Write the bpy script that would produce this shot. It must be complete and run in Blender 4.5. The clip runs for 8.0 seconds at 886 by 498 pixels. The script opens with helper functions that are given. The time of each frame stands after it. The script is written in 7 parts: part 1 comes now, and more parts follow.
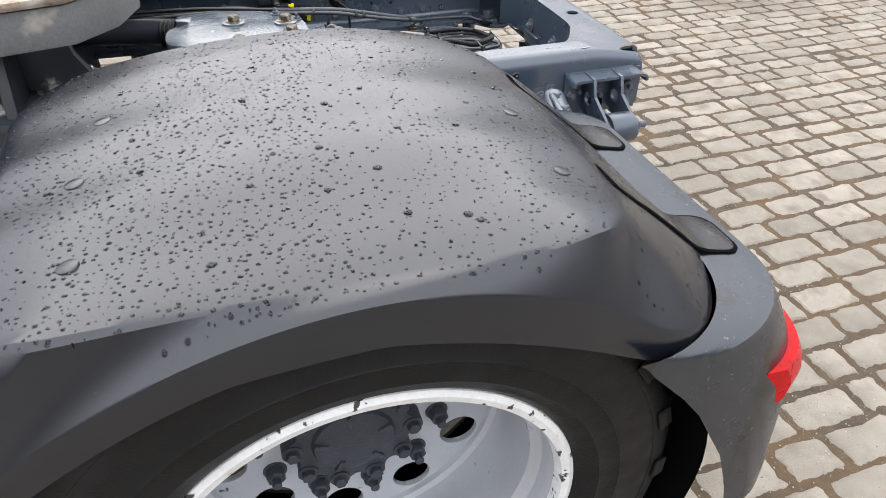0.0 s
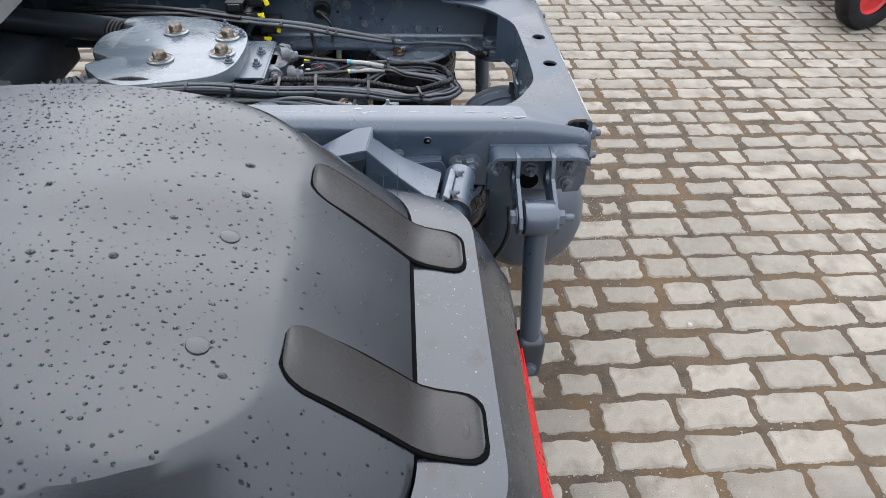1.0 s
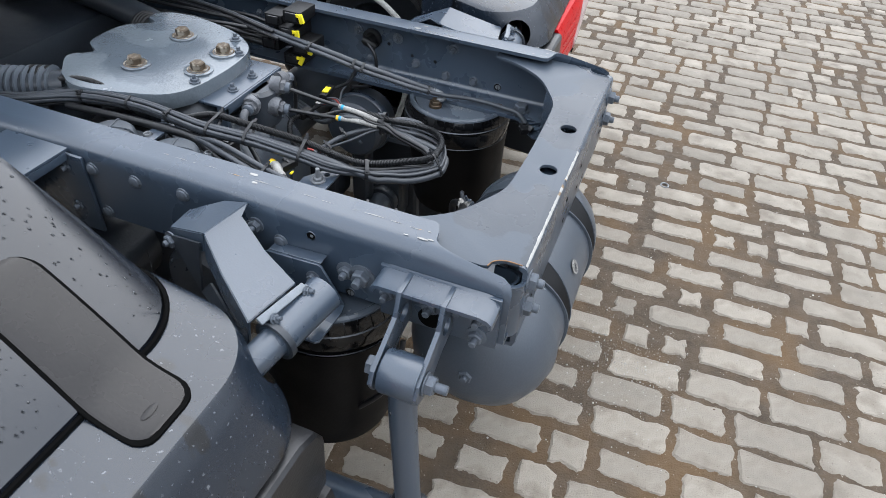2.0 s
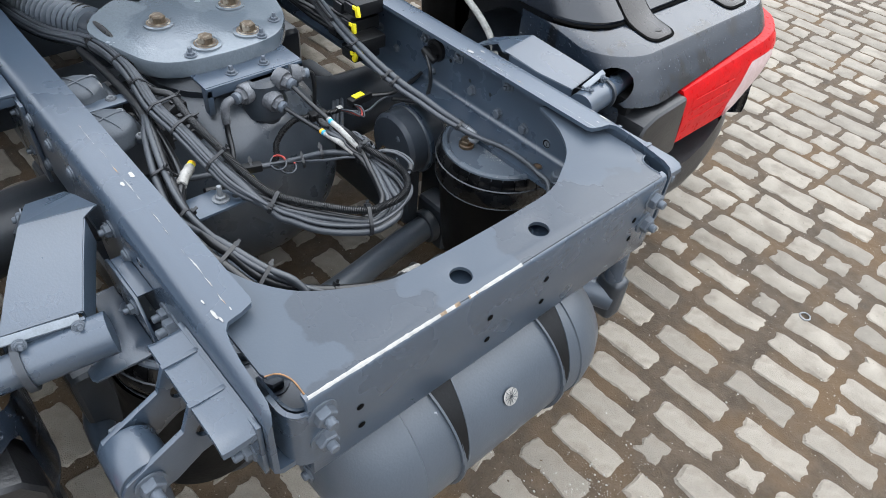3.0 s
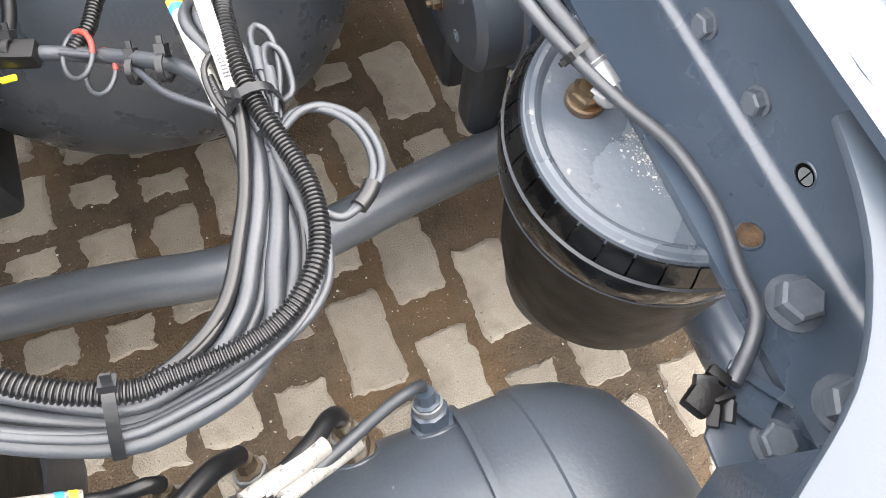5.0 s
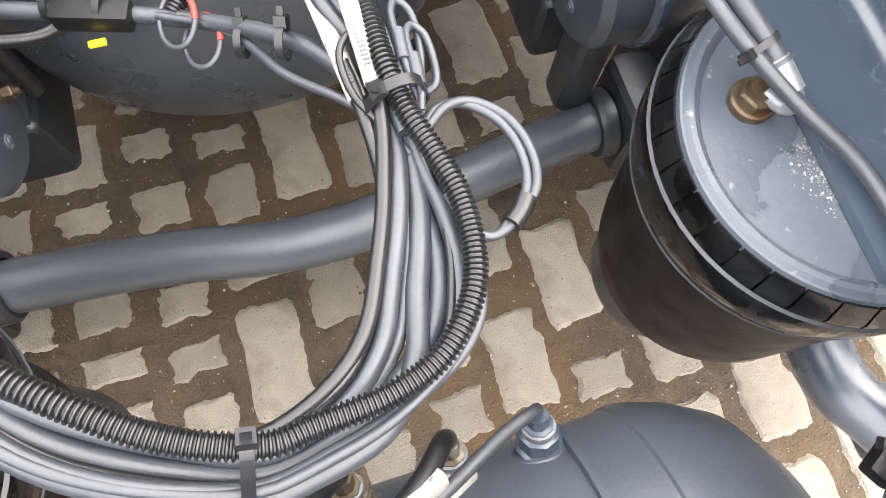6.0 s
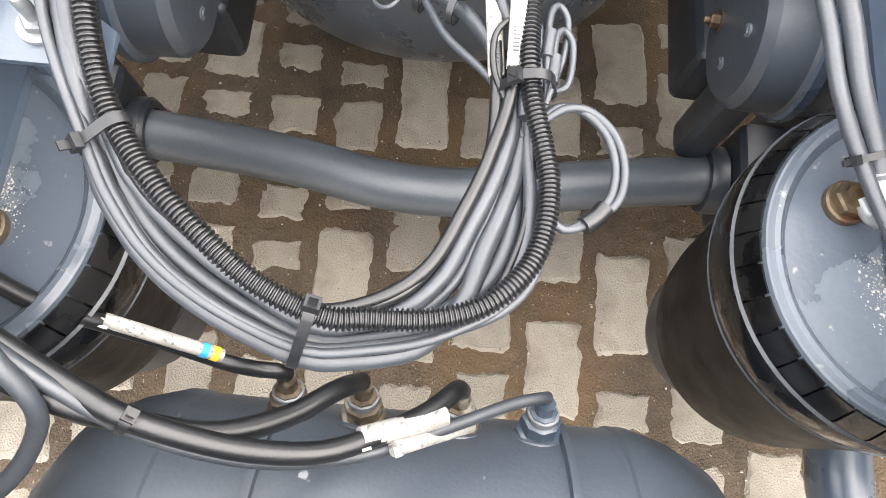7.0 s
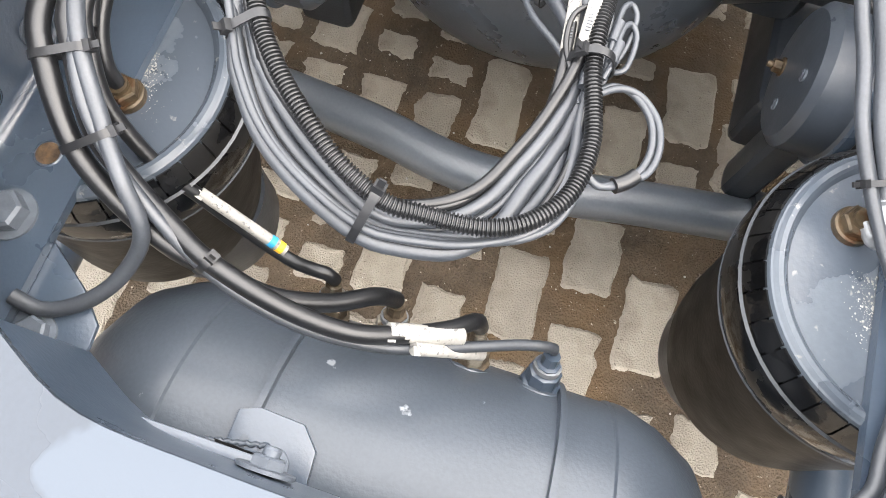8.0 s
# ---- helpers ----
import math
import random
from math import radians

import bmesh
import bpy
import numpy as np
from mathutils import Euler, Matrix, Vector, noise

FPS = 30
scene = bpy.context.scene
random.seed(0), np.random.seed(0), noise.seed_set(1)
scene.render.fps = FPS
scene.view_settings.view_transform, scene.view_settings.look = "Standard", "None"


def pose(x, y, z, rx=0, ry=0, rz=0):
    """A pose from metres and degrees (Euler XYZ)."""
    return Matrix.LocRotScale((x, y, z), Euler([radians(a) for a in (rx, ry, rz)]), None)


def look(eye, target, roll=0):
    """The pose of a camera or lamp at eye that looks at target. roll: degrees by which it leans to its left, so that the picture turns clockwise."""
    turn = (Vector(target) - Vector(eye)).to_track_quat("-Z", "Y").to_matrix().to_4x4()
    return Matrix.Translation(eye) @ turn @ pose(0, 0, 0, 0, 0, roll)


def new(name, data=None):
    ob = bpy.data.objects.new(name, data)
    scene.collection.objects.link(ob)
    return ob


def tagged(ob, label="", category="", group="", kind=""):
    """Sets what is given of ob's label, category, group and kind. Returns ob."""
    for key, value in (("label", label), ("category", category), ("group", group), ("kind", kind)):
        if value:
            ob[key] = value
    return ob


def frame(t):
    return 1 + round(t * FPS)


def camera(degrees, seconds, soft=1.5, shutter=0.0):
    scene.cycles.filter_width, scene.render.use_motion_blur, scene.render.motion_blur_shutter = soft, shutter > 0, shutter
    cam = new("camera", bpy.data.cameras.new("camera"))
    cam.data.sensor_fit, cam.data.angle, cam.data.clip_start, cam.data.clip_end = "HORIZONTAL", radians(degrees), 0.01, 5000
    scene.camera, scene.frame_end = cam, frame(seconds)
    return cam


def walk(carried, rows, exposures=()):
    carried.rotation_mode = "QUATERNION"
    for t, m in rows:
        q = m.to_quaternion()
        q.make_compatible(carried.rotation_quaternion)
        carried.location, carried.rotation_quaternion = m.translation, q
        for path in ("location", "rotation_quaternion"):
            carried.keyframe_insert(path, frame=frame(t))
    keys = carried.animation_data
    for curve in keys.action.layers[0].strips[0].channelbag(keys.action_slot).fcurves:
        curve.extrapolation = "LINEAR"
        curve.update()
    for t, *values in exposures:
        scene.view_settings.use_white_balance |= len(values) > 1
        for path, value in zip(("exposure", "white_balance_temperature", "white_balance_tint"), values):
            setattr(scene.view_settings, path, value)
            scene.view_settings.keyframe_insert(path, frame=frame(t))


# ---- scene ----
cam = camera(67.2, 8.0, soft=0.5)
PATH = [
    (0, (-0.965, -1.792, 1.327), (-0.473, -0.273, 0.123), 0.6),
    (0.5, (-0.713, -1.708, 1.344), (-0.332, -0.187, 0.103), 1.2),
    (1, (-0.401, -1.602, 1.4), (-0.272, -0.063, 0.13), 2.5),
    (1.5, (-0.065, -1.394, 1.435), (-0.212, 0.133, 0.152), 3.7),
    (2, (0.124, -1.135, 1.408), (-0.357, 0.309, 0.111), 4.5),
    (2.2, (0.215, -1.016, 1.437), (-0.399, 0.369, 0.131), 4.7),
    (3.3, (0.419, -0.429, 1.374), (-0.678, 0.475, -0.032), 6.0),
    (3.5, (0.325, -0.337, 1.34), (-0.803, 0.494, -0.087), 6.0),
    (4, (0.099, -0.112, 1.154), (-0.912, 0.447, -0.478), 5.5),
    (4.2, (0.011, -0.036, 1.08), (-0.841, 0.438, -0.666), 6.3),
    (5.3, (-0.187, 0.06, 1.027), (-0.821, 0.386, -0.842), 7.2),
    (5.5, (-0.205, 0.063, 1.017), (-0.812, 0.375, -0.863), 7.2),
    (6, (-0.247, -0.001, 0.99), (-0.779, 0.253, -0.921), 8.7),
    (6.5, (-0.233, 0.003, 0.988), (-0.766, 0.137, -0.936), 7.6),
    (7, (-0.214, -0.003, 1.04), (-0.743, 0.008, -0.889), 6.5),
    (7.5, (-0.186, 0.017, 1.05), (-0.707, -0.048, -0.88), 6.2),
    (8, (-0.121, 0.015, 1.093), (-0.711, -0.127, -0.813), 4.6),
]
walk(cam, [(t, look(eye, target, roll)) for t, eye, target, roll in PATH], [(0, 0.42, 6720, 12), (0.5, 0.38, 6500, 11), (1.2, 0.3, 6330, 11), (2.2, 0.3, 6270, 10), (3.5, 0.82, 6420, 9), (4.2, 1.4, 6900, 11), (5.3, 1.98, 7300, 14), (8, 1.92, 7250, 13)])

# ---- light ----
SUN_FROM = Vector((0.1, 0.75, 0.9)).normalized()
world = bpy.data.worlds.new("overcast_sky")
scene.world = world
world.use_nodes = True
wt = world.node_tree
sky = wt.nodes.new("ShaderNodeTexSky")
sky.sky_type = "NISHITA"
sky.sun_disc = False
sky.sun_elevation = math.asin(SUN_FROM.z)
sky.sun_rotation = math.atan2(SUN_FROM.x, SUN_FROM.y)
sky.dust_density = 4.0
sky.air_density = 1.2
sky.ozone_density = 1.0
soft_sky = wt.nodes.new("ShaderNodeMix")
soft_sky.data_type = "RGBA"
soft_sky.inputs[0].default_value = 0.94
wt.links.new(sky.outputs[0], soft_sky.inputs[6])
# an even overcast sky, a little brighter overhead
height = wt.nodes.new("ShaderNodeTexCoord")
split = wt.nodes.new("ShaderNodeSeparateXYZ")
wt.links.new(height.outputs["Generated"], split.inputs[0])
dome = wt.nodes.new("ShaderNodeMapRange")
dome.inputs["From Min"].default_value, dome.inputs["From Max"].default_value = 0.0, 0.52
dome.inputs["To Min"].default_value, dome.inputs["To Max"].default_value = 0.2, 1.05
dome.interpolation_type = "SMOOTHSTEP"
wt.links.new(split.outputs["Z"], dome.inputs["Value"])
cloud = wt.nodes.new("ShaderNodeMix")
cloud.data_type = "RGBA"
cloud.blend_type = "MULTIPLY"
cloud.inputs[0].default_value = 1.0
cloud.inputs[6].default_value = (16.5, 17.5, 19.1, 1)
wt.links.new(dome.outputs["Result"], cloud.inputs[7])
wt.links.new(cloud.outputs[2], soft_sky.inputs[7])
wt.links.new(soft_sky.outputs[2], wt.nodes["Background"].inputs[0])
wt.nodes["Background"].inputs[1].default_value = 0.108
sun_data = bpy.data.lights.new("sun", "SUN")
sun_data.energy, sun_data.angle, sun_data.color = 1.2, radians(70), (1.0, 0.97, 0.92)
sun = new("sun", sun_data)
sun.matrix_world = look(SUN_FROM * 20, (0, 0, 0))


# ---- materials ----
def material(name, colour, rough=0.5, metal=0.0, vary=0.12, scale=6.0, bump=0.15, fine=180.0, coat=0.0, blotch=None, blotch_at=(0.52, 0.62), blotch_scale=5.0, blotch_stretch=None,
             blotch_rough=None, specks=None, speck_at=(0.66, 0.7), speck_scale=30.0, random_tint=0.0, transmission=0.0, ior=1.45, emit=None, specular=0.5):
    m = bpy.data.materials.new(name)
    m.use_nodes = True
    t = m.node_tree
    b = t.nodes["Principled BSDF"]
    b.inputs["Metallic"].default_value = metal
    b.inputs["Coat Weight"].default_value = coat
    b.inputs["Coat Roughness"].default_value = 0.12
    b.inputs["Transmission Weight"].default_value = transmission
    b.inputs["IOR"].default_value = ior
    b.inputs["Specular IOR Level"].default_value = specular
    co = t.nodes.new("ShaderNodeTexCoord")

    def noise_at(s, detail=4.0, stretch=None):
        n = t.nodes.new("ShaderNodeTexNoise")
        n.inputs["Scale"].default_value = s
        n.inputs["Detail"].default_value = detail
        if stretch:
            k = t.nodes.new("ShaderNodeVectorMath")
            k.operation = "MULTIPLY"
            k.inputs[1].default_value = stretch
            t.links.new(co.outputs["Object"], k.inputs[0])
            t.links.new(k.outputs[0], n.inputs["Vector"])
        else:
            t.links.new(co.outputs["Object"], n.inputs["Vector"])
        return n.outputs["Fac"]

    def ramp(fac, lo, hi):
        r = t.nodes.new("ShaderNodeMapRange")
        r.inputs["From Min"].default_value, r.inputs["From Max"].default_value = lo, hi
        t.links.new(fac, r.inputs["Value"])
        return r.outputs["Result"]

    def blend(fac, a, c):
        x = t.nodes.new("ShaderNodeMix")
        x.data_type = "RGBA"
        t.links.new(fac, x.inputs[0])
        for socket, v in ((x.inputs[6], a), (x.inputs[7], c)):
            if isinstance(v, tuple):
                socket.default_value = (*v, 1)
            else:
                t.links.new(v, socket)
        return x.outputs[2]

    dark = tuple(v * (1 - vary) for v in colour)
    light = tuple(min(1, v * (1 + vary)) for v in colour)
    col = blend(ramp(noise_at(scale), 0.3, 0.7), dark, light)
    grain = ramp(noise_at(fine, 2.0), 0.25, 0.75)
    tone = t.nodes.new("ShaderNodeHueSaturation")
    wobble = t.nodes.new("ShaderNodeMapRange")
    wobble.inputs["To Min"].default_value, wobble.inputs["To Max"].default_value = 1 - vary * 0.7, 1 + vary * 0.7
    t.links.new(grain, wobble.inputs["Value"])
    t.links.new(wobble.outputs["Result"], tone.inputs["Value"])
    t.links.new(col, tone.inputs["Color"])
    col = tone.outputs["Color"]
    if random_tint:
        info = t.nodes.new("ShaderNodeObjectInfo")
        geo = t.nodes.new("ShaderNodeNewGeometry")
        add = t.nodes.new("ShaderNodeMath")
        add.operation = "ADD"
        t.links.new(info.outputs["Random"], add.inputs[0])
        t.links.new(geo.outputs["Random Per Island"], add.inputs[1])
        fract = t.nodes.new("ShaderNodeMath")
        fract.operation = "FRACT"
        t.links.new(add.outputs[0], fract.inputs[0])
        tint = t.nodes.new("ShaderNodeHueSaturation")
        spread = t.nodes.new("ShaderNodeMapRange")
        spread.inputs["To Min"].default_value, spread.inputs["To Max"].default_value = 1 - random_tint, 1 + random_tint
        t.links.new(fract.outputs[0], spread.inputs["Value"])
        t.links.new(spread.outputs["Result"], tint.inputs["Value"])
        t.links.new(col, tint.inputs["Color"])
        col = tint.outputs["Color"]
    rough_out = t.nodes.new("ShaderNodeMapRange")
    rough_out.inputs["To Min"].default_value, rough_out.inputs["To Max"].default_value = rough * 0.85, min(1, rough * 1.15)
    t.links.new(ramp(noise_at(scale * 2.7), 0.3, 0.7), rough_out.inputs["Value"])
    rough_socket = rough_out.outputs["Result"]
    if blotch:
        fac = ramp(noise_at(blotch_scale, 6.0, blotch_stretch), *blotch_at)
        col = blend(fac, col, blotch)
        if blotch_rough is not None:
            x = t.nodes.new("ShaderNodeMix")
            t.links.new(fac, x.inputs[0])
            t.links.new(rough_socket, x.inputs[2])
            x.inputs[3].default_value = blotch_rough
            rough_socket = x.outputs[0]
    if specks:
        col = blend(ramp(noise_at(speck_scale, 5.0), *speck_at), col, specks)
    t.links.new(col, b.inputs["Base Color"])
    t.links.new(rough_socket, b.inputs["Roughness"])
    if bump:
        bp = t.nodes.new("ShaderNodeBump")
        bp.inputs["Strength"].default_value = bump
        bp.inputs["Distance"].default_value = 0.002
        t.links.new(grain, bp.inputs["Height"])
        t.links.new(bp.outputs["Normal"], b.inputs["Normal"])
    if emit:
        b.inputs["Emission Color"].default_value, b.inputs["Emission Strength"].default_value = (*emit[:3], 1), emit[3]
    return m


PAINT = material("chassis_paint", (0.042, 0.0595, 0.084), 0.3, specular=0.9, ior=1.52, vary=0.07, scale=4, bump=0.06, fine=300, blotch=(0.038, 0.054, 0.077), blotch_at=(0.56, 0.6), blotch_scale=5, blotch_rough=0.2)
PAINT_BEAM = material("wet_beam_paint", (0.036, 0.045, 0.058), 0.28, specular=0.5, ior=1.5, vary=0.05, scale=4, bump=0.04, fine=300, blotch=(0.052, 0.066, 0.085), blotch_at=(0.52, 0.53), blotch_scale=3.1, blotch_rough=0.38)
PAINT_LIGHT = material("clamp_paint", (0.17, 0.19, 0.21), 0.32, vary=0.15, scale=30, bump=0.1, fine=300)
BAR_PAINT = material("satin_bar_paint", (0.078, 0.092, 0.11), 0.36, vary=0.12, scale=7, bump=0.08, fine=250, specular=0.9)
PAINT_DUSTY = material("dusty_chassis_paint", (0.052, 0.061, 0.072), 0.5, vary=0.12, scale=7, bump=0.12, fine=250, specks=(0.3, 0.29, 0.27), speck_at=(0.64, 0.72), speck_scale=24)
PAINT_PLATE = material("wet_plate_paint", (0.115, 0.136, 0.155), 0.24, specular=0.9, ior=1.55, vary=0.1, scale=9, bump=0.2, fine=170, blotch=(0.085, 0.103, 0.122), blotch_at=(0.49, 0.53), blotch_scale=7, blotch_rough=0.1)
CAST = material("painted_casting", (0.025, 0.0305, 0.038), 0.36, specular=0.6, ior=1.5, vary=0.14, scale=9, bump=0.07, fine=220)
CAST_LIGHT = material("painted_cylinder", (0.042, 0.051, 0.064), 0.32, vary=0.12, scale=9, bump=0.06, specular=0.9)
HOUSING = material("axle_housing_paint", (0.046, 0.055, 0.067), 0.3, specular=0.8, ior=1.5, vary=0.14, scale=7, bump=0.06, fine=220)
TANK = material("tank_paint", (0.06, 0.073, 0.09), 0.36, specular=0.6, ior=1.5, vary=0.1, scale=5, bump=0.08, fine=260, specks=(0.34, 0.36, 0.38), speck_at=(0.72, 0.76), speck_scale=38)
STEEL_BRIGHT = material("zinc_plated_steel", (0.42, 0.42, 0.4), 0.35, 0.8, vary=0.2, scale=40, bump=0.1)
STEEL_GREY = material("grey_plated_steel", (0.2, 0.21, 0.22), 0.38, 0.4, vary=0.2, scale=40, bump=0.12)
STEEL_DARK = material("painted_bolt", (0.09, 0.105, 0.125), 0.42, 0.1, vary=0.15, scale=40, bump=0.15)
BRONZE = material("rusty_bolt", (0.1, 0.075, 0.05), 0.5, 0.4, vary=0.4, scale=60, bump=0.3, blotch=(0.3, 0.27, 0.22), blotch_scale=50)
BRASS = material("tarnished_brass", (0.085, 0.062, 0.038), 0.38, 0.4, vary=0.35, scale=60, bump=0.2, blotch=(0.07, 0.035, 0.016), blotch_at=(0.5, 0.6), blotch_scale=60)
BLACK = material("black_rubber", (0.006, 0.006, 0.0065), 0.4, specular=0.35, vary=0.25, scale=12, bump=0.12, fine=260)
CABLE = material("black_cable_sheath", (0.0075, 0.008, 0.0092), 0.36, specular=0.75, vary=0.25, scale=14, bump=0.05, fine=400)
CABLE_GREY = material("greyed_cable_sheath", (0.03, 0.0352, 0.043), 0.48, specular=0.8, ior=1.5, vary=0.2, scale=14, bump=0.06, fine=400)
CONDUIT = material("black_corrugated_conduit", (0.01, 0.0104, 0.0113), 0.3, specular=0.7, vary=0.2, scale=20, bump=0.03)
TIE = material("black_cable_tie", (0.012, 0.0126, 0.014), 0.34, specular=0.6, vary=0.2, scale=40, bump=0.05)
AIRBAG = material("black_bellows_rubber", (0.0044, 0.0041, 0.004), 0.46, specular=0.18, vary=0.3, scale=9, bump=0.08, fine=200, blotch=(0.0095, 0.008, 0.007), blotch_scale=4, blotch_at=(0.55, 0.75))
AIRBAG_WET = material("wet_bellows_rubber", (0.0035, 0.0036, 0.004), 0.14, vary=0.3, scale=20, bump=0.05, fine=200, blotch=(0.006, 0.006, 0.0062), blotch_at=(0.5, 0.55), blotch_scale=22, blotch_rough=0.4)
PLATE_WET = material("spring_plate_paint", (0.072, 0.088, 0.107), 0.42, vary=0.08, scale=8, bump=0.06, specular=0.6, blotch=(0.056, 0.069, 0.086), blotch_at=(0.5, 0.52), blotch_scale=9, blotch_rough=0.26, specks=(0.2, 0.2, 0.19), speck_at=(0.66, 0.74), speck_scale=90)
PLASTIC = material("mudguard_plastic", (0.0075, 0.0097, 0.0142), 0.24, vary=0.15, scale=5, bump=0.055, fine=500, specular=0.78, ior=1.5)
PLASTIC_REAR = material("rear_panel_plastic", (0.0095, 0.0148, 0.0235), 0.26, vary=0.1, scale=6, bump=0.02, fine=450, blotch=(0.003, 0.0033, 0.004), blotch_at=(0.6, 0.64), blotch_scale=2.2, blotch_stretch=(9, 9, 0.9), specular=0.85, ior=1.5, specks=(0.2, 0.21, 0.225), speck_at=(0.65, 0.8), speck_scale=150)
PLASTIC_CARRIER = material("lamp_carrier_plastic", (0.009, 0.0095, 0.0108), 0.36, vary=0.12, scale=8, bump=0.15, specular=0.8)
PLASTIC_DARK = material("dark_plastic", (0.007, 0.0072, 0.0078), 0.45, specular=0.35, vary=0.15, scale=8, bump=0.1)
STRAP = material("strap_plastic", (0.017, 0.0148, 0.0138), 0.27, specular=0.5, vary=0.1, scale=9, bump=0.05)
# near-black that stands for shade in holes and strap grooves; also the liner
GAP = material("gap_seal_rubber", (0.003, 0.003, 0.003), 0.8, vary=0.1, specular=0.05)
RED = material("red_lamp_lens", (0.45, 0.004, 0.006), 0.3, vary=0.15, scale=30, bump=0.05, specular=0.12)
CLEAR = material("clear_lamp_lens", (0.5, 0.36, 0.35), 0.18, vary=0.08, scale=60, bump=0.1, coat=0.6)
TYRE = material("tyre_rubber", (0.008, 0.0081, 0.0084), 0.5, specular=0.3, vary=0.3, scale=10, bump=0.2, fine=240, blotch=(0.02, 0.02, 0.0205), blotch_at=(0.55, 0.75), blotch_scale=7)
RIM = material("silver_rim_paint", (0.46, 0.475, 0.5), 0.32, 0.25, vary=0.06, scale=6, bump=0.05, specks=(0.05, 0.05, 0.05), speck_at=(0.73, 0.75), speck_scale=22)
RIM_EDGE = material("bright_rim_edge", (0.8, 0.8, 0.79), 0.35, 0.15, vary=0.08, scale=30, bump=0.12, specks=(0.05, 0.047, 0.044), speck_at=(0.61, 0.64), speck_scale=48)
HUB = material("hub_casting", (0.035, 0.041, 0.05), 0.5, vary=0.2, scale=14, bump=0.3)
# grey tint puts the drops' dark refraction into the water's colour
WATER = material("rain_water", (0.22, 0.24, 0.27), 0.03, vary=0.0, bump=0.0, transmission=1.0, ior=1.33)
YELLOW = material("yellow_tag", (0.85, 0.72, 0.02), 0.5, vary=0.06)
WHITE = material("white_label", (0.3, 0.292, 0.272), 0.55, vary=0.2, scale=50, specks=(0.13, 0.13, 0.13), speck_at=(0.6, 0.66), speck_scale=260)
BLUE = material("blue_band", (0.02, 0.3, 0.55), 0.45)
ORANGE = material("orange_band", (0.85, 0.5, 0.04), 0.45)
REDWIRE = material("red_wire", (0.35, 0.05, 0.04), 0.45)
CRUST = material("dried_residue", (0.3, 0.295, 0.27), 0.9, vary=0.3, scale=80, bump=0.4)
VALVE_CAST = material("rough_pale_casting", (0.115, 0.12, 0.13), 0.48, 0.15, vary=0.25, scale=50, bump=0.35, fine=200, blotch=(0.075, 0.079, 0.087), blotch_at=(0.5, 0.64), blotch_scale=30)
SCRAPE = material("bare_scraped_edge", (0.3, 0.3, 0.29), 0.45, 0.3, vary=0.2, scale=50, bump=0.4, fine=160, blotch=(0.42, 0.25, 0.1), blotch_at=(0.6, 0.66), blotch_scale=18)
RUST_PALE = material("pale_rust_scrape", (0.27, 0.19, 0.12), 0.7, vary=0.4, scale=80, bump=0.4)
RUST_DARK = material("dark_rusty_hole", (0.075, 0.045, 0.024), 0.8, vary=0.5, scale=90, bump=0.5)
RUST = material("rusty_edge", (0.24, 0.125, 0.055), 0.7, vary=0.4, scale=60, bump=0.4)
GRIT = material("pale_grit", (0.42, 0.4, 0.36), 0.85, vary=0.3, scale=60, bump=0.3)
STONE = material("paver_concrete", (0.285, 0.253, 0.208), 0.85, vary=0.12, scale=14, bump=0.8, fine=330, random_tint=0.18, blotch=(0.215, 0.186, 0.15), blotch_at=(0.5, 0.68), blotch_scale=11, specks=(0.16, 0.14, 0.11), speck_at=(0.66, 0.7), speck_scale=110)
SAND = material("joint_sand", (0.078, 0.057, 0.038), 0.88, vary=0.25, scale=16, bump=1.0, fine=240, blotch=(0.115, 0.072, 0.036), blotch_at=(0.45, 0.66), blotch_scale=3.5, specks=(0.32, 0.28, 0.22), speck_at=(0.68, 0.72), speck_scale=140)
GREASE = material("greased_rusty_plate", (0.3, 0.235, 0.18), 0.5, 0.2, vary=0.35, scale=12, bump=0.4, blotch=(0.4, 0.35, 0.3), blotch_scale=14)
CLAY = material("dusty_coupling_paint", (0.15, 0.152, 0.148), 0.45, vary=0.18, scale=6, bump=0.15, fine=200, specks=(0.34, 0.31, 0.27), speck_at=(0.62, 0.72), speck_scale=16)
CHIP = material("chipped_primer", (0.36, 0.35, 0.33), 0.6, vary=0.15, scale=60, bump=0.2)
REDWHEEL = material("red_wheel_paint", (0.5, 0.03, 0.03), 0.4, vary=0.15, scale=20)


# ---- building helpers ----
def smooth(me, angle=35):
    me.polygons.foreach_set("use_smooth", [True] * len(me.polygons))
    me.set_sharp_from_angle(angle=radians(angle))


def thing(name, base, label, category, group="", kind=""):
    ob = new(name)
    ob.location = base
    return tagged(ob, label, category, group, kind)


def attach(ob, parent):
    if parent is not None:
        ob.parent = parent
        if parent.type == "EMPTY":
            ob.matrix_parent_inverse = Matrix.Translation(-parent.location)
    return ob


def link_mesh(name, me, mat, parent=None, label="", angle=35, kind=""):
    if mat is not None and not me.materials:
        me.materials.append(mat)
    smooth(me, angle)
    ob = attach(new(name, me), parent)
    return tagged(ob, label, kind=kind)


def part(name, bm, mat, parent=None, label="", angle=35, kind=""):
    bmesh.ops.recalc_face_normals(bm, faces=bm.faces)
    me = bpy.data.meshes.new(name)
    bm.to_mesh(me)
    bm.free()
    return link_mesh(name, me, mat, parent, label, angle, kind)


def raw(name, verts, faces, mat, parent=None, label="", angle=35, kind=""):
    me = bpy.data.meshes.new(name)
    me.from_pydata([tuple(v) for v in verts], [], faces)
    me.update()
    return link_mesh(name, me, mat, parent, label, angle, kind)


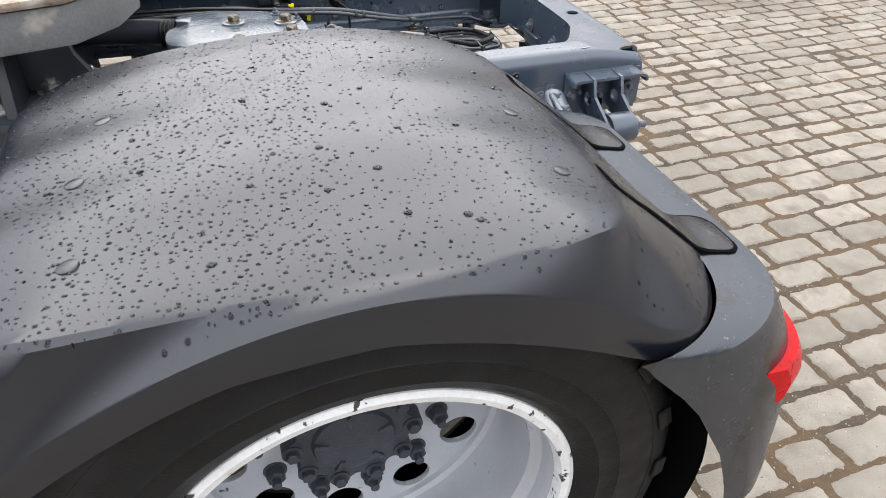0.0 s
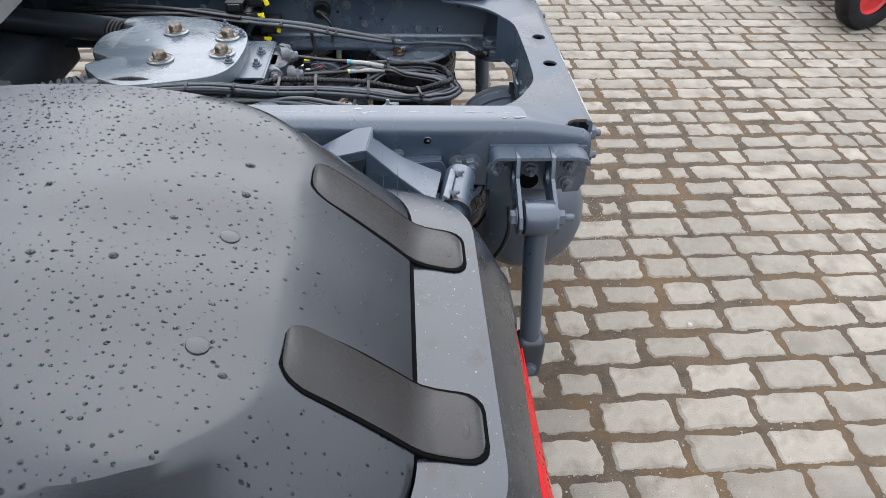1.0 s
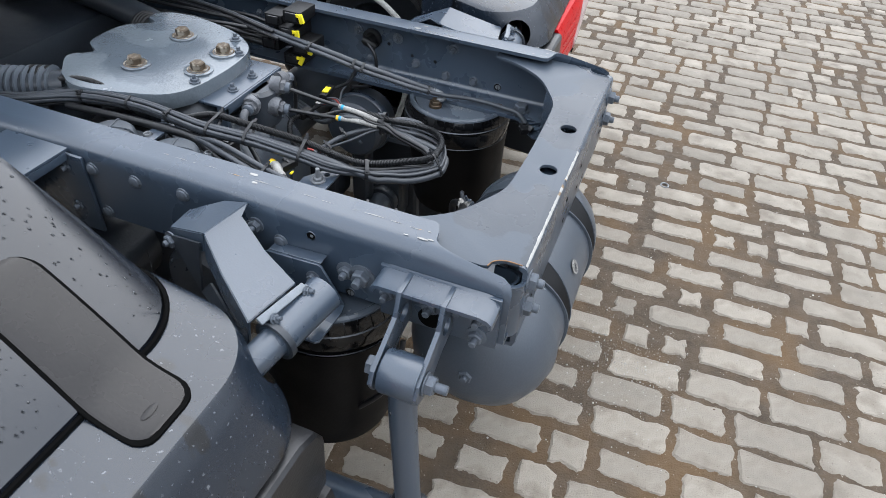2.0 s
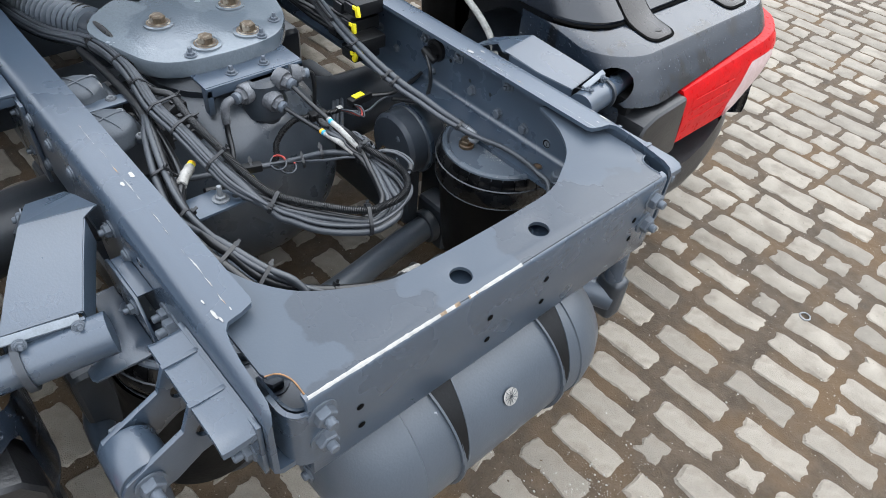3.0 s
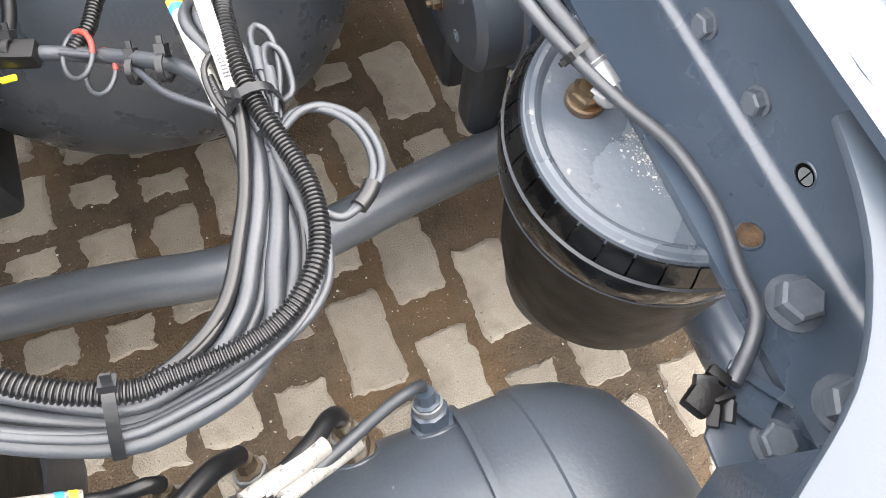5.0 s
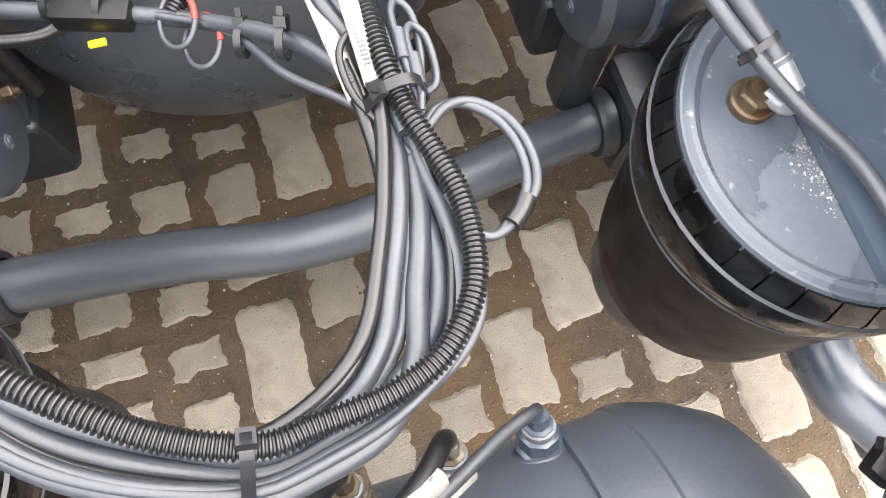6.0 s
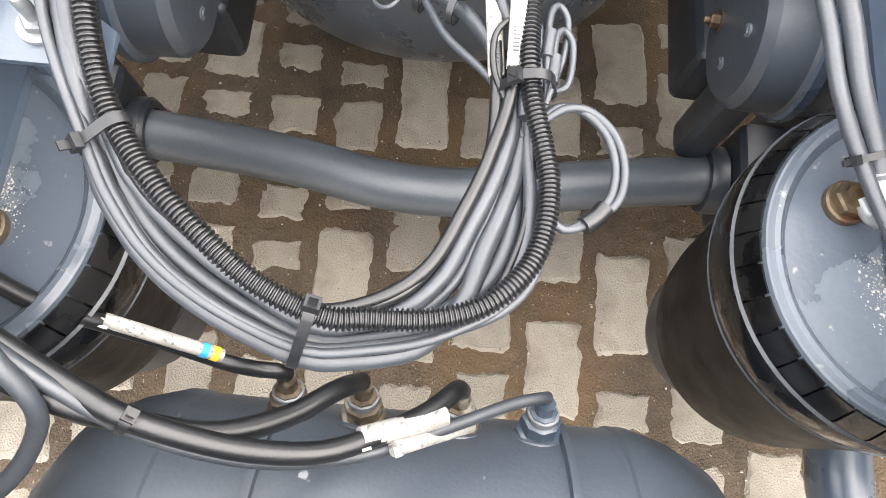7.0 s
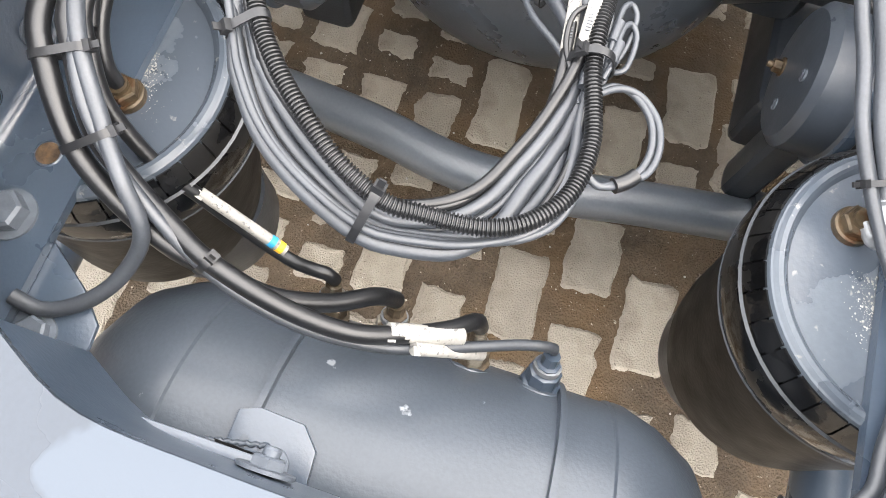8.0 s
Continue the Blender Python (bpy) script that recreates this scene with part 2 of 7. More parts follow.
def box(x0, x1, y0, y1, z0, z1, bevel=0.002, seg=2):
    bm = bmesh.new()
    bmesh.ops.create_cube(bm, size=1)
    bmesh.ops.scale(bm, vec=(abs(x1 - x0), abs(y1 - y0), abs(z1 - z0)), verts=bm.verts)
    bmesh.ops.translate(bm, vec=((x0 + x1) / 2, (y0 + y1) / 2, (z0 + z1) / 2), verts=bm.verts)
    if bevel:
        bmesh.ops.bevel(bm, geom=bm.edges[:], offset=bevel, segments=seg, affect="EDGES", profile=0.6)
    return bm


def turned(bm, m):
    bmesh.ops.transform(bm, matrix=m, verts=bm.verts)
    return bm


def prism(outline, z0, z1, bevel=0.0, holes=(), seg=2):
    """A flat plate from an outline in x and y, with round holes (x, y, r)."""
    bm = bmesh.new()
    rings = [list(outline)] + [[(x + r * math.cos(a), y + r * math.sin(a)) for a in np.linspace(0, 2 * math.pi, 20, endpoint=False)] for x, y, r in holes]
    edges = []
    for ring in rings:
        vs = [bm.verts.new((x, y, z1)) for x, y in ring]
        edges += [bm.edges.new((vs[i], vs[(i + 1) % len(vs)])) for i in range(len(vs))]
    bmesh.ops.triangle_fill(bm, use_beauty=True, use_dissolve=False, edges=edges, normal=(0, 0, 1))
    top = bm.faces[:]
    got = bmesh.ops.extrude_face_region(bm, geom=top)
    bmesh.ops.translate(bm, vec=(0, 0, z0 - z1), verts=[v for v in got["geom"] if isinstance(v, bmesh.types.BMVert)])
    bmesh.ops.recalc_face_normals(bm, faces=bm.faces)
    if bevel:
        sharp = [e for e in bm.edges if len(e.link_faces) == 2 and e.calc_face_angle(0) > 1.0]
        bmesh.ops.bevel(bm, geom=sharp, offset=bevel, segments=seg, affect="EDGES", profile=0.6)
    return bm


def lathe_data(profile, n=40, closed=False):
    """Turns a profile of (radius, height) about z."""
    verts, faces = [], []
    k = len(profile)
    for j in range(n):
        a = 2 * math.pi * j / n
        verts += [(r * math.cos(a), r * math.sin(a), h) for r, h in profile]
    last = k if closed else k - 1
    for j in range(n):
        for i in range(last):
            a, b = j * k + i, j * k + (i + 1) % k
            c, d = ((j + 1) % n) * k + (i + 1) % k, ((j + 1) % n) * k + i
            faces.append((a, d, c, b))
    return verts, faces


def lathe(name, profile, m, mat, parent=None, label="", n=40, closed=False, angle=35):
    verts, faces = lathe_data(profile, n, closed)
    ob = raw(name, [m @ Vector(v) for v in verts], faces, mat, parent, label, angle)
    bm = bmesh.new()
    bm.from_mesh(ob.data)
    bmesh.ops.remove_doubles(bm, verts=bm.verts, dist=1e-5)
    bmesh.ops.recalc_face_normals(bm, faces=bm.faces)
    bm.to_mesh(ob.data)
    bm.free()
    smooth(ob.data, angle)
    return ob


def glide(points, step=0.008):
    """Catmull-Rom points at even steps along a line of points."""
    p = [Vector(q) for q in points]
    p = [2 * p[0] - p[1]] + p + [2 * p[-1] - p[-2]]
    dense = []
    for i in range(1, len(p) - 2):
        a, b, c, d = p[i - 1:i + 3]
        for s in np.linspace(0, 1, 24, endpoint=False):
            dense.append(0.5 * ((2 * b) + (c - a) * s + (2 * a - 5 * b + 4 * c - d) * s * s + (3 * b - a - 3 * c + d) * s ** 3))
    dense.append(p[-2])
    out, left = [dense[0]], step
    for a, b in zip(dense, dense[1:]):
        gap = (b - a).length
        while gap >= left and gap > 1e-9:
            a = a + (b - a) * (left / gap)
            out.append(a)
            gap, left = (b - a).length, step
        left -= gap
    if (out[-1] - dense[-1]).length > step * 0.3:
        out.append(dense[-1])
    return out


def frames_along(line):
    tang = [(line[min(i + 1, len(line) - 1)] - line[max(i - 1, 0)]).normalized() for i in range(len(line))]
    side = tang[0].orthogonal().normalized()
    out = []
    for t in tang:
        side = (side - t * side.dot(t)).normalized()
        out.append((t, side, t.cross(side)))
    return out


def sweep_data(line, radius, seg=10):
    verts, faces = [], []
    for i, (c, (t, u, v)) in enumerate(zip(line, frames_along(line))):
        r = radius(i) if callable(radius) else radius
        verts += [c + u * (r * math.cos(a)) + v * (r * math.sin(a)) for a in np.linspace(0, 2 * math.pi, seg, endpoint=False)]
    for i in range(len(line) - 1):
        for j in range(seg):
            faces.append((i * seg + j, i * seg + (j + 1) % seg, (i + 1) * seg + (j + 1) % seg, (i + 1) * seg + j))
    faces.append(tuple(range(seg))[::-1])
    faces.append(tuple(range((len(line) - 1) * seg, len(line) * seg)))
    return verts, faces


def tube(name, points, radius, mat, parent=None, label="", seg=10, step=0.006):
    return raw(name, *sweep_data(glide(points, step), radius, seg), mat, parent, label, 50)


def conduit(name, points, radius, mat, parent=None, label="", pitch=0.0042):
    """A corrugated pipe."""
    line = glide(points, pitch / 4)
    return raw(name, *sweep_data(line, lambda i: radius * (1.0, 0.97, 0.74, 0.76)[i % 4], 14), mat, parent, label, 40)


def shifted(line, u, v, twist=0.0, turns=0.0):
    """A line beside another one, by u and v across it, winding a little."""
    out = []
    for i, (c, (t, a, b)) in enumerate(zip(line, frames_along(line))):
        w = twist + turns * 2 * math.pi * i / len(line)
        out.append(c + a * (u * math.cos(w) - v * math.sin(w)) + b * (u * math.sin(w) + v * math.cos(w)))
    return out


def axis_matrix(at, way):
    """A pose with its z along way."""
    return Matrix.Translation(at) @ Vector(way).to_track_quat("Z", "Y").to_matrix().to_4x4()


MESHES = {}


def shared(key, build, mat):
    if key not in MESHES:
        verts, faces = build()
        me = bpy.data.meshes.new(key)
        me.from_pydata([tuple(v) for v in verts], [], faces)
        me.update()
        bm = bmesh.new()
        bm.from_mesh(me)
        bmesh.ops.remove_doubles(bm, verts=bm.verts, dist=1e-6)
        bmesh.ops.recalc_face_normals(bm, faces=bm.faces)
        bm.to_mesh(me)
        bm.free()
        me.materials.append(mat)
        smooth(me, 30)
        MESHES[key] = me
    return MESHES[key]


def put(name, me, m, parent=None, label=""):
    ob = attach(new(name, me), parent)
    ob.matrix_basis = m
    return tagged(ob, label)


def hex_build(r, h, washer, stud):
    def build():
        verts, faces = [], []
        rings = [(washer, 0, 24), (washer, 0.0025, 24), (r * 1.02, 0.003, 6), (r * 1.02, h * 0.85, 6), (r * 0.86, h, 6)]
        n = 24
        for rad, z, k in rings:
            for j in range(n):
                a = 2 * math.pi * j / n
                rr = rad if k == 24 else rad * math.cos(math.pi / 6) / math.cos((a % (math.pi / 3)) - math.pi / 6)
                verts.append((rr * math.cos(a), rr * math.sin(a), z))
        count = len(rings)
        if stud:
            for rad, z in ((r * 0.5, h), (r * 0.5, h + stud), (r * 0.4, h + stud + 0.002)):
                verts.extend((rad * math.cos(2 * math.pi * j / n), rad * math.sin(2 * math.pi * j / n), z) for j in range(n))
                count += 1
        for i in range(count - 1):
            faces += [(i * n + j, i * n + (j + 1) % n, (i + 1) * n + (j + 1) % n, (i + 1) * n + j) for j in range(n)]
        faces.append(tuple(range((count - 1) * n, count * n)))
        return verts, faces
    return build


def bolt(at, way, parent, r=0.012, h=0.012, washer=0.018, stud=0.0, mat=None, name="bolt"):
    mat = mat or STEEL_DARK
    me = shared(f"bolt_{r}_{h}_{washer}_{stud}_{mat.name}", hex_build(r, h, washer, stud), mat)
    return put(name, me, axis_matrix(at, way) @ Matrix.Rotation(random.uniform(0, 1), 4, "Z"), parent)


def rivet(at, way, parent, r=0.012, h=0.008):
    me = shared(f"rivet_{r}_{h}", lambda: lathe_data([(r * 1.25, 0), (r * 1.2, 0.002), (r, 0.003), (r * 0.95, h * 0.7), (r * 0.6, h), (0, h * 1.1)], 20), STEEL_DARK)
    return put("rivet", me, axis_matrix(at, way), parent)


def cable_tie(at, way, radius, parent, width=0.006, tail=True, head_turn=0.0):
    """A cable tie round a bundle, with its head."""
    m = axis_matrix(at, way)
    r, w = radius, width / 2
    verts, faces = lathe_data([(r, -w), (r + 0.0015, -w), (r + 0.0015, w), (r, w)], 24, True)
    bm = bmesh.new()
    vs = [bm.verts.new(v) for v in verts]
    for f in faces:
        bm.faces.new([vs[i] for i in f])
    got = bmesh.ops.create_cube(bm, size=1)["verts"]
    bmesh.ops.scale(bm, vec=(0.007, 0.009, width * 1.5), verts=got)
    bmesh.ops.translate(bm, vec=(r + 0.003, 0, 0), verts=got)
    if tail:
        got = bmesh.ops.create_cube(bm, size=1)["verts"]
        bmesh.ops.scale(bm, vec=(0.008, 0.0018, width * 0.8), verts=got)
        bmesh.ops.translate(bm, vec=(r + 0.008, 0.001, 0), verts=got)
    turned(bm, m @ Matrix.Rotation(head_turn, 4, "Z"))
    return part("cable_tie", bm, TIE, parent)


def bundle_tie(runs, near, parent, width=0.006, reach=0.03, head=(0, 0, 1), slack=0.0):
    """A cable tie drawn tight round the runs [(line, radius)] that pass near a place."""
    near = Vector(near)
    line = min((run for run, r in runs), key=lambda run: min((p - near).length for p in run))
    i = min(range(2, len(line) - 2), key=lambda j: (line[j] - near).length)
    m = axis_matrix(line[i], line[i + 2] - line[i - 2])
    inv = m.inverted()
    dots = []
    for run, r in runs:
        i = min(range(1, len(run) - 1), key=lambda j: (run[j] - near).length)
        q, t = inv @ run[i], inv.to_3x3() @ (run[i + 1] - run[i - 1])
        if abs(t.z) > 0.3 * t.length:
            q = q - t * (q.z / t.z)
        if math.hypot(q.x, q.y) < reach and abs(q.z) < 0.01:
            dots += [(q.x + (r + slack) * math.cos(a), q.y + (r + slack) * math.sin(a)) for a in np.linspace(0, 2 * math.pi, 16, endpoint=False)]
    dots.sort()
    hull = []
    for row in (dots, dots[::-1]):
        side = []
        for p in row:
            while len(side) > 1 and (side[-1][0] - side[-2][0]) * (p[1] - side[-2][1]) - (side[-1][1] - side[-2][1]) * (p[0] - side[-2][0]) <= 0:
                side.pop()
            side.append(p)
        hull += side[:-1]
    n, w = len(hull), width / 2
    bm = bmesh.new()
    rings = []
    for k in range(n):
        a, p, b = Vector(hull[k - 1]), Vector(hull[k]), Vector(hull[(k + 1) % n])
        out = Vector(((b - a).y, -(b - a).x)).normalized()
        rings.append([bm.verts.new((p.x + out.x * d, p.y + out.y * d, z)) for d, z in ((0.0, -w), (0.0014, -w), (0.0014, w), (0.0, w))])
    for a, b in zip(rings, rings[1:] + rings[:1]):
        for k in range(4):
            bm.faces.new((a[k], a[(k + 1) % 4], b[(k + 1) % 4], b[k]))
    want = inv.to_3x3() @ Vector(head)
    p = max(hull, key=lambda q: q[0] * want.x + q[1] * want.y)
    turn = math.atan2(want.y, want.x)
    put_head = Matrix.Translation((p[0], p[1], 0)) @ Matrix.Rotation(turn, 4, "Z")
    for size, at in (((0.0055, 0.0085, width * 1.35), (0.002, 0.0, 0.0)), ((0.009, 0.0016, width * 0.8), (0.0065, 0.0012, 0.0))):
        got = bmesh.ops.create_cube(bm, size=1)["verts"]
        bmesh.ops.scale(bm, vec=size, verts=got)
        bmesh.ops.transform(bm, matrix=put_head @ Matrix.Translation(at), verts=got)
    bmesh.ops.recalc_face_normals(bm, faces=bm.faces)
    return part("cable_tie", turned(bm, m), TIE, parent)


# ---- ground ----


def spaced(a, b, c, d, fine):
    """Even steps between b and c, growing ones out to a and d."""
    mid_steps = list(np.arange(b, c, fine))
    out = []
    for start, stop, sign in ((b, a, -1), (c, d, 1)):
        x, step, side = start, fine, []
        while sign * (stop - x) > 0:
            step *= 1.16
            x += sign * step
            side.append(x)
        side[-1] = stop
        out.append(side)
    return out[0][::-1] + mid_steps + out[1]


gx, gy = spaced(-300, -1.15, 1.7, 300, 0.0068), spaced(-300, -1.25, 1.7, 300, 0.0068)
verts = []
for x in gx:
    for y in gy:
        near = max(abs(x), abs(y)) < 12
        h = 0.0015 * noise.noise((x * 26, y * 26, 1.7)) + 0.0013 * noise.noise((x * 5, y * 5, 4.0)) + 0.0024 * noise.noise((x * 75, y * 75, 9.0)) + 0.0014 * noise.noise((x * 140, y * 140, 3.0)) if near else 0.0
        verts.append((x, y, -0.0036 + h))
n = len(gy)
ground = raw("ground", verts, [(i * n + j, (i + 1) * n + j, (i + 1) * n + j + 1, i * n + j + 1) for i in range(len(gx) - 1) for j in range(n - 1)], SAND, angle=80)
tagged(ground, "brown wet sand between worn concrete pavers", "ground", kind="structure")

# ---- chassis frame ----
TOP, DECK = 0.748, 0.728
chassis = thing("chassis_frame", (-0.9, 0, 0.59), "blue-grey painted steel truck chassis frame with scraped rear edge", "truck frame")


def rail(s):
    """A channel rail that opens inwards, broadly rounded on top; behind the flange only its rolled upper edge runs on."""
    y1, r = 0.416, 0.03

    def skin(y, inset):
        """Height of the outer (or inner) skin of the rounded upper edge."""
        rr = r - inset
        t = min(1.0, max(0.0, (y - (y1 - r)) / rr))
        return 0.748 - inset - rr * (1 - math.sqrt(max(0.0, 1 - t * t)))

    bm = bmesh.new()
    rings = []
    arc = [math.radians(a) for a in range(0, 91, 15)]
    for x, reach, sink in ((-3.2, 0.342, 0), (-1.4, 0.342, 0), (-0.7, 0.342, 0), (-0.3, 0.342, 0), (-0.156, 0.342, 0), (-0.148, 0.346, 0), (-0.142, 0.362, 0), (-0.138, 0.384, 0.0005), (-0.128, 0.392, 0.001), (-0.11, 0.396, 0.003), (-0.08, 0.399, 0.007), (-0.045, 0.4, 0.012), (-0.02, 0.401, 0.016), (-0.008, 0.404, 0.022), (-0.002, 0.408, 0.032)):
        ring = [(0.342, 0.748)] + [(y1 - r + r * math.sin(a), 0.748 - r * (1 - math.cos(a))) for a in arc]
        ring += [(y1, 0.66), (y1, 0.60), (y1 - 0.012, 0.588), (0.314, 0.588), (0.314, 0.597), (0.379, 0.597), (0.3845, 0.5982), (0.389, 0.6012), (0.3925, 0.6057), (0.394, 0.611), (0.3945, 0.695)]
        ring += [(0.393, 0.722), (0.389, 0.732), (0.381, 0.738), (0.372, 0.74), (0.342, 0.74)]
        row = []
        for k, (y, z) in enumerate(ring):
            upper = z > 0.7
            if upper and y < reach:
                y = reach
                z = skin(y, 0.0 if k < 8 else 0.008)
            if x > -0.13 and z < 0.7 and 0.388 < y < 0.4:
                y = 0.408
            row.append(bm.verts.new((x, s * y, z - (sink if upper else 0))))
        rings.append(row)
    n = len(rings[0])
    for a, b in zip(rings, rings[1:]):
        for k in range(n):
            bm.faces.new((a[k], a[(k + 1) % n], b[(k + 1) % n], b[k]))
    bm.faces.new(rings[0])
    bm.faces.new(rings[-1][::-1])
    ob = part("rail", bm, PAINT, chassis)
    # chipped paint where the flange ends, fine scratches along the flange
    rng = random.Random(3 if s < 0 else 4)
    for x, y, l, w in ((-0.492, 0.357, 0.016, 0.004), (-0.476, 0.377, 0.012, 0.0028), (-0.168, 0.392, 0.02, 0.0022), (-0.152, 0.389, 0.012, 0.0015), (-0.158, 0.371, 0.006, 0.0014), (-0.19, 0.393, 0.009, 0.001)):
        pts = [(x + l * (0.5 - 0.5 * math.cos(a)) + rng.uniform(-0.0006, 0.0006), s * (y + w * math.sin(a) * rng.uniform(0.6, 1.2)), 0.7486) for a in np.linspace(0, 2 * math.pi, 9, endpoint=False)]
        raw("chipped_paint", pts, [tuple(range(9))], CHIP, ob)
    x = -0.66
    while x < -0.17:
        w = rng.uniform(0.006, 0.05)
        y = s * (0.371 + 0.004 * noise.noise((x * 9, s, 0)) + rng.uniform(-0.0008, 0.0008)) if s < 0 else s * (0.354 + 0.005 * noise.noise((x * 9, s, 0)))
        t = rng.uniform(0.0003, 0.0009) * (1.6 if rng.random() < 0.15 else 1)
        dy = rng.uniform(-0.001, 0.001)
        raw("scratch", [(x, y - t * 0.3, 0.7485), (x + w * 0.5, y + dy - t, 0.7485), (x + w, y, 0.7485), (x + w * 0.5, y + dy + t, 0.7485)], [(0, 1, 2, 3)], SCRAPE, ob)
        x += w + rng.choice((0.001, 0.003, 0.012, 0.03))
    return ob


rail_left, rail_right = rail(-1), rail(1)
for s, owner in ((-1, rail_left), (1, rail_right)):
    for x, z in ((-0.787, 0.705), (-0.693, 0.706), (-0.592, 0.71), (-0.781, 0.612), (-0.403, 0.675), (-0.9, 0.7), (-1.0, 0.7)):
        rivet((x, s * 0.416, z), (0, s, 0), owner, 0.0105)
    for x, z in ((-0.842, 0.698), (-0.843, 0.612), (-0.448, 0.695)):
        bolt((x, s * 0.416, z), (0, s, 0), owner, 0.0105, 0.012, 0.0145, 0.006)
    bolt((-0.251, s * 0.416, 0.654), (0, s, 0), owner, 0.0155, 0.016, 0.023, 0.011)
    for x, z in ((-0.635, 0.622), (-0.771, 0.621), (-0.835, 0.65), (-0.9, 0.63), (-0.97, 0.68)):
        rivet((x, s * 0.3945, z), (0, -s, 0), owner, 0.008)
    for x, z in ((-0.415, 0.622), (-0.338, 0.624), (-0.5, 0.637)):
        bolt((x, s * 0.3945, z), (0, -s, 0), owner, 0.0102, 0.011, 0.0124)
    for x, z in ((-0.553, 0.693), (-0.398, 0.696), (-0.666, 0.693)):
        bolt((x, s * 0.3945, z), (0, -s, 0), owner, 0.0096, 0.01, 0.014, 0.005)
    # small holes: flat black discs carry the shade inside them
    for x, z in ((-0.444, 0.71), (-0.512, 0.655), (-0.447, 0.652), (-0.579, 0.673)):
        lathe("punched_hole", [(0.0, 0.0006), (0.004, 0.0006), (0.0046, 0.0003)], axis_matrix((x, s * 0.3944, z), (0, -s, 0)), GAP, owner, n=12)
    # larger holes: a dark disc for the shaded inside, ringed by a painted rim
    for at, way, r, mat in (((-0.273, s * 0.3945, 0.6225), (0, -s, 0), 0.0098, CHIP), ((-0.251, s * 0.348, 0.5975), (0, 0, 1), 0.0105, RUST_DARK), ((-0.343, s * 0.416, 0.707), (0, s, 0), 0.008, GAP), ((-0.275, s * 0.416, 0.607), (0, s, 0), 0.0085, CHIP)):
        hole = lathe("rail_hole", [(0.0, 0.0004), (r * 0.98, 0.0006), (r, 0.0012), (r * 1.12, 0.0009), (r * 1.16, 0.0)], axis_matrix(at, way), PAINT, owner, n=24, angle=60)
        lathe("hole_floor", [(0.0, 0.0009), (r * 0.93, 0.0009)], axis_matrix(at, way), GAP if mat is not RUST_DARK else RUST_DARK, hole, n=20)
        if mat is CHIP:
            side = axis_matrix(at, way) @ Matrix.Translation((r * 0.12, 0, 0.0011))
            lathe("hole_wall", [(0.0, 0.0), (r * 0.72, 0.0)], side, STEEL_GREY, hole, "pale metal seen in the hole", n=16)
            part("hole_edge", turned(box(-r * 0.05, r * 0.05, -r * 0.7, r * 0.7, 0, 0.0004, 0), side), GAP, hole)
        elif mat is GAP:
            lathe("hole_wall", [(0.0, 0.0), (r * 0.4, 0.0)], axis_matrix(at, way) @ Matrix.Translation((r * 0.2, r * 0.1, 0.0011)), STEEL_GREY, hole, n=8)
    bolt((-0.195, s * 0.351, 0.597), (0, 0, 1), owner, 0.0165, 0.017, 0.0215)
    bolt((-0.122, s * 0.345, 0.597), (0, 0, 1), owner, 0.0165, 0.017, 0.0215)
    # corner plate welded on the lower flange
    corner_plate = part("corner_plate", prism([(-0.19, s * 0.32), (-0.16, s * 0.276), (-0.137, s * 0.253), (-0.1, s * 0.25), (-0.06, s * 0.28), (-0.06, s * 0.37), (-0.18, s * 0.37)][::int(s)], 0.5825, 0.5872, 0.001), PAINT, owner)
    bolt((-0.117, s * 0.293, 0.5872), (0, 0, 1), corner_plate, 0.0125, 0.012, 0.016)
    bead = [(-0.19 + 0.09 * u, s * (0.316 + 0.0008 * math.sin(u * 60)), 0.589) for u in np.linspace(0, 1, 24)]
    tube("weld_bead", bead, 0.0022, PAINT, corner_plate, seg=8, step=0.004)
    for x in (-0.25, -0.15, -0.05):
        bolt((x - 0.03, s * 0.416, 0.655), (0, s, 0), owner, 0.012, 0.012, 0.018, 0.008)


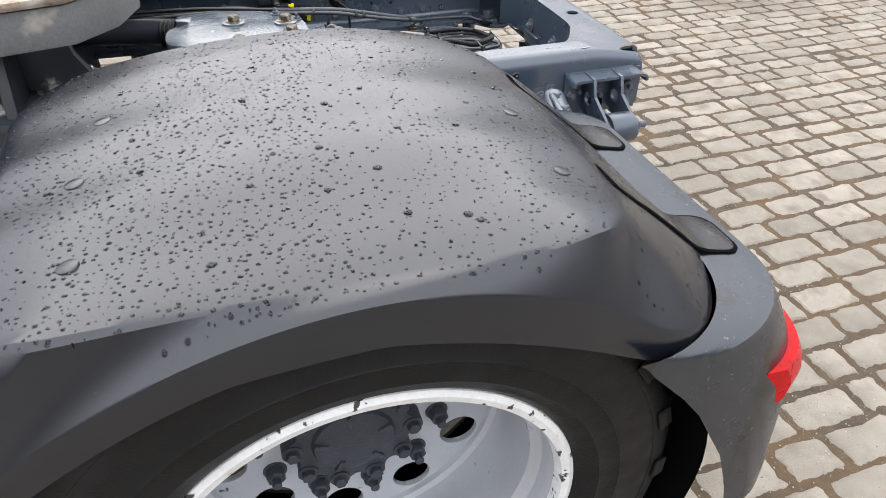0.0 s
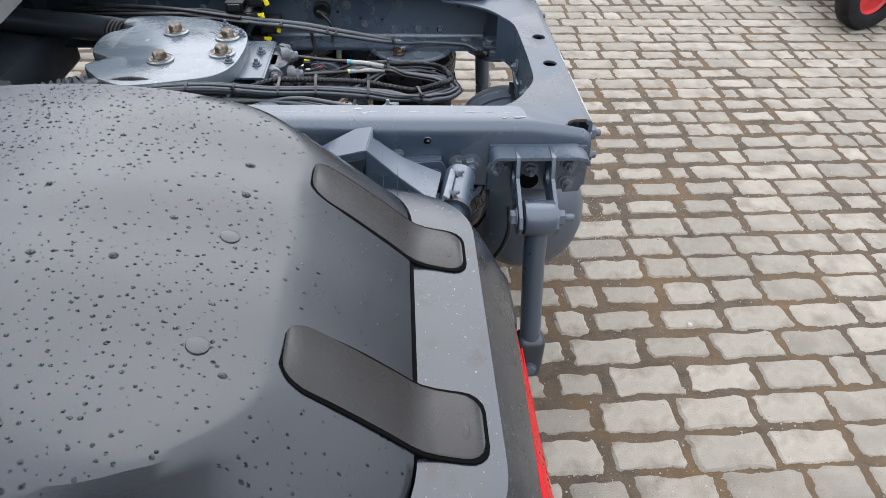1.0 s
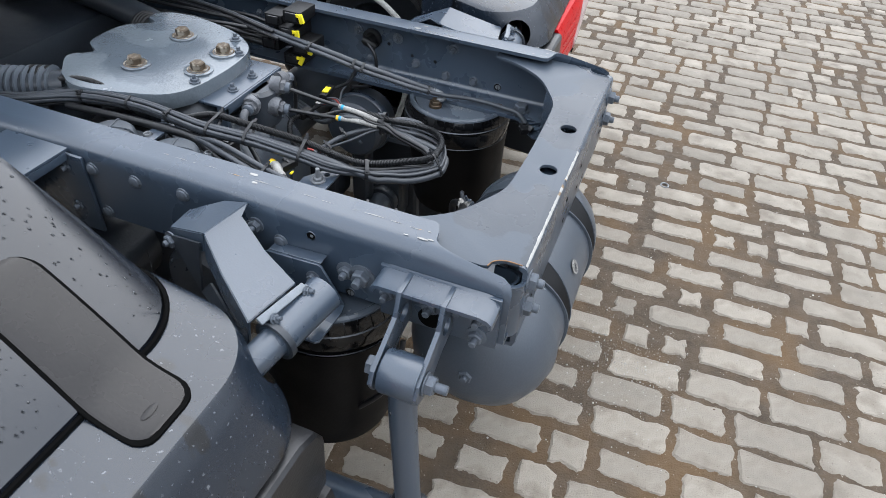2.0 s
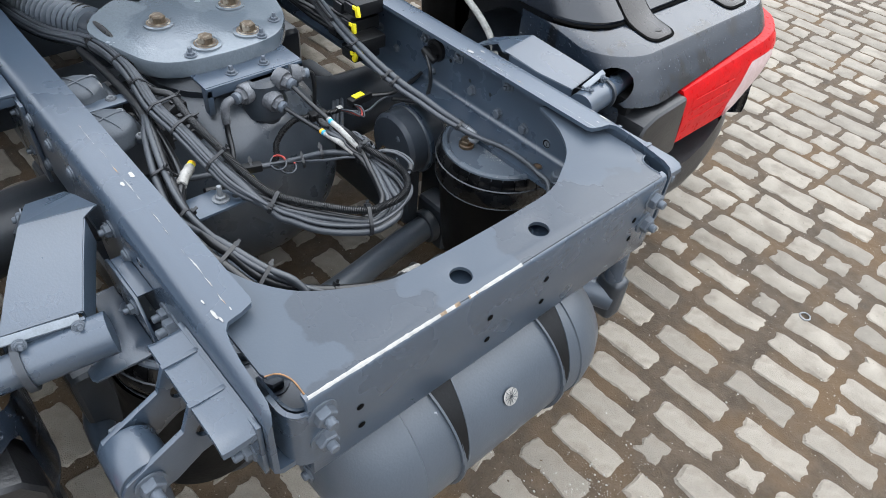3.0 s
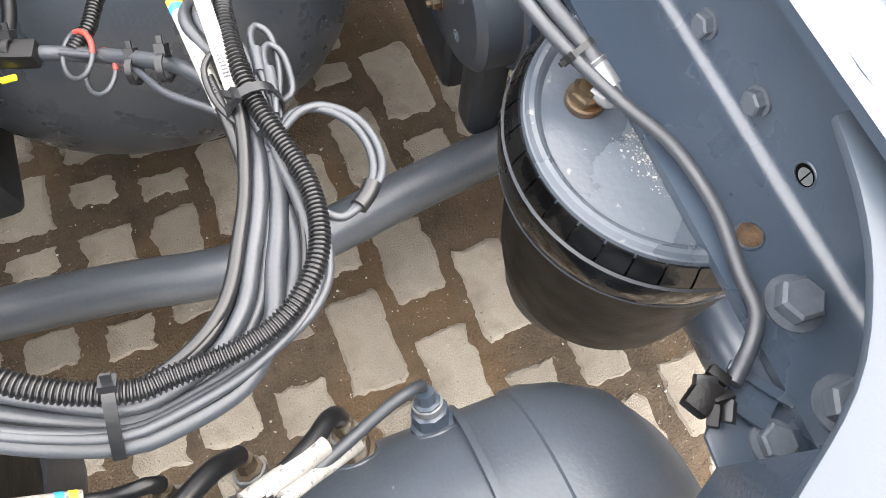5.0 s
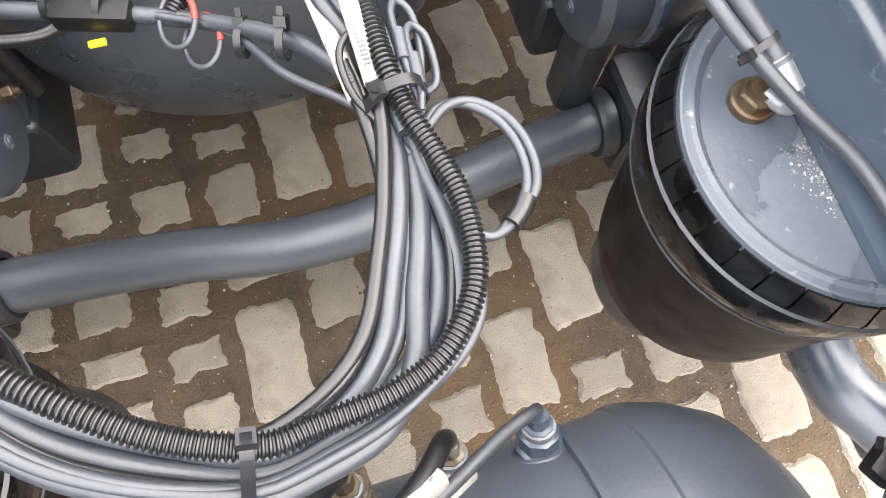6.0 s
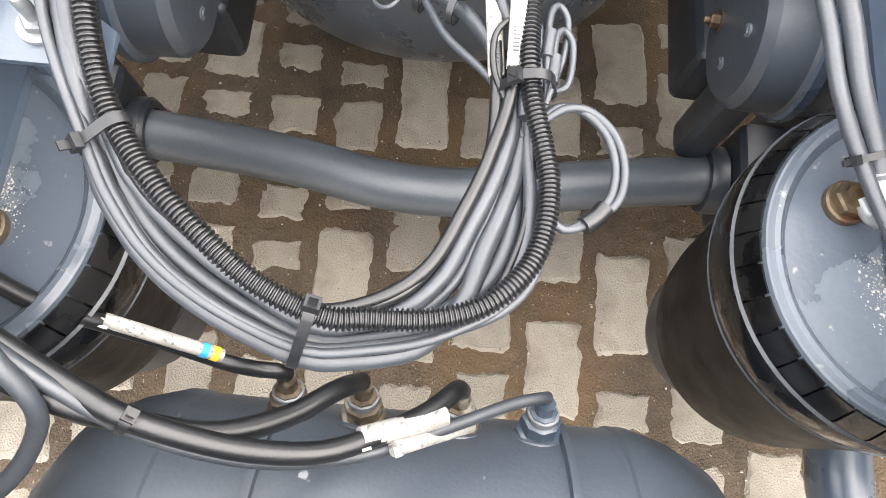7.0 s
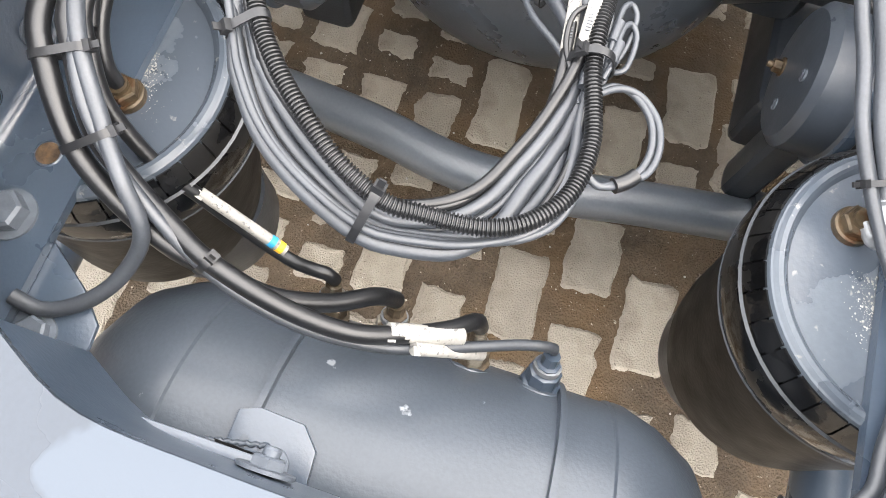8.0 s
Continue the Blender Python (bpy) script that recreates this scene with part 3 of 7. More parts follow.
def end_beam():
    """The pressed beam that closes the frame: deck with a rounded opening, rear wall and inner skirt."""
    inner = []
    pts = [(-0.272, -0.345), (-0.225, -0.33), (-0.185, -0.31), (-0.143, -0.275), (-0.112, -0.225), (-0.088, -0.17), (-0.083, -0.09), (-0.082, 0.0), (-0.083, 0.09),
           (-0.088, 0.17), (-0.112, 0.225), (-0.143, 0.275), (-0.185, 0.31), (-0.225, 0.33), (-0.272, 0.345)]
    inner = [(p.x, p.y) for p in glide([(x, y, 0) for x, y in pts], 0.016)]
    outer = [(-0.272, 0.388), (-0.06, 0.388), (-0.05, 0.384), (-0.047, 0.372), (-0.03, 0.362), (-0.005, 0.362), (0.004, 0.36), (0.004, -0.36), (-0.005, -0.362), (-0.03, -0.362), (-0.047, -0.372), (-0.05, -0.384), (-0.06, -0.388), (-0.272, -0.388)]
    holes = [(-0.033, 0.082, 0.0165), (-0.033, -0.082, 0.0165)]
    beam = part("end_beam", prism(inner + outer, DECK - 0.007, DECK, 0.0015, holes), PAINT_BEAM, chassis, "blue-grey pressed end beam with two round holes, wet on top")
    part("inner_sheet", box(-0.068, -0.004, -0.12, 0.12, 0.702, 0.706, 0.001), PAINT, beam)
    # rear wall with a rolled upper edge
    bm = bmesh.new()
    sec = [(-0.006, DECK - 0.0005), (0.002, DECK - 0.001), (0.0065, DECK - 0.004), (0.009, DECK - 0.010), (0.009, 0.56), (0.004, 0.548), (-0.03, 0.545), (-0.03, 0.552), (0.0, 0.556), (0.001, DECK - 0.012), (-0.006, DECK - 0.008)]
    ra = [bm.verts.new((x, -0.366, z)) for x, z in sec]
    rb = [bm.verts.new((x, 0.372, z)) for x, z in sec]
    n = len(sec)
    for k in range(n):
        bm.faces.new((ra[k], ra[(k + 1) % n], rb[(k + 1) % n], rb[k]))
    bm.faces.new(ra[::-1])
    bm.faces.new(rb)
    part("rear_wall", bm, PAINT, beam)
    # skirt round the opening
    verts, faces = [], []
    skirt = [(x, y) for x, y in inner if x > -0.125]
    for x, y in skirt:
        verts += [(x, y, DECK - 0.004), (x + 0.002, y * 1.002, 0.605), (x + 0.010, y * 1.012, 0.605), (x + 0.010, y * 1.012, DECK - 0.008)]
    for i in range(len(skirt) - 1):
        for k in range(4):
            faces.append((i * 4 + k, i * 4 + (k + 1) % 4, i * 4 + 4 + (k + 1) % 4, i * 4 + 4 + k))
    raw("inner_skirt", verts, faces, PAINT, beam)
    # closed corners
    for s in (-1, 1):
        wrap = [(0.006, 0.352), (0.006, 0.366), (0.002, 0.377), (-0.006, 0.384), (-0.018, 0.3885), (-0.045, 0.3895)]
        strip = [(-0.082, 0.383), (-0.05, 0.3815), (-0.026, 0.379), (-0.012, 0.372), (-0.006, 0.358), (-0.01, 0.346), (-0.02, 0.34), (-0.05, 0.338)]
        for name, line, z0, z1, thick in (("corner_wall", wrap, 0.588, 0.7, 0.0035), ("inner_strip", strip, 0.664, 0.692, 0.0022)):
            verts, faces = [], []
            run = glide([(x, y, 0) for x, y in line], 0.005)
            for p, (t, u, v) in zip(run, frames_along(run)):
                side = Vector((-t.y, t.x, 0)).normalized() * thick
                verts += [(q.x, s * q.y, z) for q, z in ((p - side, z0), (p + side, z0), (p + side, z1), (p - side, z1))]
            for i in range(len(run) - 1):
                faces += [(4 * i + k, 4 * i + (k + 1) % 4, 4 * i + 4 + (k + 1) % 4, 4 * i + 4 + k) for k in range(4)]
            faces += [(0, 1, 2, 3), tuple(range(len(verts) - 4, len(verts)))]
            bm = bmesh.new()
            vs = [bm.verts.new(v) for v in verts]
            for f in faces:
                bm.faces.new([vs[i] for i in f])
            part(name, bm, PAINT, beam, angle=40)
        edge = [(-0.052, s * 0.386, 0.7283), (-0.046, s * 0.371, 0.7283), (-0.028, s * 0.3625, 0.7283), (-0.002, s * 0.3625, 0.7283)]
        tube("rusty_rim", edge, 0.0011, RUST if s < 0 else PAINT, beam, seg=6)
    # scraped rear edge, laid over the rounded corner
    rng = random.Random(5)

    def strip(y):
        w = max(0.0002, 0.0011 + 0.0016 * noise.noise((y * 30, 0, 0)) + 0.0011 * noise.noise((y * 140, 3, 0)))
        return [(0.0034 - w, y, DECK + 0.0004), (0.004, y, DECK + 0.0001), (0.0052, y, DECK - 0.001), (0.006 + 0.5 * w, y, DECK - 0.0018 - 0.5 * w)]

    y = -0.362
    while y < 0.004:
        step = rng.uniform(0.002, 0.005)
        if noise.noise((y * 40, 7, 0)) > -0.42:
            rusty = -0.165 < y < -0.085 and noise.noise((y * 70, 1, 4)) > 0.0
            a, b = strip(y), strip(min(y + step, 0.006))
            raw("scraped_patch", a + b, [(i, i + 1, i + 5, i + 4) for i in range(3)], RUST_PALE if rusty else CHIP, beam)
        y += step
    # punched slots in the rear wall, each a black disc for the shade inside
    for y, z in ((0.072, 0.657), (0.074, 0.603), (-0.052, 0.653), (-0.05, 0.6), (-0.29, 0.645), (-0.288, 0.6), (0.306, 0.614), (0.302, 0.66)):
        lathe("slot", [(0.0, 0.0012), (0.005, 0.0012), (0.006, 0.0006)], axis_matrix((0.009, y, z), (1, 0, 0)), GAP, beam, n=14)
    for y in (-0.347, 0.343):
        for z in (0.688, 0.633):
            bolt((0.009, y, z), (1, 0, 0), beam, 0.0155, 0.015, 0.021, 0.009)
    for x, y, wx, wy in ((-0.083, -0.08, 1, 0), (-0.083, 0.08, 1, 0)):
        bolt((x, y, 0.645), (-1, 0, 0), beam, 0.012, 0.01, 0.02, 0.004)
    return beam


end_beam()

# ---- drop links, anti-roll bar ----


def drop_link(s):
    link = thing("drop_link", (-0.1, s * 0.54, 0.13), "grey painted steel drop link hung on two bracket plates", "drop link", "drop links")
    # bracket on the rail
    bm = bmesh.new()
    rows = []
    for x, dz in ((-0.2135, -0.016), (-0.2125, -0.008), (-0.208, -0.0025), (-0.2, 0.0), (-0.12, 0.0), (-0.036, 0.001), (-0.022, -0.002), (-0.014, -0.009), (-0.0125, -0.018)):
        rows.append([bm.verts.new((x, s * y, 0.699 + dz + dy)) for y, dy in ((0.417, 0.002), (0.426, -0.001), (0.442, -0.002), (0.458, -0.003), (0.468, -0.0015))])
    for a, b in zip(rows, rows[1:]):
        for k in range(4):
            bm.faces.new((a[k], a[k + 1], b[k + 1], b[k]))
    bmesh.ops.recalc_face_normals(bm, faces=bm.faces)
    bmesh.ops.solidify(bm, geom=bm.faces[:], thickness=0.006)
    bracket = part("bracket", bm, PAINT, link)
    part("back_plate", box(-0.215, -0.012, s * 0.4165, s * 0.424, 0.592, 0.70, 0.002), PAINT, bracket)
    for x in (-0.162, -0.09):
        outline = [(0.42, 0.70), (0.47, 0.70), (0.485, 0.66), (0.565, 0.62), (0.575, 0.60), (0.565, 0.578), (0.54, 0.568), (0.51, 0.575), (0.47, 0.60), (0.42, 0.61)]
        m = Matrix(((0, 0, 1, 0), (s, 0, 0, 0), (0, 1, 0, 0), (0, 0, 0, 1)))
        bm = prism([(y, z) for y, z in outline], x - 0.004, x + 0.004, 0.001, [(0.455, 0.645, 0.016)])
        part("side_plate", turned(bm, m), PAINT, bracket)
    for x, z in ((-0.2, 0.647), (-0.126, 0.645), (-0.045, 0.656), (-0.045, 0.612)):
        bolt((x, s * 0.424, z), (0, s, 0), bracket, 0.0125, 0.012, 0.018, 0.011)
    # black disc for the dark inside of the hole
    lathe("bracket_hole", [(0.0, 0.0006), (0.02, 0.0006), (0.021, 0.0002)], axis_matrix((-0.126, s * 0.4242, 0.616), (0, s, 0)), GAP, bracket, n=24)
    # eye, shaft, lower fork
    eye_at = Vector((-0.122, s * 0.54, 0.603))
    lathe("eye", [(0.022, -0.031), (0.034, -0.031), (0.036, -0.028), (0.036, 0.028), (0.034, 0.031), (0.022, 0.031)], axis_matrix(eye_at, (1, 0, 0)), PAINT, link, n=36, closed=True)
    lathe("bushing", [(0.0, 0.0335), (0.02, 0.0335), (0.022, 0.03), (0.022, -0.03), (0.02, -0.0335), (0.0, -0.0335)], axis_matrix(eye_at, (1, 0, 0)), BLACK, link, n=24)
    bolt((-0.167, s * 0.54, 0.603), (-1, 0, 0), link, 0.016, 0.014, 0.02)
    bolt((-0.085, s * 0.54, 0.603), (1, 0, 0), link, 0.016, 0.016, 0.02, 0.018, STEEL_DARK)
    line = [(-0.122, s * 0.54, 0.578), (-0.119, s * 0.541, 0.5), (-0.11, s * 0.544, 0.38), (-0.1, s * 0.548, 0.25)]
    tube("shaft", line, 0.0235, PAINT, link, seg=20, step=0.03)
    fork = part("fork", box(-0.134, -0.066, s * 0.52, s * 0.578, 0.145, 0.272, 0.022, 4), CAST, link)
    bolt((-0.1, s * 0.578, 0.187), (0, s, 0), fork, 0.016, 0.012, 0.019)
    return link


drop_link(-1)
drop_link(1)

bar = thing("anti_roll_bar", (-0.55, 0, 0.19), "thick grey painted steel anti-roll bar with bent middle", "anti-roll bar")
tube("bar", [(-0.58, -0.5, 0.19), (-0.572, -0.42, 0.19), (-0.562, -0.3, 0.19), (-0.55, -0.2, 0.19), (-0.53, -0.09, 0.19), (-0.527, 0.0, 0.19), (-0.54, 0.1, 0.19), (-0.558, 0.2, 0.19), (-0.58, 0.36, 0.19), (-0.585, 0.5, 0.19)], 0.0335, BAR_PAINT, bar, seg=28, step=0.015)
for s in (-1, 1):
    if s < 0:
        tube("arm", [(-0.58, -0.49, 0.19), (-0.54, -0.54, 0.19), (-0.4, -0.55, 0.197), (-0.1, -0.549, 0.205)], 0.028, PAINT, bar, seg=20, step=0.02)
    else:
        tube("arm", [(-0.58, 0.47, 0.19), (-0.52, 0.5, 0.19), (-0.38, 0.508, 0.2), (-0.22, 0.5, 0.21), (-0.17, 0.502, 0.212), (-0.13, 0.525, 0.21), (-0.09, 0.549, 0.205)], 0.037, PAINT, bar, seg=24, step=0.02)
    yc = 0.372 if s > 0 else -0.43
    clamp = part("bearing_block", box(-0.64, -0.525, yc, yc + s * 0.075, 0.12, 0.26, 0.018, 3), CAST, bar)
    lathe("collar", [(0.033, -0.014), (0.044, -0.014), (0.047, -0.008), (0.047, 0.008), (0.042, 0.014), (0.033, 0.014)], axis_matrix((-0.574 if s < 0 else -0.58, yc - s * 0.012, 0.19), (0, 1, 0)), CAST, bar, n=28)
    part("lower_bracket", box(-0.70, -0.5, yc + s * 0.06, yc + s * 0.13, 0.05, 0.36, 0.02, 3), CAST, bar)

# ---- air springs ----


def air_spring(s):
    x, y = (-0.362, 0.353) if s > 0 else (-0.338, -0.366)
    spring = thing("air_spring", (x, y, 0.25), "black rubber air spring under a wet grey steel plate", "air spring", "air springs")
    m = Matrix.Translation((x, y, 0))
    lean = 0.06 if s > 0 else 0.14
    sag = Matrix(((1, 0, -0.03, x + 0.03 * 0.57), (0, 1, -s * lean, y + s * lean * 0.57), (0, 0, 1, 0), (0, 0, 0, 1)))
    lathe("bellows", [(0.0, 0.285), (0.07, 0.285), (0.1, 0.28), (0.118, 0.288), (0.122, 0.305), (0.1255, 0.34), (0.127, 0.42), (0.13, 0.48), (0.1335, 0.508), (0.134, 0.518)], sag, AIRBAG, spring, n=64)
    lathe("bead", [(0.1335, 0.514), (0.1358, 0.518), (0.138, 0.535), (0.1382, 0.548), (0.137, 0.559), (0.133, 0.566), (0.132, 0.575), (0.126, 0.583)], m, AIRBAG_WET, spring, "glossy wet rubber bead", n=64)
    lathe("mould_ring", [(0.1345, 0.5135), (0.1362, 0.515), (0.135, 0.5165)], m, CABLE_GREY, spring, n=64)
    lathe("mould_ring", [(0.1362, 0.5612), (0.1388, 0.5628), (0.1365, 0.5648)], m, CABLE_GREY, spring, n=64)
    lathe("piston", [(0.0, 0.2), (0.085, 0.2), (0.09, 0.22), (0.088, 0.30), (0.07, 0.30)], m, CAST, spring, n=40)
    plate = lathe("top_plate", [(0.127, 0.575), (0.1275, 0.584), (0.125, 0.590), (0.121, 0.5925), (0.114, 0.592), (0.110, 0.5875), (0.0, 0.586)], m, PLATE_WET, spring, "grey plate with water and white residue", n=64)
    # crimped ring: flat tabs with narrow cuts between them
    for j in range(34):
        verts, faces = [], []
        a0, a1 = 2 * math.pi * (j + 0.04) / 34, 2 * math.pi * (j + 0.96) / 34
        for i in range(4):
            a = a0 + (a1 - a0) * i / 3
            verts += [(x + r * math.cos(a), y + r * math.sin(a), z) for r, z in ((0.126, 0.5795), (0.1262, 0.5865), (0.1285, 0.588), (0.1365, 0.5715), (0.1368, 0.5655), (0.134, 0.564))]
        for i in range(3):
            faces += [(6 * i + k, 6 * i + (k + 1) % 6, 6 * i + 6 + (k + 1) % 6, 6 * i + 6 + k) for k in range(6)]
        faces += [tuple(range(6)), tuple(range(18, 24))]
        raw("crimp_tab", verts, faces, AIRBAG_WET, plate, angle=25)
    lathe("rim_bead", [(0.1135, 0.5915), (0.1165, 0.594), (0.1205, 0.594), (0.1235, 0.5912)], m, PLATE_WET, plate, n=64)
    rng = random.Random(31 if s > 0 else 32)
    verts, faces = [], []
    for _ in range(1500):
        u, v = rng.random(), rng.gauss(0, 0.012) * (0.5 + rng.random())
        px, py = (-0.365 + 0.095 * u, 0.318 - 0.018 * u + v) if s > 0 else (-0.30 - 0.07 * u, -0.27 - 0.05 * u + v)
        if math.hypot(px - x, py - y) > 0.106:
            continue
        q, b = 0.00025 + 0.0011 * rng.random() ** 6, len(verts)
        k = rng.uniform(0, 6)
        verts += [(px + q * rng.uniform(0.6, 1.2) * math.cos(k + c * 1.257), py + q * rng.uniform(0.6, 1.2) * math.sin(k + c * 1.257), 0.5868) for c in range(5)] + [(px, py, 0.5868 + q * 0.3)]
        faces += [(b + c, b + (c + 1) % 5, b + 5) for c in range(5)]
    raw("residue", verts, faces, CRUST, plate, "dried white residue", 60, "stuff")
    if s > 0:
        part("label_strip", turned(box(-0.028, 0.028, -0.0035, 0.0035, 0, 0.0008, 0.0003), Matrix.Translation((-0.285, 0.322, 0.5868)) @ Matrix.Rotation(-0.12, 4, "Z")), WHITE, plate, "worn white label strip")
    fx, fy = (-0.40, 0.288) if s > 0 else (-0.322, -0.318)
    fitting = lathe("fitting", [(0.0, 0.584), (0.0158, 0.584), (0.0165, 0.586), (0.0165, 0.5935), (0.015, 0.595), (0.0, 0.595)], Matrix.Translation((fx, fy, 0)), BRASS, spring, "brass air fitting with rusty base", n=28)
    lathe("nut", [(0.0, 0.595), (0.0142, 0.595), (0.0142, 0.602), (0.0125, 0.604), (0.0, 0.604)], Matrix.Translation((fx, fy, 0)) @ Matrix.Rotation(0.4, 4, "Z"), BRASS, fitting, n=6, angle=20)
    lathe("neck", [(0.0, 0.604), (0.0088, 0.604), (0.0088, 0.608), (0.0, 0.6085)], Matrix.Translation((fx, fy, 0)), BRASS, fitting, n=20)
    lathe("rust_ring", [(0.02, 0.5856), (0.027, 0.5858), (0.028, 0.5852)], Matrix.Translation((fx, fy, 0)), RUST, spring, n=24)
    return spring


air_spring(1)
air_spring(-1)

# ---- air tank ----
tank = thing("air_tank", (-0.077, -0.03, 0.23), "grey painted steel air tank hung under the end beam", "air tank")
TX, TZ, TR = -0.08, 0.382, 0.154
mt = axis_matrix((TX, -0.018, TZ), (0, 1, 0))
half = 0.313
prof = [(0.0, -half), (0.05, -half + 0.003), (0.09, -half + 0.014), (0.125, -half + 0.04), (0.144, -half + 0.075), (TR, -half + 0.11), (TR, -half + 0.125), (TR - 0.0025, -half + 0.127), (TR - 0.0025, half - 0.127), (TR, half - 0.125), (TR, half - 0.11), (0.144, half - 0.075), (0.125, half - 0.04), (0.09, half - 0.014), (0.05, half - 0.003), (0.0, half)]
lathe("shell", prof, mt, TANK, tank, n=72)
for y in (-0.128, 0.119):
    bm = bmesh.new()
    n = 40
    inner_r, verts = TR - 0.003, []
    rows = []
    for j in range(n + 1):
        a = math.pi * (1.18 - 1.5 * j / n)
        h = 0.004
        c, q = math.cos(a), math.sin(a)
        rows.append([bm.verts.new((TX + r * c, y + dy, TZ + r * q)) for r, dy in ((inner_r, -0.004), (TR + h, -0.003), (TR + h, 0.003), (inner_r, 0.004))])
    for a, b in zip(rows, rows[1:]):
        for k in range(3):
            bm.faces.new((a[k], a[k + 1], b[k + 1], b[k]))
    part("rib", bm, TANK, tank)
# saddles: two fins that spread upwards, with a black sheet for the shade between
for y in (-0.128, 0.119):
    shade_v, fins = [], ([], [])
    steps = 18
    for j in range(steps + 1):
        u = j / steps
        a = math.radians(8 + 84 * u)
        wide, high = 0.0025 + 0.024 * u ** 1.4, 0.004 + 0.03 * u ** 0.8
        c, q = math.cos(a), math.sin(a)
        for dy, up in ((-wide, 0.002), (wide, high - 0.002)):
            shade_v.append((TX + (TR + up) * c, y + dy, TZ + (TR + up) * q))
        for f, side in zip(fins, (-1, 1)):
            f += [(TX + r * c, y + side * (wide + dy), TZ + r * q) for r, dy in ((TR - 0.003, 0.0), (TR + (high if side > 0 else 0.004), 0.0), (TR + (high if side > 0 else 0.004), 0.004), (TR - 0.003, 0.004))]
    raw("pad", shade_v, [(2 * j, 2 * j + 1, 2 * j + 3, 2 * j + 2) for j in range(steps)], PLASTIC_DARK, tank, "black sheet for the shade between the fins", 60)
    for f in fins:
        faces = [(4 * j + i, 4 * j + (i + 1) % 4, 4 * j + 4 + (i + 1) % 4, 4 * j + 4 + i) for j in range(steps) for i in range(4)]
        raw("fin", f, faces + [(0, 1, 2, 3), tuple(range(4 * steps, 4 * steps + 4))], TANK, tank, "", 30)
for s_y in (-0.13, 0.07):
    part("mount_tab", turned(box(-0.004, 0.004, -0.05, 0.05, -0.04, 0.05, 0.003), Matrix.Translation((-0.075, s_y, 0.575)) @ Matrix.Rotation(radians(-12), 4, "Y")), PAINT, tank)
for y, mat in ((0.097, PAINT), (0.026, BRONZE), (-0.055, BRONZE), (-0.118, BRONZE)):
    way = Vector((-0.93, 0, 0.37)).normalized()
    base = Vector((TX, y, TZ)) + way * (TR - 0.006)
    up = Vector((-0.55, 0, 0.83)).normalized()
    lathe("fitting", [(0.02, -0.012), (0.02, 0.012), (0.0165, 0.014), (0.0165, 0.028), (0.012, 0.03), (0.012, 0.038), (0.0085, 0.039), (0.0085, 0.05), (0.0, 0.05)], axis_matrix(base, up), mat, tank, n=8)
    lathe("collar", [(0.009, 0.03), (0.0135, 0.031), (0.0135, 0.036), (0.009, 0.037)], axis_matrix(base, up), STEEL_GREY, tank, n=20)
    lathe("weld", [(0.026, -0.004), (0.024, 0.003), (0.02, 0.005)], axis_matrix(base, way), TANK, tank, n=20)
part("mount_plate", prism([(-0.05, -0.142), (-0.113, -0.141), (-0.119, -0.124), (-0.117, -0.086), (-0.1, -0.07), (-0.05, -0.066)], TZ + TR - 0.004, TZ + TR + 0.003, 0.0015), PAINT, tank)
weld_line = [(-0.076 - 0.017 * u + 0.0012 * math.sin(u * 70), -0.187 + 0.08 * u, TZ + TR + 0.003 + 0.001 * math.sin(u * 90)) for u in np.linspace(0, 1, 30)]
tube("weld_bead", weld_line, 0.0024, TANK, tank, seg=8, step=0.003)
bolt((-0.08, -0.1, TZ + TR + 0.004), (0, 0, 1), tank, 0.0095, 0.01, 0.0145, 0.004, STEEL_DARK)
bolt((TX, -0.32, TZ + 0.0), (0, -1, 0), tank, 0.016, 0.014, 0.022, 0.006)
# round white sticker
d = (Vector((0.0525, 0, 0.46)) - Vector((TX, 0, TZ))).normalized()
sticker = lathe("sticker", [(0.0, 0.001), (0.016, 0.0006)], axis_matrix(Vector((TX, -0.012, TZ)) + d * (TR + 0.0005), d), WHITE, tank, "round white sticker", n=28)
for a in range(0, 180, 30):
    side = axis_matrix(Vector((TX, -0.012, TZ)) + d * (TR + 0.0022), d) @ Matrix.Rotation(radians(a), 4, "Z")
    part("sticker_line", turned(box(-0.0135, 0.0135, -0.0004, 0.0004, -0.0002, 0.0002, 0), side), CABLE_GREY, sticker)

# ---- rear axle ----
axle = thing("rear_axle", (-0.89, 0, 0.25), "dark grey cast rear axle housing with mounting plate and bolts", "axle")
bm = bmesh.new()
bmesh.ops.create_uvsphere(bm, u_segments=56, v_segments=32, radius=1)
for v in bm.verts:
    x, y, z = v.co
    flat = 1 - 0.12 * max(0, x) ** 4
    v.co = Vector((-0.89 + 0.285 * x * flat, -0.045 + 0.27 * y * (1 - 0.12 * z), 0.43 + 0.265 * z))
part("housing", bm, HOUSING, axle, angle=60)
lathe("housing_neck", [(0.13, -0.1), (0.115, 0.0), (0.12, 0.1), (0.15, 0.18), (0.13, 0.2)], axis_matrix((-0.89, -0.03, 0.5), (0.05, 0, 1)), CAST, axle, n=40)
for s in (-1, 1):
    lathe("axle_tube", [(0.15, 0.1), (0.12, 0.2), (0.088, 0.3), (0.082, 0.5), (0.085, 0.8), (0.12, 0.85), (0.12, 0.95)], axis_matrix((-0.89, 0, 0.42), (0, s, 0)), CAST, axle, n=36)
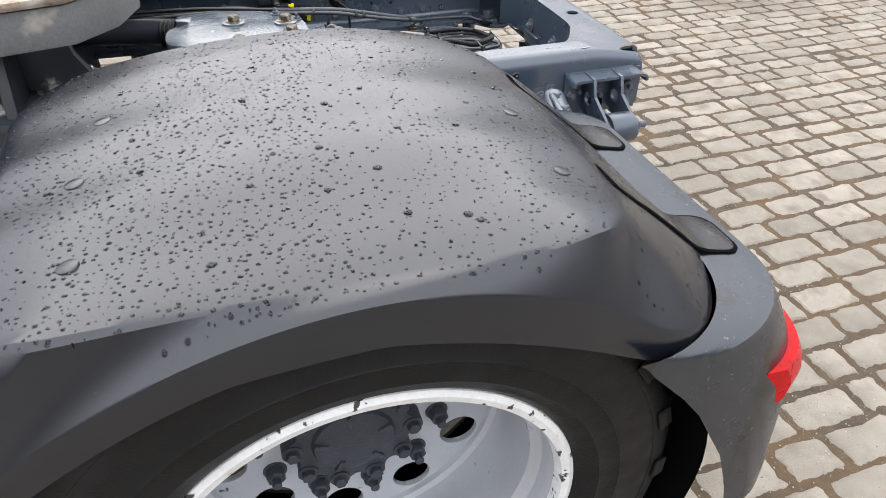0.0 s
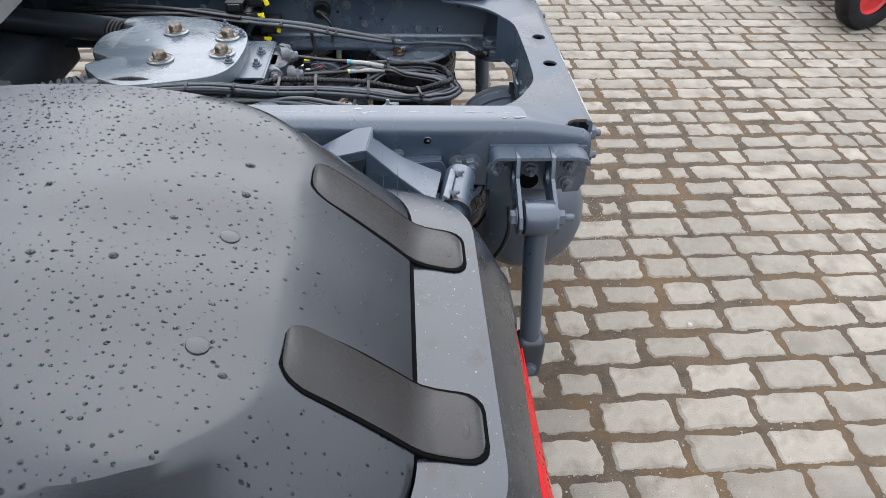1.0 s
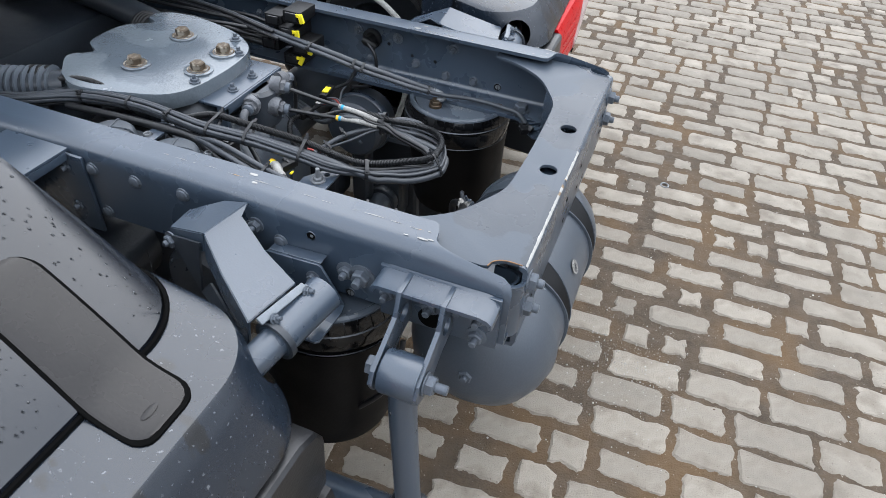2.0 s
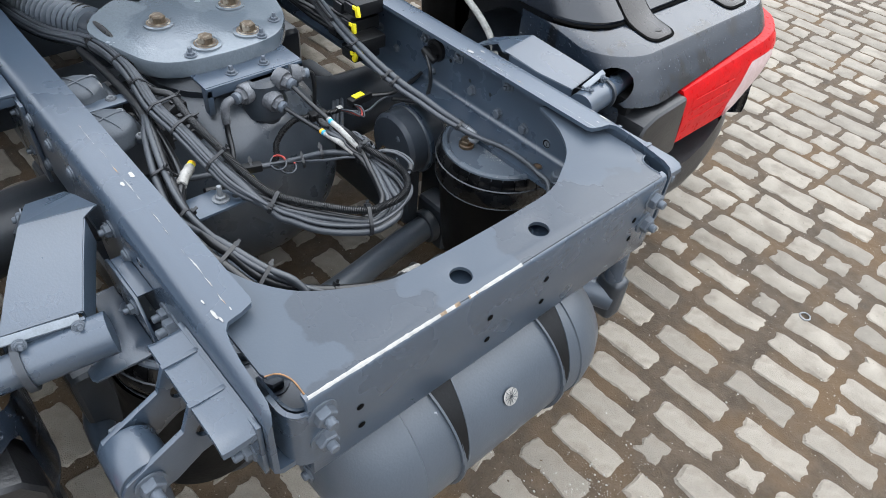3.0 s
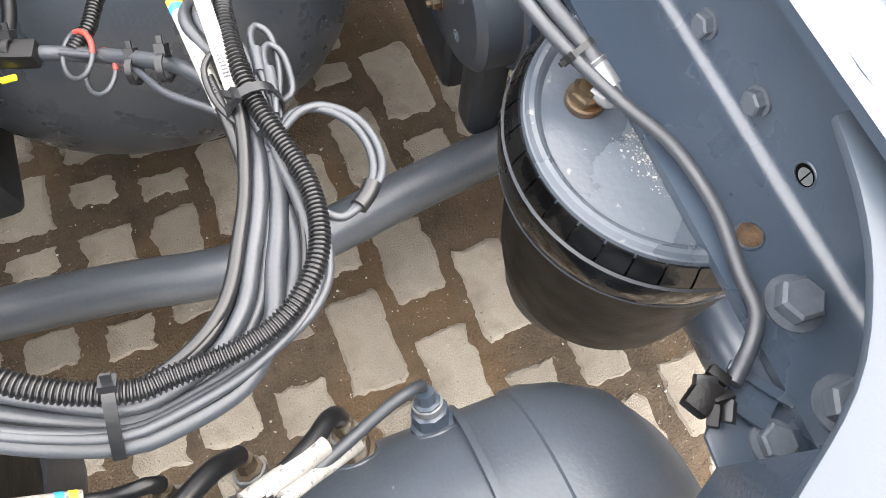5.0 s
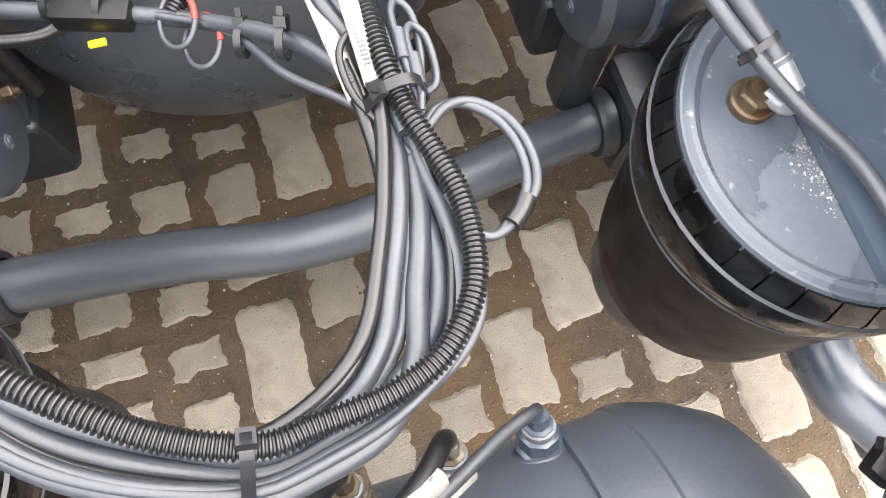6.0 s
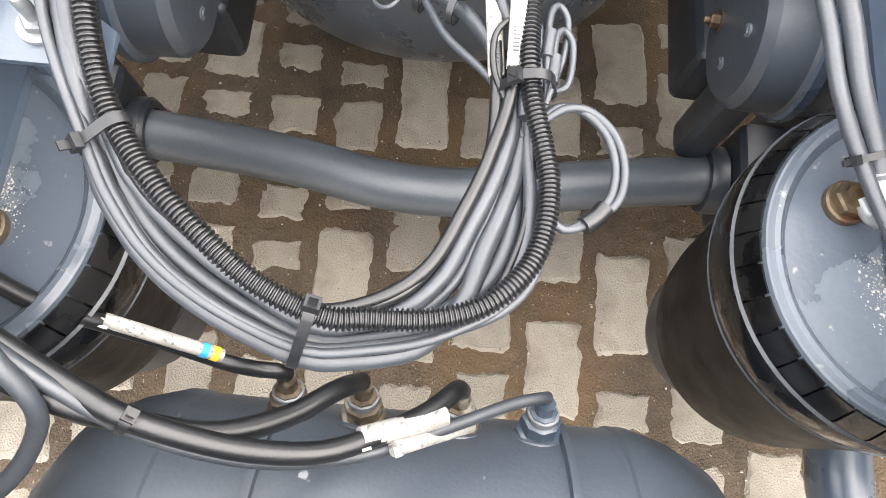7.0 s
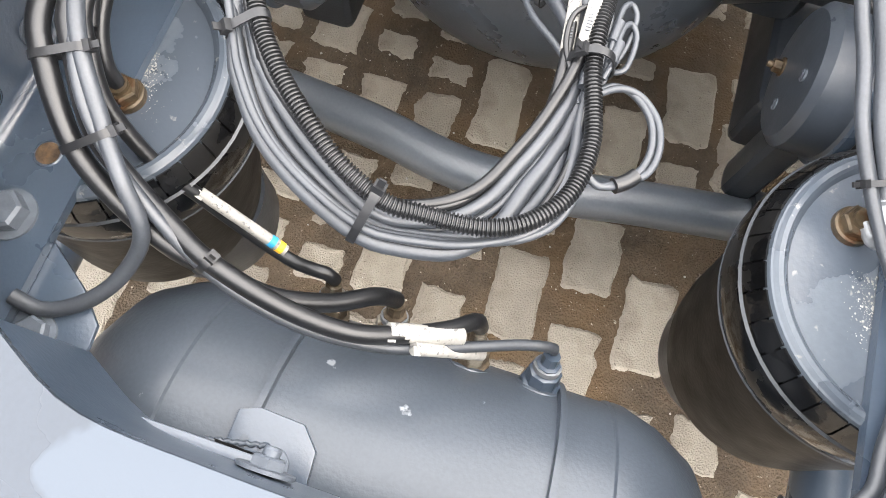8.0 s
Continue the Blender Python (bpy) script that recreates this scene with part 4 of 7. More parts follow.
outline = [(-1.06, -0.20), (-0.99, -0.232), (-0.87, -0.205), (-0.81, -0.178), (-0.78, -0.13), (-0.77, -0.06), (-0.77, 0.01), (-0.782, 0.07), (-0.815, 0.112), (-0.88, 0.15), (-1.0, 0.178), (-1.09, 0.165), (-1.1, 0.12), (-1.07, 0.10), (-1.12, 0.05), (-1.12, -0.05), (-1.075, -0.09), (-1.11, -0.13)]
outline = [(p.x, p.y) for p in glide([(x, y, 0) for x, y in outline + outline[:1]], 0.012)][:-1]
# dark blocks added beside the housing to cover ground that showed too bright
for s in (-1, 1):
    part("axle_seat", box(-1.06, -0.84, s * 0.22, s * 0.33, 0.28, 0.5, 0.04, 3), CAST, axle)
    part("beam", box(-1.3, -0.70, s * 0.3, s * 0.39, 0.18, 0.3, 0.02, 3), CAST, axle)
plate = part("mounting_plate", prism(outline, 0.70, 0.737, 0.006), PAINT_PLATE, axle, "grey mounting plate covered in fine rain drops")
for x, y in ((-0.953, 0.062), (-0.821, 0.032), (-0.948, -0.104), (-0.816, -0.065)):
    lathe("washer", [(0.012, 0.737), (0.031, 0.737), (0.031, 0.741), (0.018, 0.743)], Matrix.Translation((x, y, 0)), PAINT_PLATE, plate, n=32)
    lathe("rust_ring", [(0.0195, 0.7425), (0.0235, 0.7428), (0.0245, 0.742)], Matrix.Translation((x, y, 0)), BRONZE, plate, n=28)
    bolt((x, y, 0.741), (0, 0, 1), plate, 0.0155, 0.017, 0.0195, 0.0, BRONZE)
for x, y in ((-0.792, -0.11), (-0.79, 0.045), (-0.84, 0.105)):
    bolt((x, y, 0.737), (0, 0, 1), plate, 0.0085, 0.009, 0.012, 0.006)
# angle bracket with the relay valve
valve_bracket = part("valve_bracket", box(-0.80, -0.718, -0.125, 0.092, 0.699, 0.705, 0.002), PAINT, axle)
part("bracket_lip", box(-0.7185, -0.7135, -0.125, 0.092, 0.683, 0.704, 0.002), PAINT, valve_bracket)
part("bracket_leg", box(-0.735, -0.7135, -0.125, -0.112, 0.645, 0.7, 0.002), PAINT, valve_bracket)
part("bracket_leg", box(-0.735, -0.7135, 0.08, 0.092, 0.66, 0.7, 0.002), PAINT, valve_bracket)
bolt((-0.742, -0.055, 0.705), (0, 0, 1), valve_bracket, 0.009, 0.009, 0.012, 0.006)
bolt((-0.742, 0.018, 0.705), (0, 0, 1), valve_bracket, 0.009, 0.009, 0.012, 0.006)

valve = thing("relay_valve", (-0.71, 0.0, 0.6), "grey cast relay valve with brass-coloured hose fittings", "valve")
lathe("valve_body", [(0.0, 0.585), (0.026, 0.585), (0.032, 0.60), (0.034, 0.612), (0.046, 0.618), (0.048, 0.64), (0.044, 0.652), (0.04, 0.69), (0.03, 0.697), (0.0, 0.697)], Matrix.Translation((-0.715, -0.005, 0)), CAST, valve, n=36)
part("valve_block", box(-0.75, -0.69, -0.045, 0.07, 0.655, 0.697, 0.012, 3), CAST, valve)


def hose_fitting(at, way, size=1.0):
    m = axis_matrix(at, way) @ Matrix.Scale(size, 4)
    boss = lathe("boss", [(0.0, -0.012), (0.021, -0.012), (0.0215, 0.006), (0.019, 0.01), (0.0, 0.01)], m, VALVE_CAST, valve, n=28)
    lathe("hex_nut", [(0.0, 0.01), (0.0155, 0.01), (0.0155, 0.019), (0.014, 0.0205), (0.0, 0.0205)], m, VALVE_CAST, boss, n=6, angle=20)
    lathe("collar", [(0.0, 0.02), (0.0115, 0.02), (0.012, 0.023), (0.012, 0.03), (0.0085, 0.032), (0.0, 0.032)], m, STEEL_DARK, boss, n=24)


hose_fitting((-0.685, 0.024, 0.694), (0.85, 0.28, -0.1))
hose_fitting((-0.695, 0.062, 0.69), (0.3, 0.95, -0.1), 0.9)
hose_fitting((-0.672, -0.006, 0.66), (0.9, 0.25, -0.15))
hose_fitting((-0.705, -0.05, 0.676), (0.35, -0.93, 0.05))
tube("elbow", [(-0.695, -0.085, 0.678), (-0.69, -0.1, 0.676), (-0.686, -0.106, 0.66), (-0.684, -0.107, 0.64)], 0.0088, VALVE_CAST, valve, seg=16)
tube("valve_hose", [(-0.684, -0.107, 0.645), (-0.678, -0.11, 0.62), (-0.655, -0.118, 0.59), (-0.63, -0.135, 0.565), (-0.605, -0.17, 0.56), (-0.60, -0.21, 0.57)], 0.0058, CABLE, valve)
tube("valve_hose", [(-0.69, 0.09, 0.69), (-0.688, 0.098, 0.68), (-0.686, 0.1, 0.65), (-0.69, 0.1, 0.6)], 0.005, CABLE, valve)

# brake cylinders beside the springs
def brake_cylinder(s):
    cylinder = thing("brake_cylinder", (-0.63, s * 0.3, 0.38), "dark grey painted brake cylinder with clamp rings", "brake cylinder", "brake cylinders")
    mc = axis_matrix((-0.63, s * 0.268, 0.462), (0, s, 0)) @ Matrix.Diagonal((0.95, 0.95, 1, 1))
    can = lathe("can", [(0.0, 0.002), (0.03, 0.0), (0.074, 0.003), (0.084, 0.012), (0.086, 0.05), (0.09, 0.054), (0.09, 0.066), (0.086, 0.07), (0.084, 0.11), (0.07, 0.125), (0.0, 0.125)], mc, CAST_LIGHT, cylinder, n=56)
    lathe("clamp_ring", [(0.086, 0.052), (0.0935, 0.055), (0.0935, 0.065), (0.086, 0.068)], mc, PAINT, cylinder, n=56)
    bolt((-0.655, s * 0.2685, 0.437), (0, -s, 0), can, 0.008, 0.012, 0.011, 0.004, BRASS)
    bolt((-0.606, s * 0.2695, 0.435), (0, -s, 0), can, 0.005, 0.004, 0.007)
    bolt((-0.605, s * 0.2695, 0.495), (0, -s, 0), can, 0.005, 0.004, 0.007)
    if s > 0:
        part("lower_arm", box(-0.655, -0.6, s * 0.30, s * 0.35, 0.2, 0.4, 0.02, 3), CAST, cylinder)


brake_cylinder(1)
brake_cylinder(-1)


# ---- mudguards ----
from mathutils.bvhtree import BVHTree


def crown(x, y):
    """Height of the mudguard's top sheet; y is the distance from the truck's middle."""
    dx = x + 0.87
    front, rear = max(0.0, -dx), max(0.0, dx)
    return 0.949 - 0.58 * rear * rear - 0.33 * front * front - 2.0 * max(0.0, front - 0.38) ** 2 - max(0.006, 0.04 - 0.58 * rear * rear - 0.33 * front * front) * (max(0.0, y - 0.93) / 0.366) ** 2 + 0.002 * math.sin(y * 36 + 2.5 * (x + 0.9))


def guard_ring(x0, x1, y0, y1, rx, ry, rf=0.12, arc=14):
    """Plan of a rounded oblong: (x, y, share of outer side, share of rear)."""
    out = []

    def run(a, b, n, wo, wr):
        for i in range(n):
            u = i / n
            out.append((a[0] + (b[0] - a[0]) * u, a[1] + (b[1] - a[1]) * u, wo, wr))

    def bend(cx, cy, ax, ay, a0, side):
        for i in range(arc):
            u = i / arc
            a = a0 - u * math.pi / 2
            wo, wr = ((u, 1 - u), (1 - u, 0.0), (0.0, 0.0), (0.0, u))[side]
            out.append((cx + ax * math.cos(a), cy + ay * math.sin(a), wo, wr))

    run((x1, y0 + rf), (x1, y1 - ry), 30, 0.0, 1.0)
    for i in range(arc):
        a = i / arc * math.pi / 2
        out.append((x1 - rx + rx * math.cos(a), y1 - ry + ry * math.sin(a), i / arc, 1 - i / arc))
    run((x1 - rx, y1), (x0 + rf, y1), 40, 1.0, 0.0)
    for i in range(arc):
        a = math.pi / 2 + i / arc * math.pi / 2
        out.append((x0 + rf + rf * math.cos(a), y1 - rf + rf * math.sin(a), 1 - i / arc, 0.0))
    run((x0, y1 - rf), (x0, y0 + rf), 30, 0.0, 0.0)
    for i in range(arc):
        a = math.pi + i / arc * math.pi / 2
        out.append((x0 + rf + rf * math.cos(a), y0 + rf + rf * math.sin(a), 0.0, 0.0))
    run((x0 + rf, y0), (x1 - rf, y0), 40, 0.0, 0.0)
    for i in range(arc):
        a = -math.pi / 2 + i / arc * math.pi / 2
        out.append((x1 - rf + rf * math.cos(a), y0 + rf + rf * math.sin(a), 0.0, i / arc))
    return out


def ease(u):
    u = min(1.0, max(0.0, u))
    return u * u * (3 - 2 * u)


def mudguard(s):
    guard = thing("mudguard", (-0.8, s * 1.0, 0.3), "dark grey plastic truck mudguard with rain drops, straps and tail lamp", "mudguard", "mudguards")
    plan = guard_ring(-1.29, -0.538, 0.657, 1.296, 0.155, 0.13)
    brim = guard_ring(-1.42, -0.387, 0.632, 1.344, 0.185, 0.175)
    n = len(plan)
    mid_x, mid_y = -0.91, 1.01
    # the bevel runs straight out from the plateau's edge
    turn_end = math.acos((-0.572 + 0.693) / 0.155)
    for j, (x, y, wo, wr) in enumerate(brim):
        if 30 <= j < 44:
            a = turn_end * (j - 30) / 14
            plan[j] = (-0.693 + 0.155 * math.cos(a), 1.166 + 0.13 * math.sin(a), wo, wr)
        elif 44 <= j < 84:
            if x > -0.693:
                a = math.acos(min(1.0, (x + 0.693) / 0.155))
                plan[j] = (min(x, -0.54), 1.166 + 0.13 * math.sin(a), wo, wr)
            else:
                plan[j] = (-0.693 + (x + 0.693) * 0.457 / 0.607, 1.296, wo, wr)
    top = [(x, y, crown(x, y)) for x, y, wo, wr in plan]

    def ahead(x):
        """One along the side, fading to nothing in the rear corner."""
        return ease((-0.44 - x) / 0.14)

    def brim_z(x, y, wo, wr, lip):
        dx = max(0.0, x + 0.87)
        side = 0.902 - (1.1 if x > -0.88 else 0.9) * (x + 0.88) ** 2
        if lip:
            side = min(crown(x, 0.9) - 0.089 - 0.19 * dx, side - 0.03) - 0.017 * wo
        corner = crown(x, 0.9) - 0.027 - (0.062 + 0.19 * dx if lip else 0.02 + 0.155 * dx)
        side = corner + (side - corner) * ahead(x)
        rear = 0.759 if not lip else 0.751
        plain = 0.757 - 0.15 * max(0.0, -0.9 - x) - (0.009 if lip else 0.0)
        return side * wo + rear * wr * (1 - wo * 0) + plain * max(0.0, 1 - wo - wr)

    edge = [(x, y - 0.02 * wo * ahead(x), brim_z(x, y, wo, wr, False)) for x, y, wo, wr in brim]
    low = [(x, y + (0.003 - 0.024 * ahead(x)) * wo, brim_z(x, y, wo, wr, True)) for x, y, wo, wr in brim]
    rings = []
    for f in (0.15, 0.3, 0.45, 0.6, 0.72, 0.83, 0.92, 0.982):
        rings.append([(mid_x + (x - mid_x) * f, mid_y + (y - mid_y) * f, crown(mid_x + (x - mid_x) * f, mid_y + (y - mid_y) * f)) for x, y, z in top])
    for f in (0.04, 0.2, 0.4, 0.6, 0.8, 0.95):
        bulge = 0.0035 * math.sin(math.pi * f) ** 0.8
        rings.append([(a[0] + (b[0] - a[0]) * f, a[1] + (b[1] - a[1]) * f, a[2] + (b[2] - a[2]) * f + bulge) for a, b in zip(top, edge)])
    rings.append(edge)
    for f in (0.12, 0.88, 1.0):
        rings.append([(a[0], a[1] + (b[1] - a[1]) * f + 0.0015 * (f == 0.12), a[2] + (b[2] - a[2]) * f) for a, b in zip(edge, low)])
    rings.append([(mid_x + (x - mid_x) * 0.975, mid_y + (y - mid_y) * 0.96, z + 0.002) for x, y, z in low])
    verts = [(x, s * y, z) for ring in rings for x, y, z in ring]
    faces = [(i * n + j, i * n + (j + 1) % n, (i + 1) * n + (j + 1) % n, (i + 1) * n + j) for i in range(len(rings) - 1) for j in range(n)]
    verts.append((mid_x, s * mid_y, crown(mid_x, mid_y)))
    faces += [(len(verts) - 1, j, (j + 1) % n) for j in range(n)]
    cover = raw("cover", verts, faces, PLASTIC, guard, "dark grey plastic cover wet with rain drops", 30)
    bm = bmesh.new()
    bm.from_mesh(cover.data)
    bmesh.ops.recalc_face_normals(bm, faces=bm.faces)
    bm.to_mesh(cover.data)
    bm.free()
    smooth(cover.data, 32)
    # round clip heads
    for x, y in ((-1.16, 1.19), (-1.17, 1.03), (-1.15, 0.88), (-0.60, 0.975), (-0.60, 1.145)):
        lathe("clip", [(0.0, 0.0022), (0.009, 0.002), (0.0112, 0.0012), (0.0122, -0.001), (0.0125, -0.003)], axis_matrix((x, s * y, crown(x, y)), ((1.16 if x > -0.87 else 0.66) * (x + 0.87), 0, 1)), PLASTIC, cover, n=20)

    # rear panel: shelf, crease and rear face, rounded into both sides and cut for the tube
    rear = [(-0.384, 0.748), (-0.350, 0.7415), (-0.31, 0.734), (-0.2805, 0.7275), (-0.2785, 0.725), (-0.26, 0.698), (-0.235, 0.655), (-0.214, 0.612), (-0.209, 0.56), (-0.207, 0.51), (-0.207, 0.475), (-0.207, 0.445), (-0.212, 0.43)]
    arch = [(-0.574, 0.7445), (-0.569, 0.741), (-0.564, 0.737), (-0.557, 0.729), (-0.549, 0.718), (-0.53, 0.698), (-0.49, 0.655), (-0.456, 0.612), (-0.42, 0.55), (-0.39, 0.50), (-0.37, 0.45), (-0.352, 0.40), (-0.335, 0.34)]
    bend_x = [0.183, 0.2, 0.215, 0.21, 0.205, 0.2, 0.185, 0.165, 0.145, 0.13, 0.12, 0.105, 0.09]
    drop_z = -0.02 if s < 0 else 0.008

    def lower(y):
        return 0.472 + drop_z + 0.125 * ease((y - 1.04) / 0.24)

    def upper(y):
        return 0.624 + drop_z + 0.085 * (y - 0.83)

    tube_from, tube_way = Vector((-0.306, 0.65, 0.66)), (Vector((-0.34, 0.76, 0.635)) - Vector((-0.31, 0.64, 0.654))).normalized()

    def fine_rows():
        for k in range(len(rear) - 1):
            for i in range(4):
                yield k, i / 4
        yield len(rear) - 2, 1.0

    def pick(seq, k, f):
        a, b = seq[k], seq[k + 1]
        return a + (b - a) * f if isinstance(a, float) else (a[0] + (b[0] - a[0]) * f, a[1] + (b[1] - a[1]) * f)

    grid = []
    for k, f in fine_rows():
        (xr, zr), (xa, za), rx, ry = pick(rear, k, f), pick(arch, k, f), pick(bend_x, k, f), 0.17
        row = []
        yin = 0.617
        ri = 0.13
        for i in range(4):
            row.append((-0.58 + (xr - ri + 0.58) * i / 4, yin, zr - 0.006))
        for i in range(14):
            a = math.pi / 2 * (1 - i / 13)
            row.append((xr - ri + ri * math.cos(a), yin + ri - ri * math.sin(a), zr - 0.006 * math.sin(a)))
        for i in range(1, 30):
            row.append((xr, 0.747 + (1.175 - 0.747) * i / 30, zr))
        for i in range(17):
            a = math.pi / 2 * i / 16
            row.append((xr - rx + rx * math.cos(a), 1.175 + ry * math.sin(a) + 0.0, zr + (za - zr) * ease(i / 16 * 0.9)))
        x_end = row[-1][0]
        for i in range(1, 7):
            u = i / 6
            row.append((x_end + (min(xa, x_end - 0.002) - x_end) * u, 1.345, row[-1][2] + (za - row[-1][2]) * u))
        grid.append(row)
    bm = bmesh.new()
    vs = [[bm.verts.new((x, s * y, z)) for x, y, z in row] for row in grid]

    def bore(v):
        d = Vector((v.co.x, s * v.co.y, v.co.z)) - tube_from
        return (d - tube_way * d.dot(tube_way)).length

    def keep(v):
        """Positive where the panel stays: outside the tube's hole and above the lamp."""
        y = s * v.co.y
        f = bore(v) - 0.042 if v.co.x > -0.42 else 0.1
        return min(f, max(v.co.z - upper(y) - 0.005, y - 1.3, 0.64 - y))

    cuts = {}

    def cut(a, b, fa, fb):
        key = (a.index, b.index) if a.index < b.index else (b.index, a.index)
        if key not in cuts:
            cuts[key] = bm.verts.new(a.co.lerp(b.co, fa / (fa - fb)))
        return cuts[key]

    bm.verts.index_update()
    value = {v: keep(v) for v in bm.verts}
    for a, b in zip(vs, vs[1:]):
        for j in range(len(a) - 1):
            quad = (a[j], a[j + 1], b[j + 1], b[j])
            ring = []
            for p, q in zip(quad, quad[1:] + quad[:1]):
                if value[p] > 0:
                    ring.append(p)
                if (value[p] > 0) != (value[q] > 0):
                    ring.append(cut(p, q, value[p], value[q]))
            if len(ring) > 2:
                bm.faces.new(ring)
    bmesh.ops.delete(bm, geom=[v for v in bm.verts if not v.link_faces], context="VERTS")
    panel = part("rear_panel", bm, PLASTIC_REAR, guard, "grey plastic rear panel with dried white splashes", 28)
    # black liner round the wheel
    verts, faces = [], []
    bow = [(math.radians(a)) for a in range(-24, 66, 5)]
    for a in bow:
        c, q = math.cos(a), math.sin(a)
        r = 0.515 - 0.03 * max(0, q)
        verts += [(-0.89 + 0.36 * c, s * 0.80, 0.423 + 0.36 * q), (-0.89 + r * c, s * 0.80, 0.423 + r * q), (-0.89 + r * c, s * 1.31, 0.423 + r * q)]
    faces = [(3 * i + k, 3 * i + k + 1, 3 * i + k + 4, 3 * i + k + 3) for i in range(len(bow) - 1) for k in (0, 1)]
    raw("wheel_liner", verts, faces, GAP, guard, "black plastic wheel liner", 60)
    # near-black tube laid along the gap
    rim = list(zip(low, brim))
    rim = rim[-14:] + rim[:-14]
    gap_run = [(x + 0.002, s * (y - 0.004), z - 0.001) for (x, y, z), (_, _, wo, wr) in rim if x > -0.585 and (wr > 0 or wo > 0.9)]
    tube("gap_seal", gap_run, 0.0042, GAP, guard, seg=6, step=0.012)

    # two straps over the gap
    for y, wide in ((0.806, 0.089), (1.132, 0.091)):
        line = []
        for x in [-0.522 + d for d in (0.0, 0.0015, 0.004, 0.008, 0.014, 0.022)] + list(np.linspace(-0.49, -0.39, 9)) + [-0.376, -0.36, -0.345, -0.332, -0.322, -0.314, -0.308, -0.3055, -0.304]:
            if x < -0.383:
                u = (x + 0.538) / 0.151
                z = crown(-0.538, y) + (0.759 - crown(-0.538, y)) * u + 0.0035 * math.sin(math.pi * min(1, max(0, u))) ** 0.8 if u > 0 else crown(x, y)
            else:
                z = 0.747 - (x + 0.376) * 0.2
            line.append((x, z))
        for _ in range(2):
            line = [line[0]] + [(b[0], (a[1] + 2 * b[1] + c[1]) / 4) for a, b, c in zip(line, line[1:], line[2:])] + [line[-1]]
        count = len(line)
        # near-black strip, wider than the strap, stands for the shade in its groove
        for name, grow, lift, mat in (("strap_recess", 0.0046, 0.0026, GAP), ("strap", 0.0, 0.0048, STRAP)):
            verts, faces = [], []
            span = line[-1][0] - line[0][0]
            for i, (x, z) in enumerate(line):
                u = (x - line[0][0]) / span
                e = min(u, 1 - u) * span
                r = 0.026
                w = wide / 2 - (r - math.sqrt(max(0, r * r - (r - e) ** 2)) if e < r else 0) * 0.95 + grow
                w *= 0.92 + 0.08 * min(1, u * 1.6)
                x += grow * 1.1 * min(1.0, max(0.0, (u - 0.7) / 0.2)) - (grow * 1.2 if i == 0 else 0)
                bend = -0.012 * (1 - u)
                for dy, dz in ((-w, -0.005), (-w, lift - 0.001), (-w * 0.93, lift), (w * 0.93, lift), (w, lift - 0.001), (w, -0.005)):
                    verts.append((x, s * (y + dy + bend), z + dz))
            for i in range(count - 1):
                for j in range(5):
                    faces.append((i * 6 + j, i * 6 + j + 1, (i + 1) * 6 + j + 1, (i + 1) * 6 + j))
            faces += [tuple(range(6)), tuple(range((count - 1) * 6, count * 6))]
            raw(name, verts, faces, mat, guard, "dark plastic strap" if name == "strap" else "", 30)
        lathe("strap_mark", [(0.0, 0.0008), (0.009, 0.0008), (0.0115, 0.0)], Matrix.Translation((-0.327, s * (y + 0.005), 0.7425)) @ Matrix.Diagonal((0.5, 1.2, 1, 1)), STRAP, guard, n=18)

    # tail lamp
    def lens(name, ya, yb, mat, lift, zlo, zhi, parent):
        verts, faces = [], []
        span = np.linspace(ya, yb, 26)
        for y in span:
            lo, hi = zlo(y), zhi(y)
            for dx, z, dy in ((-0.05, hi + 0.002, 0.0), (-0.016, hi, 0.0), (-0.002, hi - 0.022, 0.0), (0.0025, (hi + lo) / 2, 0.0), (0.001, lo + 0.007, 0.0), (-0.004, lo, 0.0), (-0.05, lo, 0.0)):
                yy = y + (0.12 * (0.65 - z) if y < ya + 0.03 else 0.0) * (1 - (y - ya) / 0.03)
                t = min(1.0, max(0.0, (yy - 1.17) / 0.172))
                back = 0.135 * (1 - math.sqrt(max(0.0, 1 - t * t)))
                verts.append((-0.204 - back + dx + lift, s * yy, z))
        for a in range(len(span) - 1):
            for j in range(6):
                faces.append((a * 7 + j, a * 7 + j + 1, a * 7 + 8 + j, a * 7 + 7 + j))
        faces += [tuple(range(7)), tuple(range(len(verts) - 7, len(verts)))]
        bm = bmesh.new()
        vs = [bm.verts.new(v) for v in verts]
        for f in faces:
            bm.faces.new([vs[i] for i in f])
        return part(name, bm, mat, parent, angle=30)

    lamp = part("tail_lamp", box(-0.27, -0.235, s * 0.85, s * 1.14, 0.505 + drop_z, 0.6 + drop_z, 0.006), PLASTIC_DARK, guard, "red tail lamp with a clear outer field")
    lens("red_lens", 0.815, 1.335, RED, 0.0, lower, upper, lamp)
    lens("clear_lens", 1.03, 1.22, CLEAR, 0.0045, lambda y: lower(y) + 0.004, lambda y: min(upper(y) - 0.014, lower(y) + 0.02 + 1.5 * (y - 1.035)), lamp)
    for k in range(3):
        z = 0.535 + drop_z + 0.03 * k
        part("lens_rib", box(-0.2025, -0.1998, s * (0.86 - 0.1 * (z - 0.6)), s * 1.04, z - 0.0012, z + 0.0012, 0.0008, 1), RED, lamp)
    # lamp carrier and lower valance
    part("lamp_backing", box(-0.33, -0.262, s * 0.66, s * 1.25, 0.42 + drop_z, 0.63 + drop_z, 0.01), PLASTIC_DARK, guard)
